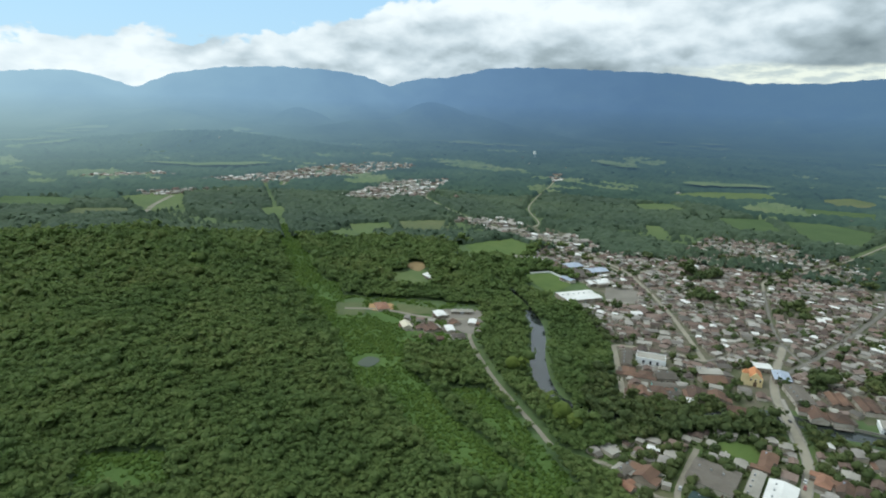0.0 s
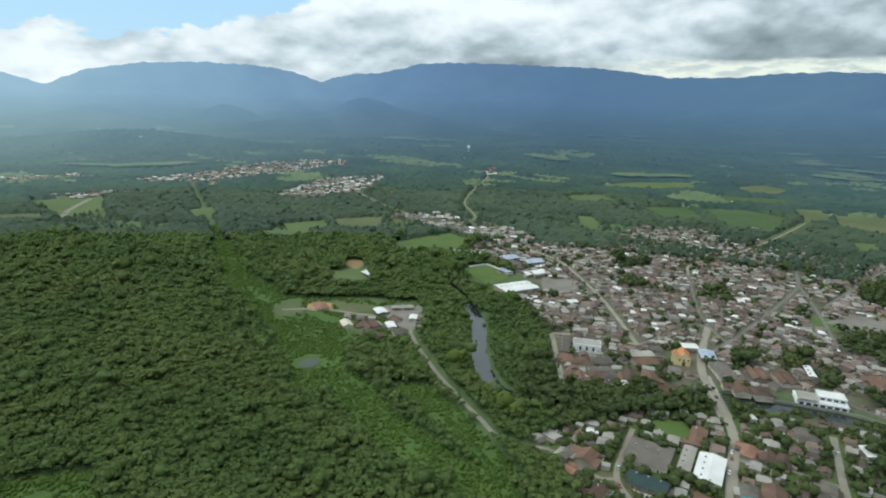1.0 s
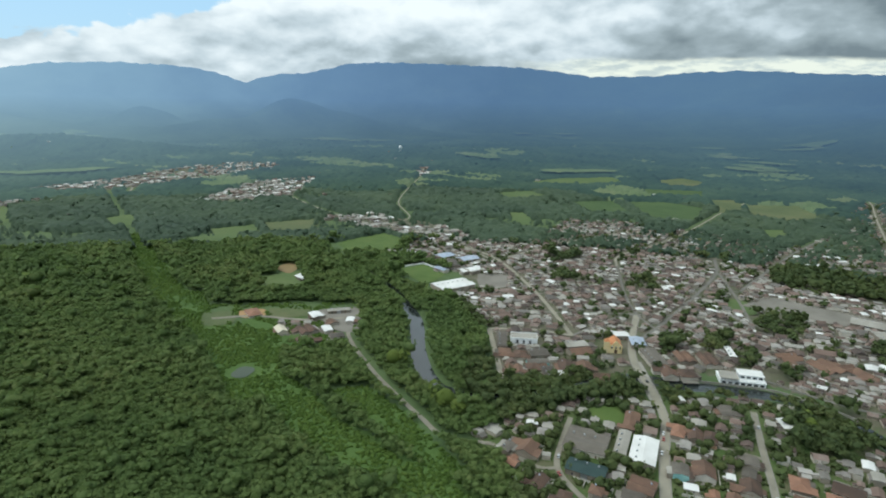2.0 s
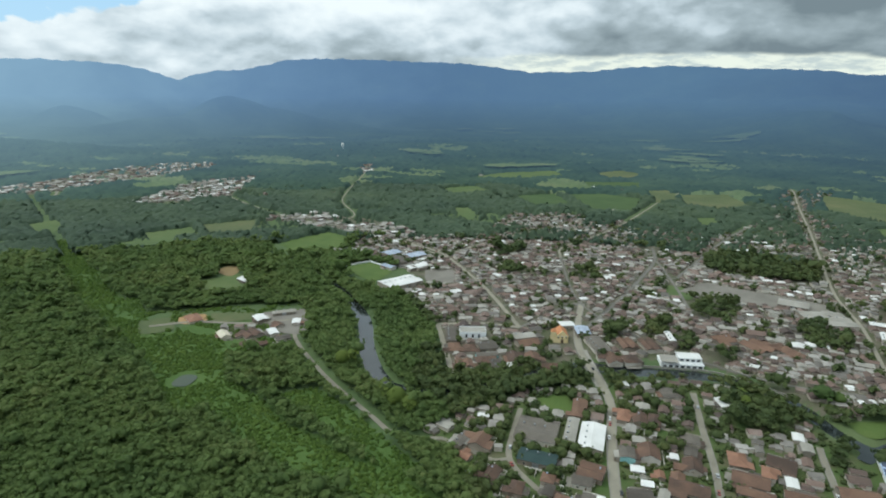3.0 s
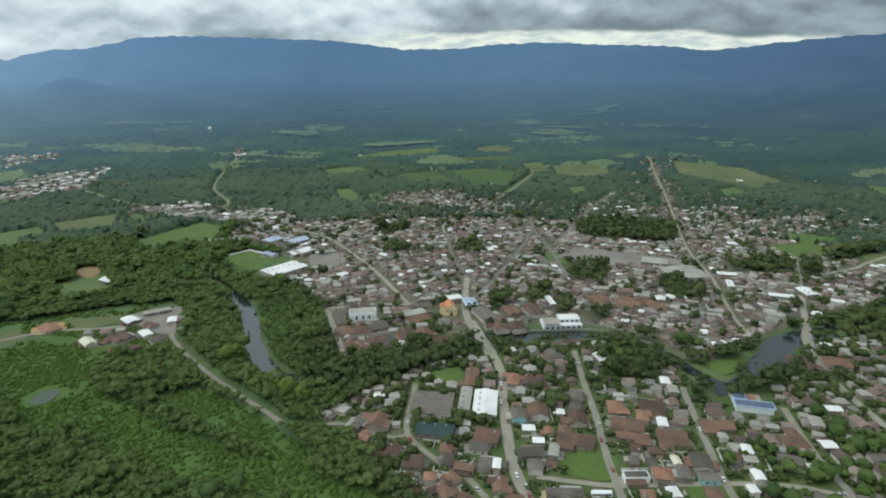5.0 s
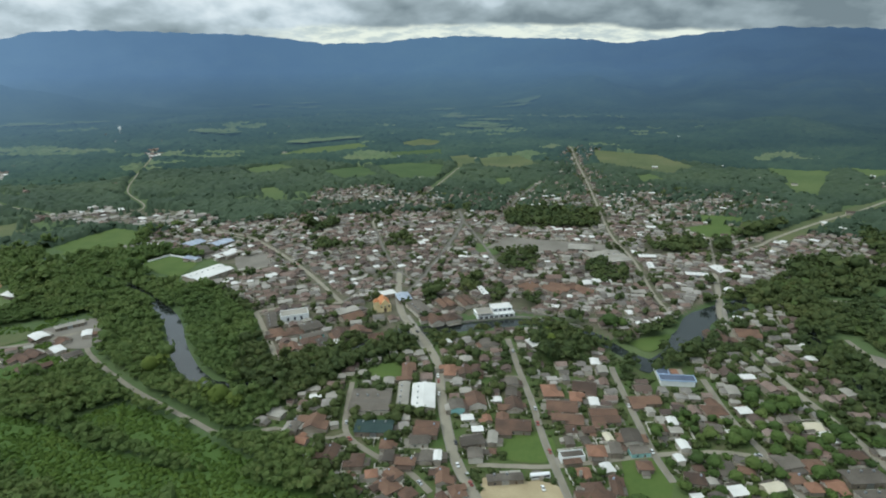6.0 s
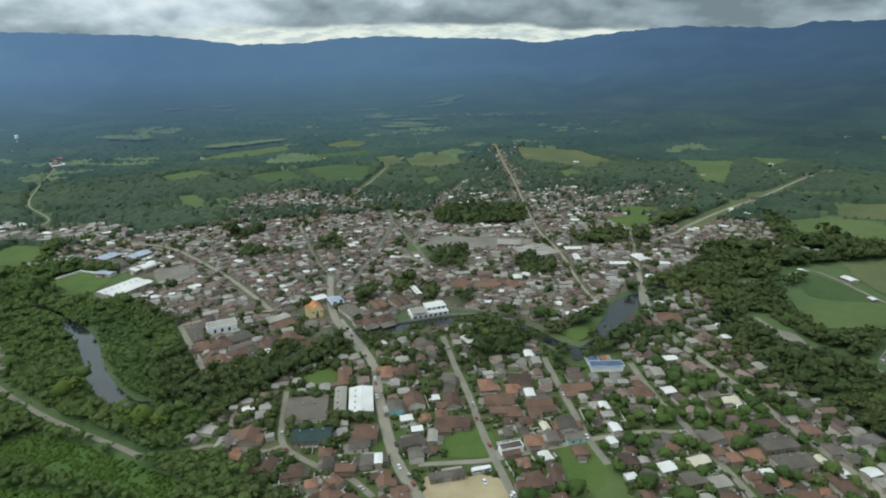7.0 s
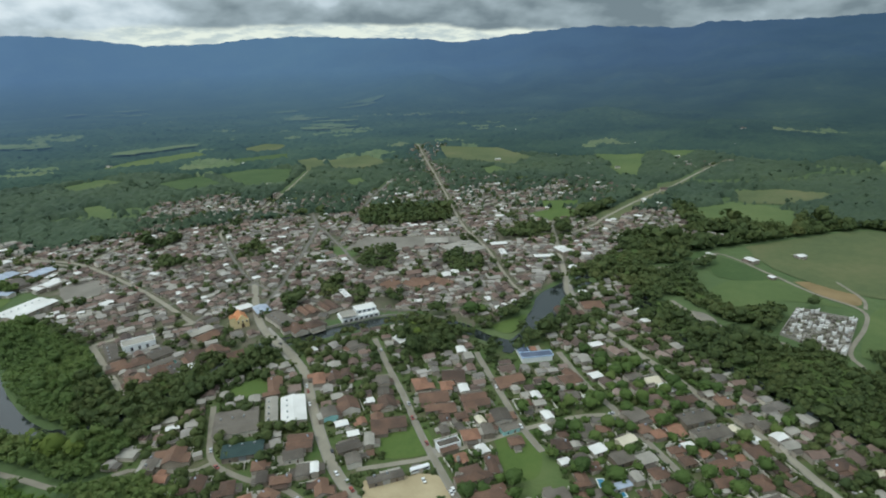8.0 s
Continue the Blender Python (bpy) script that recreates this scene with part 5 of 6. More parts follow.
def bridge(name, a, b, half, words):
    a, b = np.array(a, float), np.array(b, float)
    L = np.hypot(*(b - a))
    ob = new(name)
    part("deck", Solid().box(-L / 2, -half - 1.0, -0.9, L / 2, half + 1.0, 0.12), M_CONC, ob)
    for s in (-1, 1):
        y = s * (half + 0.85)
        part("parapet", Solid().box(-L / 2, y - .12, 0.9, L / 2, y + .12, 1.15), M_PAVE, ob)
        for i in range(int(L // 4) + 1):
            x = -L / 2 + 0.2 + i * 4
            part("post", Solid().box(x - .12, y - .1, 0.12, x + .12, y + .1, 0.9), M_PAVE, ob)
    for i in (-1, 1):
        part("pier", Solid().box(i * L / 5 - .7, -half, -3.6, i * L / 5 + .7, half, -0.9), M_CONC, ob)
    ob.location = (*((a + b) / 2), 0.0)
    ob.rotation_euler[2] = math.atan2(*(b - a)[::-1])
    tagged(ob, words, "bridge")


def mast():
    ob = new("water_tower")
    for i in range(4):
        a = i * math.pi / 2 + .7
        part("leg", Solid().box(3 * math.cos(a) - .35, 3 * math.sin(a) - .35, 0, 3 * math.cos(a) + .35, 3 * math.sin(a) + .35, 19), M_WHITE, ob)
    part("tank", Solid().tube(0, 0, 19, 27, 5.5, 5.5, 14).tube(0, 0, 27, 29.5, 5.5, 1.0, 14), M_WHITE, ob)
    place(ob, 330, 2190, 0)
    tagged(ob, "white water tower standing above dark woods", "water tower")


def cemetery():
    poly = [(559, 54), (560, 10), (480, 12), (497, 57)]
    v = [(x, y, land_at(x, y) + 0.3) for x, y in poly]
    tagged(new("cemetery_ground", mesh_of("cemetery_ground", v, [(0, 3, 2, 1)], M_TOWN)), "trodden earth of the walled cemetery", "cemetery", kind="structure")
    a, b, c, d = (np.array(p, float) for p in poly)
    for p, q in ((a, b), (b, c), (c, d), (d, a)):
        L = np.hypot(*(q - p))
        w = new("cemetery_wall", Solid().box(-L / 2, -.15, 0, L / 2, .15, 2.2).box(-L / 2, -.22, 2.2, L / 2, .22, 2.35).mesh("cemetery_wall", M_CONC))
        w.location = (*((p + q) / 2), 0.0)
        w.rotation_euler[2] = math.atan2(*(q - p)[::-1])
        tagged(w, "long pale weathered cemetery wall", "wall")
    protos = []
    for k, (mat, words) in enumerate(((M_CONC, "weathered whitewashed raised tomb"), (M_PAVE, "grey concrete raised tomb"), (M_GREYROOF, "dark stone tomb"), (M_WHITEROOF, "tall white burial vault"))):
        t = new("tomb")
        hh = 2.6 if k == 3 else 1.1
        part("slab", Solid().box(-1.1, -.6, 0, 1.1, .6, hh).box(-1.2, -.7, hh, 1.2, .7, hh + .14), mat, t)
        part("headstone", Solid().box(-1.25, -.5, hh + .14, -1.0, .5, hh + .9 + .5 * (k == 3)), mat, t)
        tagged(t, words + " in a crowded cemetery", "tomb", "tombs of the cemetery")
        protos.append(t)
    n = 0
    for i in range(26):
        for j in range(13):
            s, u = (i + .5) / 26, (j + .5) / 13
            p = (a * (1 - s) + d * s) * (1 - u) + (b * (1 - s) + c * s) * u
            q = rng.random(4)
            if q[0] < 0.12 or n > 297:
                continue
            m = pose(p[0] + q[1] * 1.8 - .9, p[1] + q[2] * 1.8 - .9, 0.28, 0, 0, 8 + q[3] * 22 + (90 if q[0] > .5 else 0)) @ Matrix.Diagonal((1.0 + q[1] * .4, 1.0 + q[2] * .9, .5 + q[3] * .8, 1))
            k = int(q[1] * 10) % 4
            if n < 4:
                k = n
                protos[k].matrix_basis = m
            else:
                keep = protos[k].scale.copy()
                protos[k].scale = (1, 1, 1)
                copy_thing(protos[k], m)
                protos[k].scale = keep
            n += 1


# ---- cars ----
def car(paint, words):
    ob = new("car")
    body = Solid().add([(x, y, z) for z, s in ((.35, .96), (.62, 1.0), (.92, .97)) for x, y in ((-2.1 * s, -.86 * s), (2.1 * s, -.86 * s), (2.1 * s, .86 * s), (-2.1 * s, .86 * s))],
                       [(3, 2, 1, 0), (8, 9, 10, 11)] + [(4 * k + i, 4 * k + (i + 1) % 4, 4 * k + 4 + (i + 1) % 4, 4 * k + 4 + i) for k in range(2) for i in range(4)])
    part("body", body, M_CAR[paint], ob)
    cab = [(x, y, .9) for x, y in ((-1.5, -.78), (1.0, -.78), (1.0, .78), (-1.5, .78))] + [(x, y, 1.38) for x, y in ((-1.0, -.66), (.35, -.66), (.35, .66), (-1.0, .66))]
    part("cabin_glass", Solid().add(cab, [(0, 1, 5, 4), (1, 2, 6, 5), (2, 3, 7, 6), (3, 0, 4, 7), (4, 5, 6, 7)]), M_DARK, ob)
    part("cabin_roof", Solid().box(-1.02, -.68, 1.38, .37, .68, 1.45), M_CAR[paint], ob)
    for x in (-1.3, 1.3):
        for y in (-.8, .8):
            n = 10
            v = [(x + .32 * math.cos(6.2832 * i / n), y + s * .1, .32 + .32 * math.sin(6.2832 * i / n)) for s in (-1, 1) for i in range(n)]
            part("wheel", Solid().add(v, [tuple(range(n)), tuple(range(2 * n - 1, n - 1, -1))] + [(i, n + i, n + (i + 1) % n, (i + 1) % n) for i in range(n)]), M_RUBBER, ob)
    tagged(ob, words, "car", "cars on the roads")
    return ob


def bus():
    ob = new("bus")
    part("body", Solid().box(-5.5, -1.25, .5, 5.5, 1.25, 3.0).box(-5.3, -1.15, 3.0, 5.3, 1.15, 3.15), M_CAR["white"], ob)
    for s in (-1, 1):
        part("window_band", Solid().box(-5.0, s * 1.26 - .02, 1.5, 5.0, s * 1.26 + .02, 2.5), M_DARK, ob)
    part("windscreen", Solid().box(5.49, -1.1, 1.2, 5.53, 1.1, 2.6), M_DARK, ob)
    for x in (-3.4, 3.4):
        for y in (-1.1, 1.1):
            n = 10
            v = [(x + .5 * math.cos(6.2832 * i / n), y + s * .14, .5 + .5 * math.sin(6.2832 * i / n)) for s in (-1, 1) for i in range(n)]
            part("wheel", Solid().add(v, [tuple(range(n)), tuple(range(2 * n - 1, n - 1, -1))] + [(i, n + i, n + (i + 1) % n, (i + 1) % n) for i in range(n)]), M_RUBBER, ob)
    place(ob, 204, 187, -30, 0.2)
    tagged(ob, "white bus parked at the edge of a sandy lot", "bus")


def build_cars():
    protos = [car(c, w) for c, w in (("white", "small white car on a grey road"), ("silver", "silver grey car on a grey road"), ("red", "dark red car on a grey road"), ("black", "black car on a grey road"))]
    spots = [(175, 223), (174, 213), (170, 207), (187, 240), (199, 180), (200, 162), (212, 290), (226, 310)]
    r = random.Random(5)
    for name in ("road_avenue", "road_second", "road_third", "road_fourth", "road_east", "road_cross_south", "road_fork", "road_factory"):
        line = dense(LINES[name], 7)
        for i in range(2, len(line) - 1):
            if r.random() < 0.11:
                spots.append(tuple(line[i]))
    used = 0
    for x, y in spots:
        best, tang = 1e9, (1, 0)
        for name, line in LINES.items():
            k = np.hypot(line[:, 0] - x, line[:, 1] - y).argmin()
            if np.hypot(*(line[k] - (x, y))) < best:
                best = np.hypot(*(line[k] - (x, y)))
                tang, w = line[min(k + 1, len(line) - 1)] - line[max(k - 1, 0)], WIDE[name]
        tang = tang / np.hypot(*tang)
        side = r.choice((-1, 1)) * (0.4 * w if best < w else 0)
        m = pose(x - tang[1] * side, y + tang[0] * side, 0.26, 0, 0, math.degrees(math.atan2(tang[1], tang[0])) + (180 if side > 0 else 0))
        k = (used * 7 + r.randrange(3)) % 4 if used >= 4 else used
        k = 0 if used >= 4 and r.random() < .35 else k
        if used < 4:
            protos[used].matrix_basis = m
        else:
            copy_thing(protos[k], m)
        used += 1


def pools():
    for x, y, a in ((253, 102, 40), (252, 91, 52), (333, 101, 40)):
        ob = new("swimming_pool")
        part("coping", Solid().box(-3.6, -2.2, 0, 3.6, -1.8, .35).box(-3.6, 1.8, 0, 3.6, 2.2, .35).box(-3.6, -1.8, 0, -3.2, 1.8, .35).box(3.2, -1.8, 0, 3.6, 1.8, .35), M_WHITE, ob)
        part("water", Solid().box(-3.2, -1.8, 0.02, 3.2, 1.8, .25), M_POOL, ob, "clear blue pool water")
        place(ob, x, y, a)
        tagged(ob, "small blue backyard swimming pool with white rim", "pool")
        GAPS.append((x, y, 4, 3, a))


def pillars():
    for x, y in ((221, 173), (211, 163), (222, 155), (232, 167)):
        ob = new("water_cistern", Solid().tube(0, 0, 0, 5.2, 1.0, 1.0, 12).tube(0, 0, 5.2, 5.9, 1.05, .3, 12).mesh("water_cistern", M_CONC, True))
        place(ob, x, y, 0)
        tagged(ob, "white cylindrical cistern beside a brown tiled house", "cistern", "cisterns round the house")


# ---- the rest of the town, filled in along the streets ----
CELL, X0, Y0, NX, NY = 1.5, -160.0, -90.0, 960, 800
BUSY = np.zeros((NY, NX), bool)


def cells(x, y):
    return ((np.asarray(y) - Y0) / CELL).astype(int), ((np.asarray(x) - X0) / CELL).astype(int)


def footprint(x, y, a, b, turn, grow=0.0):
    c, s = math.cos(radians(turn)), math.sin(radians(turn))
    u, v = np.meshgrid(np.arange(-a - grow, a + grow + .8, 1.2), np.arange(-b - grow, b + grow + .8, 1.2))
    j, i = cells(x + u * c - v * s, y + u * s + v * c)
    return np.clip(j, 0, NY - 1), np.clip(i, 0, NX - 1)


def mark_busy():
    gx, gy = np.meshgrid(X0 + (np.arange(NX) + .5) * CELL, Y0 + (np.arange(NY) + .5) * CELL)
    for name, line in LINES.items():
        lo, hi = line.min(0) - 20, line.max(0) + 20
        j0, i0 = (max(0, int(v)) for v in ((lo[1] - Y0) / CELL, (lo[0] - X0) / CELL))
        j1, i1 = (max(0, int(v)) for v in ((hi[1] - Y0) / CELL, (hi[0] - X0) / CELL))
        if j1 > j0 and i1 > i0 and gx[j0:j1, i0:i1].size:
            BUSY[j0:j1, i0:i1] |= away(gx[j0:j1, i0:i1], gy[j0:j1, i0:i1], line) < WIDE[name] + (0.4 if name.startswith(INNER) else 2.2)
    for line, half in ((RIVER_LINE, RIVER[0]), (TRIB_LINE, TRIB[0])):
        BUSY[:] |= away(gx[::2, ::2], gy[::2, ::2], line).repeat(2, 0).repeat(2, 1)[:NY, :NX] < half + 7
    for name, mat, poly in FIELDS:
        BUSY[:] |= inside(gx, gy, poly)
    for poly in GROVES + [OPEN]:
        BUSY[:] |= inside(gx, gy, poly)
    for x, y, a, b, t in GAPS:
        BUSY[footprint(x, y, a, b, t, 0.8)] = True


def nearest_turn(x, y):
    """The direction of the nearest street, in degrees."""
    best, turn = 1e9, 0.0
    for line in STREETS:
        d = np.hypot(line[:, 0] - x, line[:, 1] - y)
        k = int(d.argmin())
        if d[k] < best:
            best = d[k]
            t = line[min(k + 1, len(line) - 1)] - line[max(k - 1, 0)]
            turn = math.degrees(math.atan2(t[1], t[0]))
    return turn, best


STREETS = [dense(line, 10) for n, line in LINES.items() if n.startswith("road")]
FAR_HOUSES = []


def fill_town():
    r = random.Random(11)
    protos, made = [], 0
    kinds = ["tile", "tile", "grey", "tile", "grey", "white", "orange", "tile", "grey", "cream", "salmon", "tile"]
    sizes = [(11, 8.5, 3.4), (9, 8, 3.2), (13, 9, 3.5), (14, 9, 3.4), (10, 10, 3.4), (9, 7, 3.3), (10, 8, 3.6), (12, 8, 5.0), (9, 6, 3.1), (11, 7, 3.3), (10, 8, 3.6), (8, 7, 3.1)]
    for k, (kind, (L, W, h)) in enumerate(zip(kinds, sizes)):
        ob = building(kind, L, W, h, 700 + k)
        tagged(ob, WORDS[kind] + " in a garden plot", "house", "houses of the town")
        protos.append(ob)
    fresh = [True] * len(protos)
    for zone, poly in enumerate(TOWN):
        lo, hi = np.min(poly, 0), np.max(poly, 0)
        area = (hi - lo).prod()
        tries = int(area / (4.5 if zone == 0 else 7 if zone == 1 else 12))
        px, py = rng.uniform(lo[0], hi[0], tries), rng.uniform(lo[1], hi[1], tries)
        ok = inside(px, py, poly)
        thin = wave(px, py, 32, 3.3)
        for x, y, w in zip(px[ok], py[ok], thin[ok]):
            if w > (0.40 if zone == 0 else 0.34 if zone == 1 else 0.30) and r.random() < 0.85:
                continue
            j, i = cells(x, y)
            if not (0 <= j < NY and 0 <= i < NX) or BUSY[j, i]:
                continue
            k = r.randrange(len(protos))
            turn, gap = nearest_turn(x, y)
            if gap > 60 and zone != 0 and r.random() < 0.5:
                continue
            L, W, h = sizes[k]
            scale = r.uniform(0.7, 1.25) * ((0.84 + .3 * wave(x, y, 30, 0.9)) if zone == 0 else 0.82)
            turn += r.choice((0, 90, 180, 270)) + r.uniform(-4, 4)
            fp = footprint(x, y, L / 2 * scale, W / 2 * scale, turn, -0.8 if zone == 0 else 0.0)
            if BUSY[fp].any():
                continue
            BUSY[fp] = True
            if zone == 1 and math.hypot(x, y) < 345 and made < 175:
                m = pose(x, y, land_at(x, y) - .05, 0, 0, turn) @ Matrix.Diagonal((scale, scale, scale * r.uniform(.9, 1.1), 1))
                if fresh[k]:
                    protos[k].matrix_basis, fresh[k] = m, False
                else:
                    keep = protos[k].scale.copy()
                    protos[k].scale = (1, 1, 1)
                    copy_thing(protos[k], m)
                    protos[k].scale = keep
                made += 1
            else:
                FAR_HOUSES.append((x, y, L * scale, W * scale, h * r.uniform(.75, 1.05), turn, r.choice(("grey", "grey", "pale", "tile", "grey", "grey", "tile") if wave(x, y, 22, 4.4) + .6 * wave(x, y, 9, 2.4) > .25 else ("tile", "tile", "grey", "tile", "tile", "grey", "tile", "tile", "pale", "tile", "pale", "white", "pale"))))
    for k, still in enumerate(fresh):
        if still:
            place(protos[k], 300 + 9 * k, -70, 0)
    for poly in VILLAGE:
        lo, hi = np.min(poly, 0), np.max(poly, 0)
        tries = int((hi - lo).prod() / 190)
        px, py = rng.uniform(lo[0], hi[0], tries), rng.uniform(lo[1], hi[1], tries)
        ok = inside(px, py, poly) & (wave(px, py, 45, 1.1) < 0.45)
        for x, y in zip(px[ok], py[ok]):
            FAR_HOUSES.append((x, y, r.uniform(9, 17), r.uniform(7, 11), r.uniform(3, 4.2), r.uniform(0, 180), r.choice(("pale", "grey", "white", "pale", "tile", "grey"))))
    # scattered farmsteads
    for x, y in zip(rng.uniform(-900, 1700, 170), rng.uniform(250, 2600, 170)):
        if math.hypot(x, y) > 850:
            FAR_HOUSES.append((x, y, r.uniform(9, 15), r.uniform(7, 10), r.uniform(4, 5), r.uniform(0, 180), r.choice(("tile", "white", "pale", "grey"))))


def garden_walls():
    """Low plot walls and small sheds round the near houses."""
    r = random.Random(17)
    wall, shed = Solid(), Solid()
    for ob in [o for o in scene.objects if o.parent is None and o.name.split(".")[0] == "house" and o.location.y < 430 and 90 < o.location.x < 470]:
        m = ob.matrix_basis
        x, y = m.translation.x, m.translation.y
        t = m.to_euler().z
        c, s = math.cos(t), math.sin(t)
        a, b = r.uniform(7, 10), r.uniform(6, 9)
        rim = [(-a, -b), (a, -b), (a, b), (-a, b)]
        for k in range(4):
            if r.random() < 0.30:
                continue
            (u0, v0), (u1, v1) = rim[k], rim[(k + 1) % 4]
            n = 5
            for q in range(n):
                f0, f1 = q / n, (q + 1) / n
                pu, pv, qu, qv = u0 + (u1 - u0) * f0, v0 + (v1 - v0) * f0, u0 + (u1 - u0) * f1, v0 + (v1 - v0) * f1
                p, e = (x + pu * c - pv * s, y + pu * s + pv * c), (x + qu * c - qv * s, y + qu * s + qv * c)
                j, i = cells(np.array([p[0], e[0]]), np.array([p[1], e[1]]))
                j, i = np.clip(j, 0, NY - 1), np.clip(i, 0, NX - 1)
                if BUSY[j, i].any():
                    continue
                d = np.array(e) - p
                w = np.array((-d[1], d[0])) / (np.hypot(*d) + 1e-9) * .14
                z = land_at(*p) - .1
                wall.add([(p[0] - w[0], p[1] - w[1], z), (e[0] - w[0], e[1] - w[1], z), (e[0] + w[0], e[1] + w[1], z), (p[0] + w[0], p[1] + w[1], z), (p[0] - w[0], p[1] - w[1], z + 1.9), (e[0] - w[0], e[1] - w[1], z + 1.9), (e[0] + w[0], e[1] + w[1], z + 1.9), (p[0] + w[0], p[1] + w[1], z + 1.9)],
                         [(4, 5, 6, 7), (0, 1, 5, 4), (1, 2, 6, 5), (2, 3, 7, 6), (3, 0, 4, 7)])
        for _ in range(4):
            u, v = r.uniform(-a, a), r.uniform(-b, b)
            px, py = x + u * c - v * s, y + u * s + v * c
            fp = footprint(px, py, 2.2, 1.7, math.degrees(t), 0)
            if BUSY[fp].any():
                continue
            BUSY[fp] = True
            one = Solid().box(-2.0, -1.5, 0, 2.0, 1.5, 2.2).slope_roof(4.0, 3.0, 2.2, .4, .25, .1)
            z = land_at(px, py) - .05
            shed.add([(px + q[0] * c - q[1] * s, py + q[0] * s + q[1] * c, z + q[2]) for q in one.v], one.f)
    tagged(new("plot_walls", wall.mesh("plot_walls", M_PLOTWALL)), "weathered low plot walls between the houses", "walls", kind="stuff")
    tagged(new("garden_sheds", shed.mesh("garden_sheds", M_GREY_ISL)), "small grey sheds and lean-tos behind houses", "sheds", kind="stuff")


def pitch_walls():
    for (x0, y0), (x1, y1) in (((104, 729), (143, 743)), ((143, 743), (165, 700))):
        L = math.hypot(x1 - x0, y1 - y0)
        w = new("pitch_wall", Solid().box(-L / 2, -.2, 0, L / 2, .2, 2.8).box(-L / 2, -.3, 2.8, L / 2, .3, 3.0).mesh("pitch_wall", M_WHITE))
        w.location = ((x0 + x1) / 2, (y0 + y1) / 2, 0)
        w.rotation_euler[2] = math.atan2(y1 - y0, x1 - x0)
        tagged(w, "long white wall round a sports pitch", "wall")


def far_house_mesh():
    slots = [M_WALL_ISL, M_TILE_ISL, M_GREY_ISL, M_WHITEROOF, M_CONC, M_ORANGEROOF]
    slot = {"tile": 1, "grey": 2, "white": 3, "pale": 4, "orange": 5, "salmon": 1}
    box_v = np.array([(x, y, z) for z in (0, 1) for x, y in ((-.5, -.5), (.5, -.5), (.5, .5), (-.5, .5))], float)
    box_t = np.array([(0, 1, 5), (0, 5, 4), (1, 2, 6), (1, 6, 5), (2, 3, 7), (2, 7, 6), (3, 0, 4), (3, 4, 7), (4, 5, 6), (4, 6, 7)])
    roof_v = np.array([(-.53, -.56, 0), (.53, -.56, 0), (.53, .56, 0), (-.53, .56, 0), (-.53, 0, 1), (.53, 0, 1)], float)
    roof_t = np.array([(0, 1, 5), (0, 5, 4), (2, 3, 4), (2, 4, 5), (1, 2, 5), (3, 0, 4), (0, 2, 1), (0, 3, 2)])
    slant_v = np.array([(-.5, -.5, .1), (.5, -.5, .1), (.5, .5, 0), (-.5, .5, 0), (-.5, -.5, 1), (.5, -.5, 1)], float)
    slant_t = np.array([(3, 2, 5), (3, 5, 4), (0, 1, 2), (0, 2, 3), (1, 2, 5), (3, 0, 4), (0, 4, 5), (0, 5, 1)])
    for name, words, pick in (("town_houses", "dense brown and grey roofed houses of the old town", lambda q: math.hypot(q[0], q[1]) < 900), ("village_houses", "scattered pale houses of the far villages", lambda q: math.hypot(q[0], q[1]) >= 900)):
        rows = [q for q in FAR_HOUSES if pick(q)]
        V, T, I, base = [], [], [], 0
        zs = land(np.array([q[0] for q in rows]), np.array([q[1] for q in rows]))
        for (x, y, L, W, h, turn, kind), z in zip(rows, zs):
            c, s = math.cos(radians(turn)), math.sin(radians(turn))
            rot = np.array([(c, s, 0), (-s, c, 0), (0, 0, 1)])
            rise = W * (.24 if kind in ("tile", "orange", "salmon") else .09)
            bv = (box_v * (L, W, h)) @ rot + (x, y, z - .3)
            rv = (roof_v * (L, W, rise) + (0, 0, h + .02)) @ rot + (x, y, z - .3)
            V += [bv, rv]
            T += [box_t + base, roof_t + base + 8]
            I += [np.zeros(10, int), np.full(8, slot[kind])]
            base += 14
            if math.hypot(x, y) < 700:      # a lower wing behind
                a, b, o = .5 + .3 * math.sin(x), 2.5 + 1.2 * math.sin(y), .25 * L * math.sin(x * 3 + y)
                wv = (box_v * (L * a * .9, b, h * .72) + (o * (1 - a), W / 2 + b / 2, 0)) @ rot + (x, y, z - .3)
                sv = (slant_v * (L * a * .95, b + .5, .7) + (o * (1 - a), W / 2 + b / 2, h * .72 + .02)) @ rot + (x, y, z - .3)
                V += [wv, sv]
                T += [box_t + base, slant_t + base + 8]
                I += [np.zeros(10, int), np.full(8, slot["grey" if math.sin(7 * x + y) > 0 else kind])]
                base += 14
        ob = new(name, tri_mesh(name, np.concatenate(V), np.concatenate(T), slots, np.concatenate(I)))
        tagged(ob, words, "houses", kind="stuff")


church()
hospital()
restaurant()
school()
bridge("road_bridge", (247, 352), (267, 416), 3.9, "concrete road bridge with parapets over the river")
bridge("small_bridge", (476, 228), (516, 253), 3.2, "narrow concrete bridge over the river arm")
mast()
cemetery()
build_survey()
pools()
pillars()
mark_busy()
fill_town()
garden_walls()
pitch_walls()
far_house_mesh()
build_cars()
bus()


# ---- trees ----
def ico(level):
    bm = bmesh.new()
    bmesh.ops.create_icosphere(bm, subdivisions=level, radius=1.0)
    bm.verts.ensure_lookup_table()
    v = np.array([q.co for q in bm.verts])
    t = np.array([[q.index for q in f.verts] for f in bm.faces])
    bm.free()
    return v, t


ICO1, ICO2 = ico(1), ico(2)


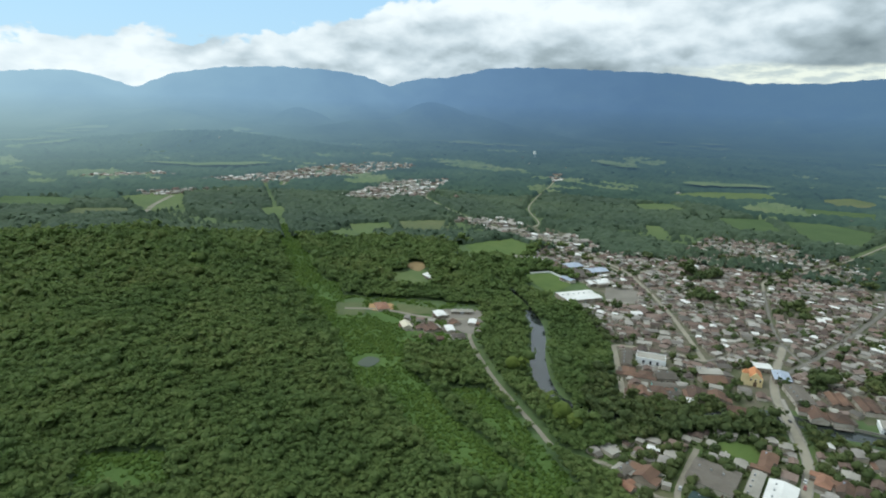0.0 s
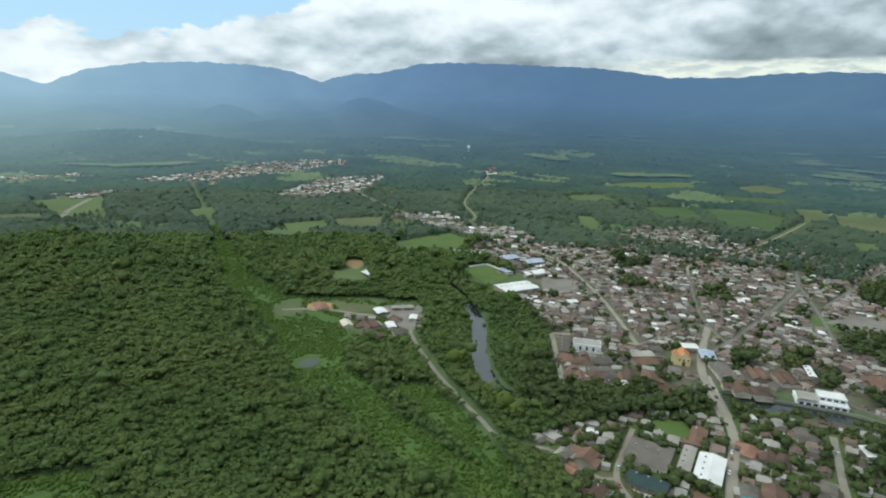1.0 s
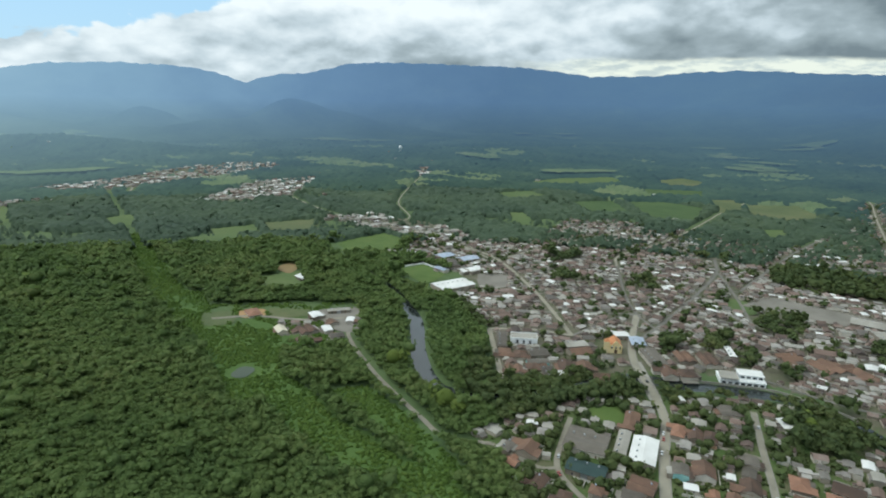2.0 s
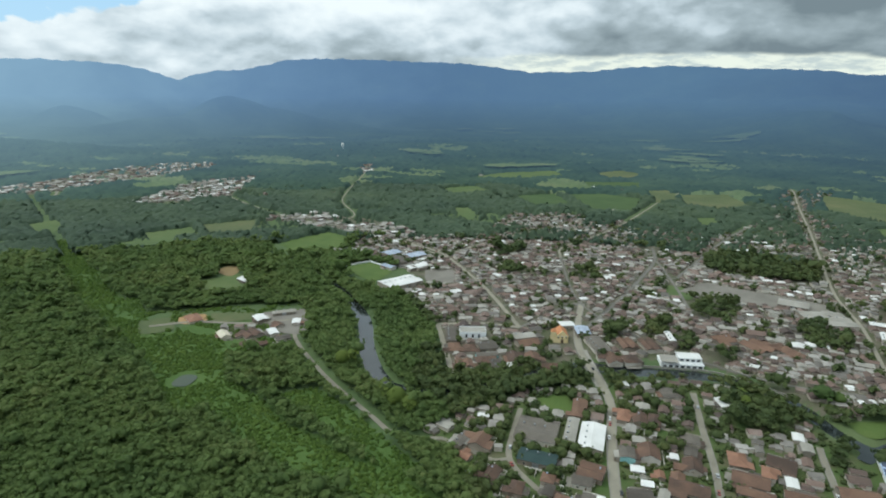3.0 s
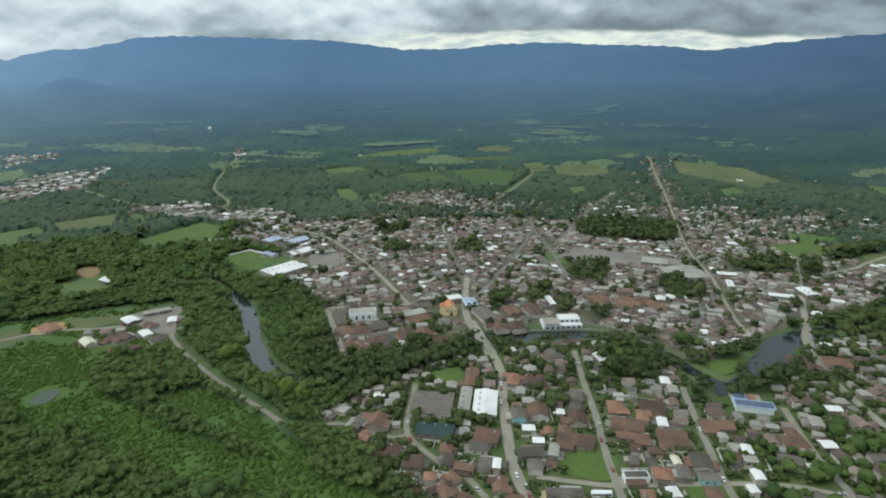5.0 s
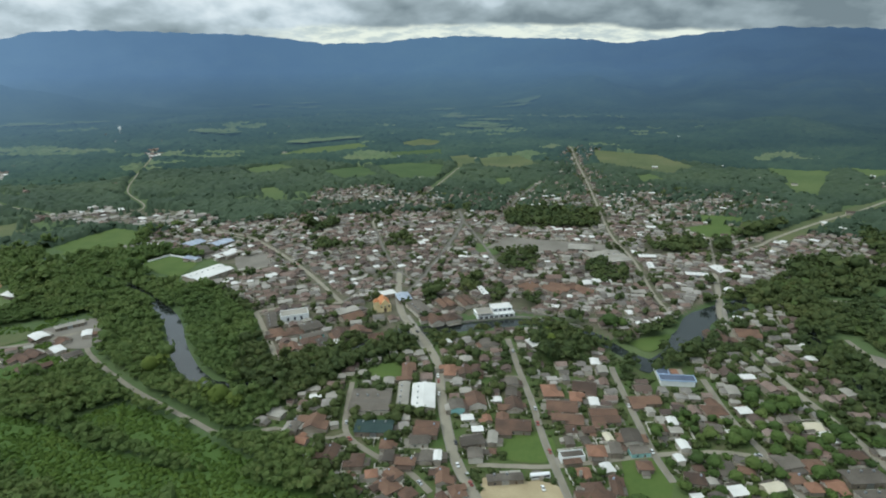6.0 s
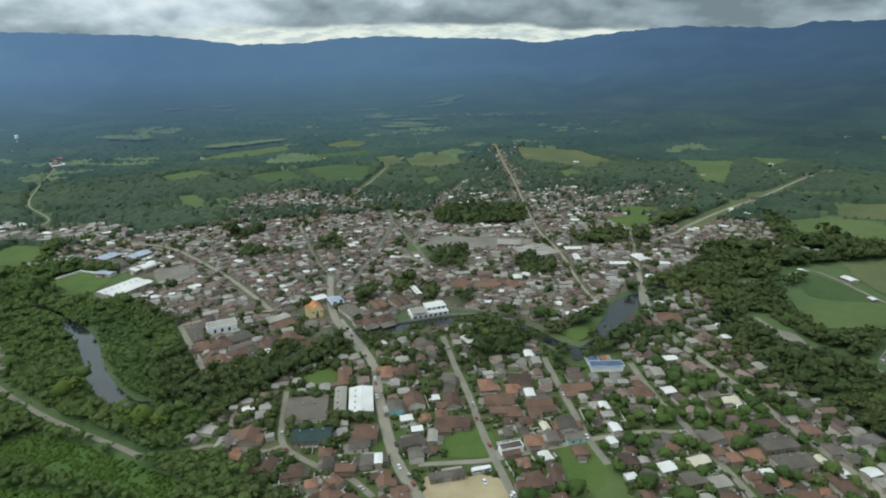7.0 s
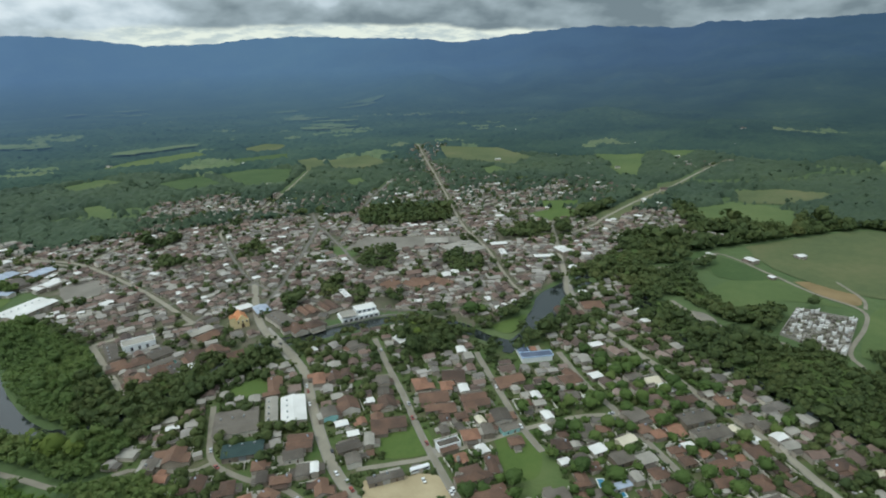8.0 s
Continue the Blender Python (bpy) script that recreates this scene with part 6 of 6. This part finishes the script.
def crown(g, core, leaves, size, squash=0.75):
    """A crown of unit radius standing on z = 0: a lumpy core and loose sprays of leaves round it. Returns verts, triangles."""
    lumps = g.normal(size=(7, 3)) * (.45, .45, .22) + (0, 0, .12)
    v, t = core
    far = np.clip(((v[:, None] - lumps[None] * 1.6) ** 2).sum(-1), 0, None).min(1)
    v = v * (0.98 - .26 * np.sqrt(far)[:, None] * .8 + g.normal(size=(len(v), 1)) * .07)
    v = v * (1, 1, squash)
    V, T = [v], [t]
    if leaves:
        d = g.normal(size=(leaves, 3))
        d[:, 2] = np.abs(d[:, 2]) * .9 - .12
        d /= np.linalg.norm(d, axis=1)[:, None]
        base = lumps[g.integers(0, 7, leaves)] * .9
        p = base + d * g.uniform(.42, .62, (leaves, 1))
        p[:, 2] *= squash * 1.1
        n = d + (0, 0, .5) + g.normal(size=d.shape) * .30
        n /= np.linalg.norm(n, axis=1)[:, None]
        a = np.cross(n, g.normal(size=d.shape))
        a /= np.linalg.norm(a, axis=1)[:, None]
        b = np.cross(n, a)
        s = g.uniform(.6, 1.25, (leaves, 1)) * size
        quad = np.stack([p - a * s, p - b * s * .8, p + a * s * 1.1, p + b * s * .9], 1)
        quad += n[:, None] * g.normal(size=(leaves, 4, 1)) * size * .35
        k = len(v) + np.arange(leaves)[:, None] * 4
        V.append(quad.reshape(-1, 3))
        T += [k + np.array([[0, 1, 2]]), k + np.array([[0, 2, 3]])]
    V, T = np.concatenate(V), np.concatenate(T)
    V[:, 2] += squash * .9
    return V, T


def scatter(name, words, category, spots, radius, height, protos, mat, g):
    """Many crowns as one mesh."""
    zs = land(spots[:, 0], spots[:, 1])
    V, T, base = [], [], 0
    pick = g.integers(0, len(protos), len(spots))
    for k, (pv, pt) in enumerate(protos):
        at = np.where(pick == k)[0]
        if not len(at):
            continue
        ang = g.uniform(0, 6.2832, len(at))
        c, s, r, h = np.cos(ang)[:, None], np.sin(ang)[:, None], radius[at][:, None], height[at][:, None]
        x = (pv[None, :, 0] * c - pv[None, :, 1] * s) * r + spots[at, 0:1]
        y = (pv[None, :, 0] * s + pv[None, :, 1] * c) * r + spots[at, 1:2]
        z = pv[None, :, 2] * r + h + zs[at][:, None]
        V.append(np.stack([x, y, z], -1).reshape(-1, 3))
        T.append((pt[None] + (np.arange(len(at)) * len(pv))[:, None, None]).reshape(-1, 3) + base)
        base += len(at) * len(pv)
    ob = new(name, tri_mesh(name, np.concatenate(V), np.concatenate(T), [mat], None, True))
    return tagged(ob, words, category, kind="stuff")


def grid(lo, hi, step, g):
    x, y = np.meshgrid(np.arange(lo[0], hi[0], step), np.arange(lo[1], hi[1], step))
    x = x + g.uniform(-.45, .45, x.shape) * step
    y = y + g.uniform(-.45, .45, y.shape) * step
    return x.ravel(), y.ravel()


def open_ground(x, y, margin=2.5):
    """Where trees may stand: off the roads, the water, the fields, the landmarks and the houses."""
    ok = np.ones(len(x), bool)
    for name, line in LINES.items():
        ok &= ~near_line(x, y, line, WIDE[name] + (9 if name.startswith("track_farm") else 10 if name == "track_river_east" else 3.4 if name.startswith("track") else margin))
    ok &= ~inside(x, y, HAMLET)
    lush = np.where((y > 575) | ((x > 100) & (x < 215) & (y < 402)), -2.5, 3.0)      # where the trees close over the river
    lush = np.where((x > 262) & (x < 345) & (y > 328), 8.0, lush)      # and where the quay leaves it open
    ok &= away(x, y, RIVER_LINE) > river_half(x) + lush
    ok &= ~inside(x, y, OPEN) & (~inside(x, y, FARM) | (wave(x, y, 30, 2.0) > .68))
    ok &= (away(x, y, TRIB_LINE) > arm_half(x) + np.where(x < 396, 1.0, 5.0)) & (away(x, y, BROOK_LINE) > BROOK[0] - 2.5)
    for name, mat, poly in FIELDS:
        ok &= ~inside(x, y, poly) & ~inside(x * 1.02, y * 1.02, poly)
    ok &= ~inside(x, y, [(288, 372), (330, 350), (364, 330), (374, 372), (345, 398), (292, 402)])      # the white terraces by the river
    ok &= ~inside(x, y, [(566, 60), (567, 4), (472, 6), (490, 64)])
    return ok


def in_any(x, y, polys):
    hit = np.zeros(len(x), bool)
    for p in polys:
        hit |= inside(x, y, p)
    return hit


def sector(x, y):
    a = np.degrees(np.arctan2(x, y))
    return (a > -50) & (a < 104)


def free_cell(x, y, spare=0):
    j, i = cells(x, y)
    ok = (j >= 0) & (j < NY) & (i >= 0) & (i < NX)
    out = np.ones(len(x), bool)
    out[ok] = ~BUSY[j[ok], i[ok]]
    return out


def build_woods():
    g = np.random.default_rng(21)
    near = [crown(g, ICO1, 38, .30, .72) for _ in range(7)]
    middle = [crown(g, ICO1, 20, .38, .66) for _ in range(6)]
    away_ = [crown(g, ICO1, 14, .5) for _ in range(5)]
    bushes = [crown(g, ICO1, 5, .5, .7) for _ in range(5)]

    strip = lambda x, y: near_line(x, y, STRIP_LINE, 40) & (away(x, y, STRIP_LINE) < STRIP[0] + 5 * wave(x, y, 25, 1.0))
    # forest and riverside woods
    x, y = grid((-720, -130), (900, 900), 3.9, g)
    r = np.hypot(x, y)
    ok = sector(x, y) & (r > 215) & (r < 900)
    x, y, r = x[ok], y[ok], r[ok]
    ok = open_ground(x, y) & (~in_any(x, y, TOWN) | in_any(x, y, GROVES)) & ~strip(x, y) & ~in_any(x, y, SCRUB)
    x, y, r = x[ok], y[ok], r[ok]
    size = np.clip(g.normal(1.0, .26, len(x)), .5, 1.7) * (1 + .18 * wave(x, y, 40, 5.0))
    tall = g.random(len(x)) < .05
    size = np.where(tall, size * 1.55, size)
    swell = 1.3 * wave(x, y, 13, 4.0) + 1.2 * wave(x, y, 34, 2.6) + 1.2 * tall
    for name, lo, hi, protos, skip, grow in (("forest_trees", 0, 470, near, 1.0, 1.0), ("hillside_forest", 470, 660, middle, .92, 1.05), ("distant_forest", 660, 901, away_, .52, 1.35)):
        k = (r >= lo) & (r < hi) & (g.random(len(r)) < skip)
        # trees on the east side take the leaves with cloud shade in their colour
        dimmed = k & (x - .18 * y > 60 + 25 * wave(x, y, 60, 1.9))
        big = g.random(len(r)) < .62      # the riverside trees are broader and fewer
        k &= ~dimmed
        dimmed &= big
        t = size[dimmed]
        scatter("riverside_" + name, "dark green broadleaf trees along the rivers with painted cloud shade", "forest", np.stack([x[dimmed], y[dimmed]], 1), t * 3.3 * grow, np.clip(g.normal(2.4, 1.0, dimmed.sum()) + swell[dimmed], 0, 7) + 2.0 * (t - 1), protos, M_LEAFDARK, g)
        q = size[k]
        scatter(name, {"forest_trees": "dense dark green tropical forest canopy", "hillside_forest": "dark green forest covering a low hill", "distant_forest": "woods and tree belts round the meadows"}[name], "forest",
                np.stack([x[k], y[k]], 1), q * 2.55 * grow, np.clip(g.normal(3.0, .5, k.sum()) + swell[k], 0, 7) + 1.2 * (q - 1), protos, M_LEAF, g)
    # the leafy understorey that closes the gaps between the crowns
    gx, gy = np.meshgrid(np.arange(-720, 900, 6.0), np.arange(-130, 900, 6.0))
    x, y = gx.ravel() + g.uniform(-1.5, 1.5, gx.size), gy.ravel() + g.uniform(-1.5, 1.5, gx.size)
    r = np.hypot(x, y)
    ok = sector(x, y) & (r > 205) & (r < 905) & open_ground(x, y, 6) & ~in_any(x, y, TOWN) & ~strip(x, y) & ~in_any(x, y, SCRUB)
    z = land(x, y) + 3.4 + g.normal(0, .5, len(x)) + 1.3 * wave(x, y, 13, 4.0) + 1.2 * wave(x, y, 34, 2.6)
    n = gx.shape[1]
    i = (np.arange(gx.shape[0] - 1)[:, None] * n + np.arange(n - 1)[None]).ravel()
    i = i[ok[i] & ok[i + 1] & ok[i + n] & ok[i + n + 1]]
    tris = np.concatenate([np.stack([i, i + 1, i + n + 1], 1), np.stack([i, i + n + 1, i + n], 1)])
    keep, tris = np.unique(tris, return_inverse=True)
    tagged(new("understorey", tri_mesh("understorey", np.stack([x, y, z], -1)[keep], tris.reshape(-1, 3), [M_UNDER], None, True)), "leafy undergrowth between the forest trees", "undergrowth", kind="stuff")
    # scrub of the cleared strip
    x, y = grid((-420, 240), (130, 980), 2.9, g)
    yard = inside(x, y, HAMLET) & free_cell(x, y) & (wave(x, y, 11, 0.9) > -.35)
    ok = ((strip(x, y) | in_any(x, y, SCRUB)) & open_ground(x, y, 1) | yard) & (np.hypot(x, y) > 215) & (np.hypot((x + 61) / 11, (y - 456) / 13) > 1.15)
    ok &= wave(x, y, 14, 2.0) + g.normal(0, .4, len(x)) > -.55
    x, y = x[ok], y[ok]
    q = np.clip(g.normal(1, .32, len(x)), .45, 2.0)
    scatter("scrub", "bright green low scrub in a cleared strip", "scrub", np.stack([x, y], 1), q * 1.75, -1.1 * q, bushes, M_SHRUB, g)
    # trees between the houses of the far bank
    x, y = grid((120, 240), (1300, 1060), 8.2, g)
    ok = in_any(x, y, [TOWN[0]] + TOWN[2:]) & free_cell(x, y)
    x, y = x[ok], y[ok]
    ok = open_ground(x, y, 2) & ((wave(x, y, 32, 3.3) > .38) | (g.random(len(x)) < np.where(inside(x, y, TOWN[0]), .46, .58)))
    x, y = x[ok], y[ok]
    s = np.clip(g.normal(.9, .3, len(x)), .4, 1.7)
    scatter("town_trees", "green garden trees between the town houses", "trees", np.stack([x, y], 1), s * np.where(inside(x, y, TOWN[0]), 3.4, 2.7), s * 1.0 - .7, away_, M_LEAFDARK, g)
    # the wide valley: one rough canopy, open over meadows, roads and villages
    az = np.radians(np.arange(-50, 104, .24))
    r = 880 * np.exp(np.linspace(0, math.log(3000 / 880), 225))
    rr, aa = np.meshgrid(r, az, indexing="ij")
    rr, aa = rr * (1 + g.uniform(-.0022, .0022, rr.shape)), aa + g.uniform(-.0017, .0017, aa.shape)
    x, y = (rr * np.sin(aa)).ravel(), (rr * np.cos(aa)).ravel()
    wood = np.ones(len(x))
    for f, mat, poly in FIELDS:
        wood[inside(x, y, poly)] = 0
    for n, line in LINES.items():
        if np.hypot(*line[len(line) // 2]) > 600 or n in ("road_main_north", "road_highway", "road_north", "road_village"):
            wood[near_line(x, y, line, WIDE[n] + (6 if n == "road_village_north" else 9))] = 0
    wood[in_any(x, y, TOWN) & (g.random(len(x)) < .45)] = 0
    wood[in_any(x, y, VILLAGE) & (g.random(len(x)) < .88)] = 0
    lots = wave(x, y, 130, 2.7) + .6 * wave(x, y, 50, 1.2) + .25 * wave(x, y, 21, 0.6)
    wood[(lots > .52) & (rr.ravel() < 1400) & (g.random(len(x)) < .85)] = 0
    strip_far = near_line(x, y, STRIP_LINE, 7.0)
    wood[strip_far] = 0
    bumps = g.normal(0, 1, len(x)) * (1.1 + .0008 * rr.ravel()) + 1.8 * wave(x, y, 60, 3.0)
    h = np.where(wood > 0, 6.5 + bumps, -3.0 + .3 * bumps)
    z = land(x, y) + h
    m, n = len(r), len(az)
    i = (np.arange(m - 1)[:, None] * n + np.arange(n - 1)[None]).ravel()
    tris = np.concatenate([np.stack([i, i + n + 1, i + 1], 1), np.stack([i, i + n, i + n + 1], 1)])
    i2 = rr.ravel()[tris[:, 0]] + 120 * wave(x[tris[:, 0]], y[tris[:, 0]], 90, 1.0)
    up = np.stack([wood[tris[:, k]] for k in range(3)], 1).any(1)
    glade = wave(x, y, 150, 5.7) + .55 * wave(x, y, 62, 0.2) + .4 * wave(x, y, 27, 3.6)
    east = np.clip((aa.ravel() - .75) / .5, 0, 1)
    open_far = (glade > .62 + .5 * east + np.clip((rr.ravel() - 1900) / 2200, 0, .5))[tris[:, 0]]
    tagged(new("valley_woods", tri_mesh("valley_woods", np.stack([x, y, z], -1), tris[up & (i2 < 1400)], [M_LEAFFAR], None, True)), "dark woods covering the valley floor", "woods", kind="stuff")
    # from about 1400 m on, woods and glades carry the emissive haze
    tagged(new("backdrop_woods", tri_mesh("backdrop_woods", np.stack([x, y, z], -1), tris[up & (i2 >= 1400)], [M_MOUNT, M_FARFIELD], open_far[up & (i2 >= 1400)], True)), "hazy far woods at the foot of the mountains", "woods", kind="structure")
    # single crowns that stand above it
    k = np.where((wood > 0) & (rr.ravel() < 1400) & (g.random(len(x)) < np.clip(900 / rr.ravel(), 0, 1) ** 2 * .06))[0]
    s = np.clip(g.normal(1, .25, len(k)), .5, 1.7)
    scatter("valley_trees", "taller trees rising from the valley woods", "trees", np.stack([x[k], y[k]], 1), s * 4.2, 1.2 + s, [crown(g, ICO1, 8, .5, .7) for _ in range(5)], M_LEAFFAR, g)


def build_bushes():
    """Hedges, banana clumps and bushes that fill the plots between the near houses."""
    g = np.random.default_rng(57)
    x, y = grid((95, -60), (560, 362), 3.3, g)
    ok = inside(x, y, TOWN[1]) & free_cell(x, y) & (np.hypot(x, y) > 215)
    x, y = x[ok], y[ok]
    ok = open_ground(x, y, 1.5) & (wave(x, y, 18, 1.3) + .5 * wave(x, y, 7, 0.4) + g.normal(0, .35, len(x)) > -.30)
    x, y = x[ok], y[ok]
    q = np.clip(g.normal(1.15, .4, len(x)), .5, 2.3)
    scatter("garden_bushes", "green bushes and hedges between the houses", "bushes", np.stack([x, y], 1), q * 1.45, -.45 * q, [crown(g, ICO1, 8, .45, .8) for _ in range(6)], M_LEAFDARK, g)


def tree_kind(g, mat, words, radius, trunk):
    """One garden tree: tapered trunk with limbs, and a crown of leaf sprays."""
    ob = new("tree")
    wood = Solid().tube(0, 0, -.2, trunk, .28, .17, 7)
    for k in range(4):
        a = k * 1.57 + g.uniform(0, 1)
        dx, dy = math.cos(a), math.sin(a)
        b = np.array((dx * .1, dy * .1, trunk * .75))
        e = np.array((dx * radius * .55, dy * radius * .55, trunk + radius * .55))
        u = np.array((-dy, dx, 0)) * .09
        w = np.array((0, 0, .09))
        wood.add([b + u, b - u, b + w, e + u * .4, e - u * .4, e + w * .4], [(0, 2, 5, 3), (2, 1, 4, 5), (1, 0, 3, 4), (3, 5, 4)])
    part("trunk", wood, M_BARK, ob)
    v, t = crown(g, ICO2, 90, .26, .85)
    v = v * radius
    v[:, 2] += trunk - radius * .25
    c = new("crown", tri_mesh("crown", v, t, [mat], None, True))
    c.parent = ob
    tagged(ob, words, "tree", "garden trees")
    return ob


def build_garden_trees():
    g = np.random.default_rng(33)
    protos = [tree_kind(g, M_LEAF2, "round leafy green garden tree among houses", 4.2, 2.4), tree_kind(g, M_LEAF2, "tall dark green tree among houses", 5.2, 3.6), tree_kind(g, M_LEAF2, "small leafy tree in a back garden", 2.8, 1.7),
              tree_kind(g, M_LIME, "broad lime green tree by the river", 6.5, 3.0)]
    spots = [(88, 372, 3, 1.3), (62, 446, 3, 1.2), (95, 362, 3, 1.0), (390, 284, 1, 1.5), (398, 276, 0, 1.3), (330, 296, 3, .9)]
    x, y = grid((95, -60), (560, 362), 5.6, g)
    ok = inside(x, y, TOWN[1]) & free_cell(x, y) & (np.hypot(x, y) > 215)
    x, y = x[ok], y[ok]
    ok = open_ground(x, y, 2.2) & ((wave(x, y, 32, 3.3) > .12) | (g.random(len(x)) < .6))
    for a, b in zip(x[ok], y[ok]):
        spots.append((a, b, int(g.integers(0, 3)), g.uniform(.45, 1.05)))
    first = [True] * 4
    extra = np.array([q for q in spots if q[1] > 262 and q[0] < 300 or q[0] > 385 or q[1] < 30][6:])
    if len(extra):
        small = [crown(g, ICO2, 70, .26, .85) for _ in range(4)]
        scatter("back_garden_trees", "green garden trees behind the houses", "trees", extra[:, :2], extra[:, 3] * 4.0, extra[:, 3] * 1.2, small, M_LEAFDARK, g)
    done = {tuple(q[:2]) for q in extra}
    spots = spots[:6] + [q for q in spots[6:] if (q[0], q[1]) not in done]
    for n, (a, b, k, s) in enumerate(spots[:296]):
        m = pose(a, b, land_at(a, b) - .1, 0, 0, g.uniform(0, 360)) @ Matrix.Diagonal((s, s, s * g.uniform(.85, 1.15), 1))
        if first[k]:
            protos[k].matrix_basis, first[k] = m, False
        else:
            keep = protos[k].scale.copy()
            protos[k].scale = (1, 1, 1)
            copy_thing(protos[k], m)
            protos[k].scale = keep


build_woods()
build_garden_trees()
build_bushes()
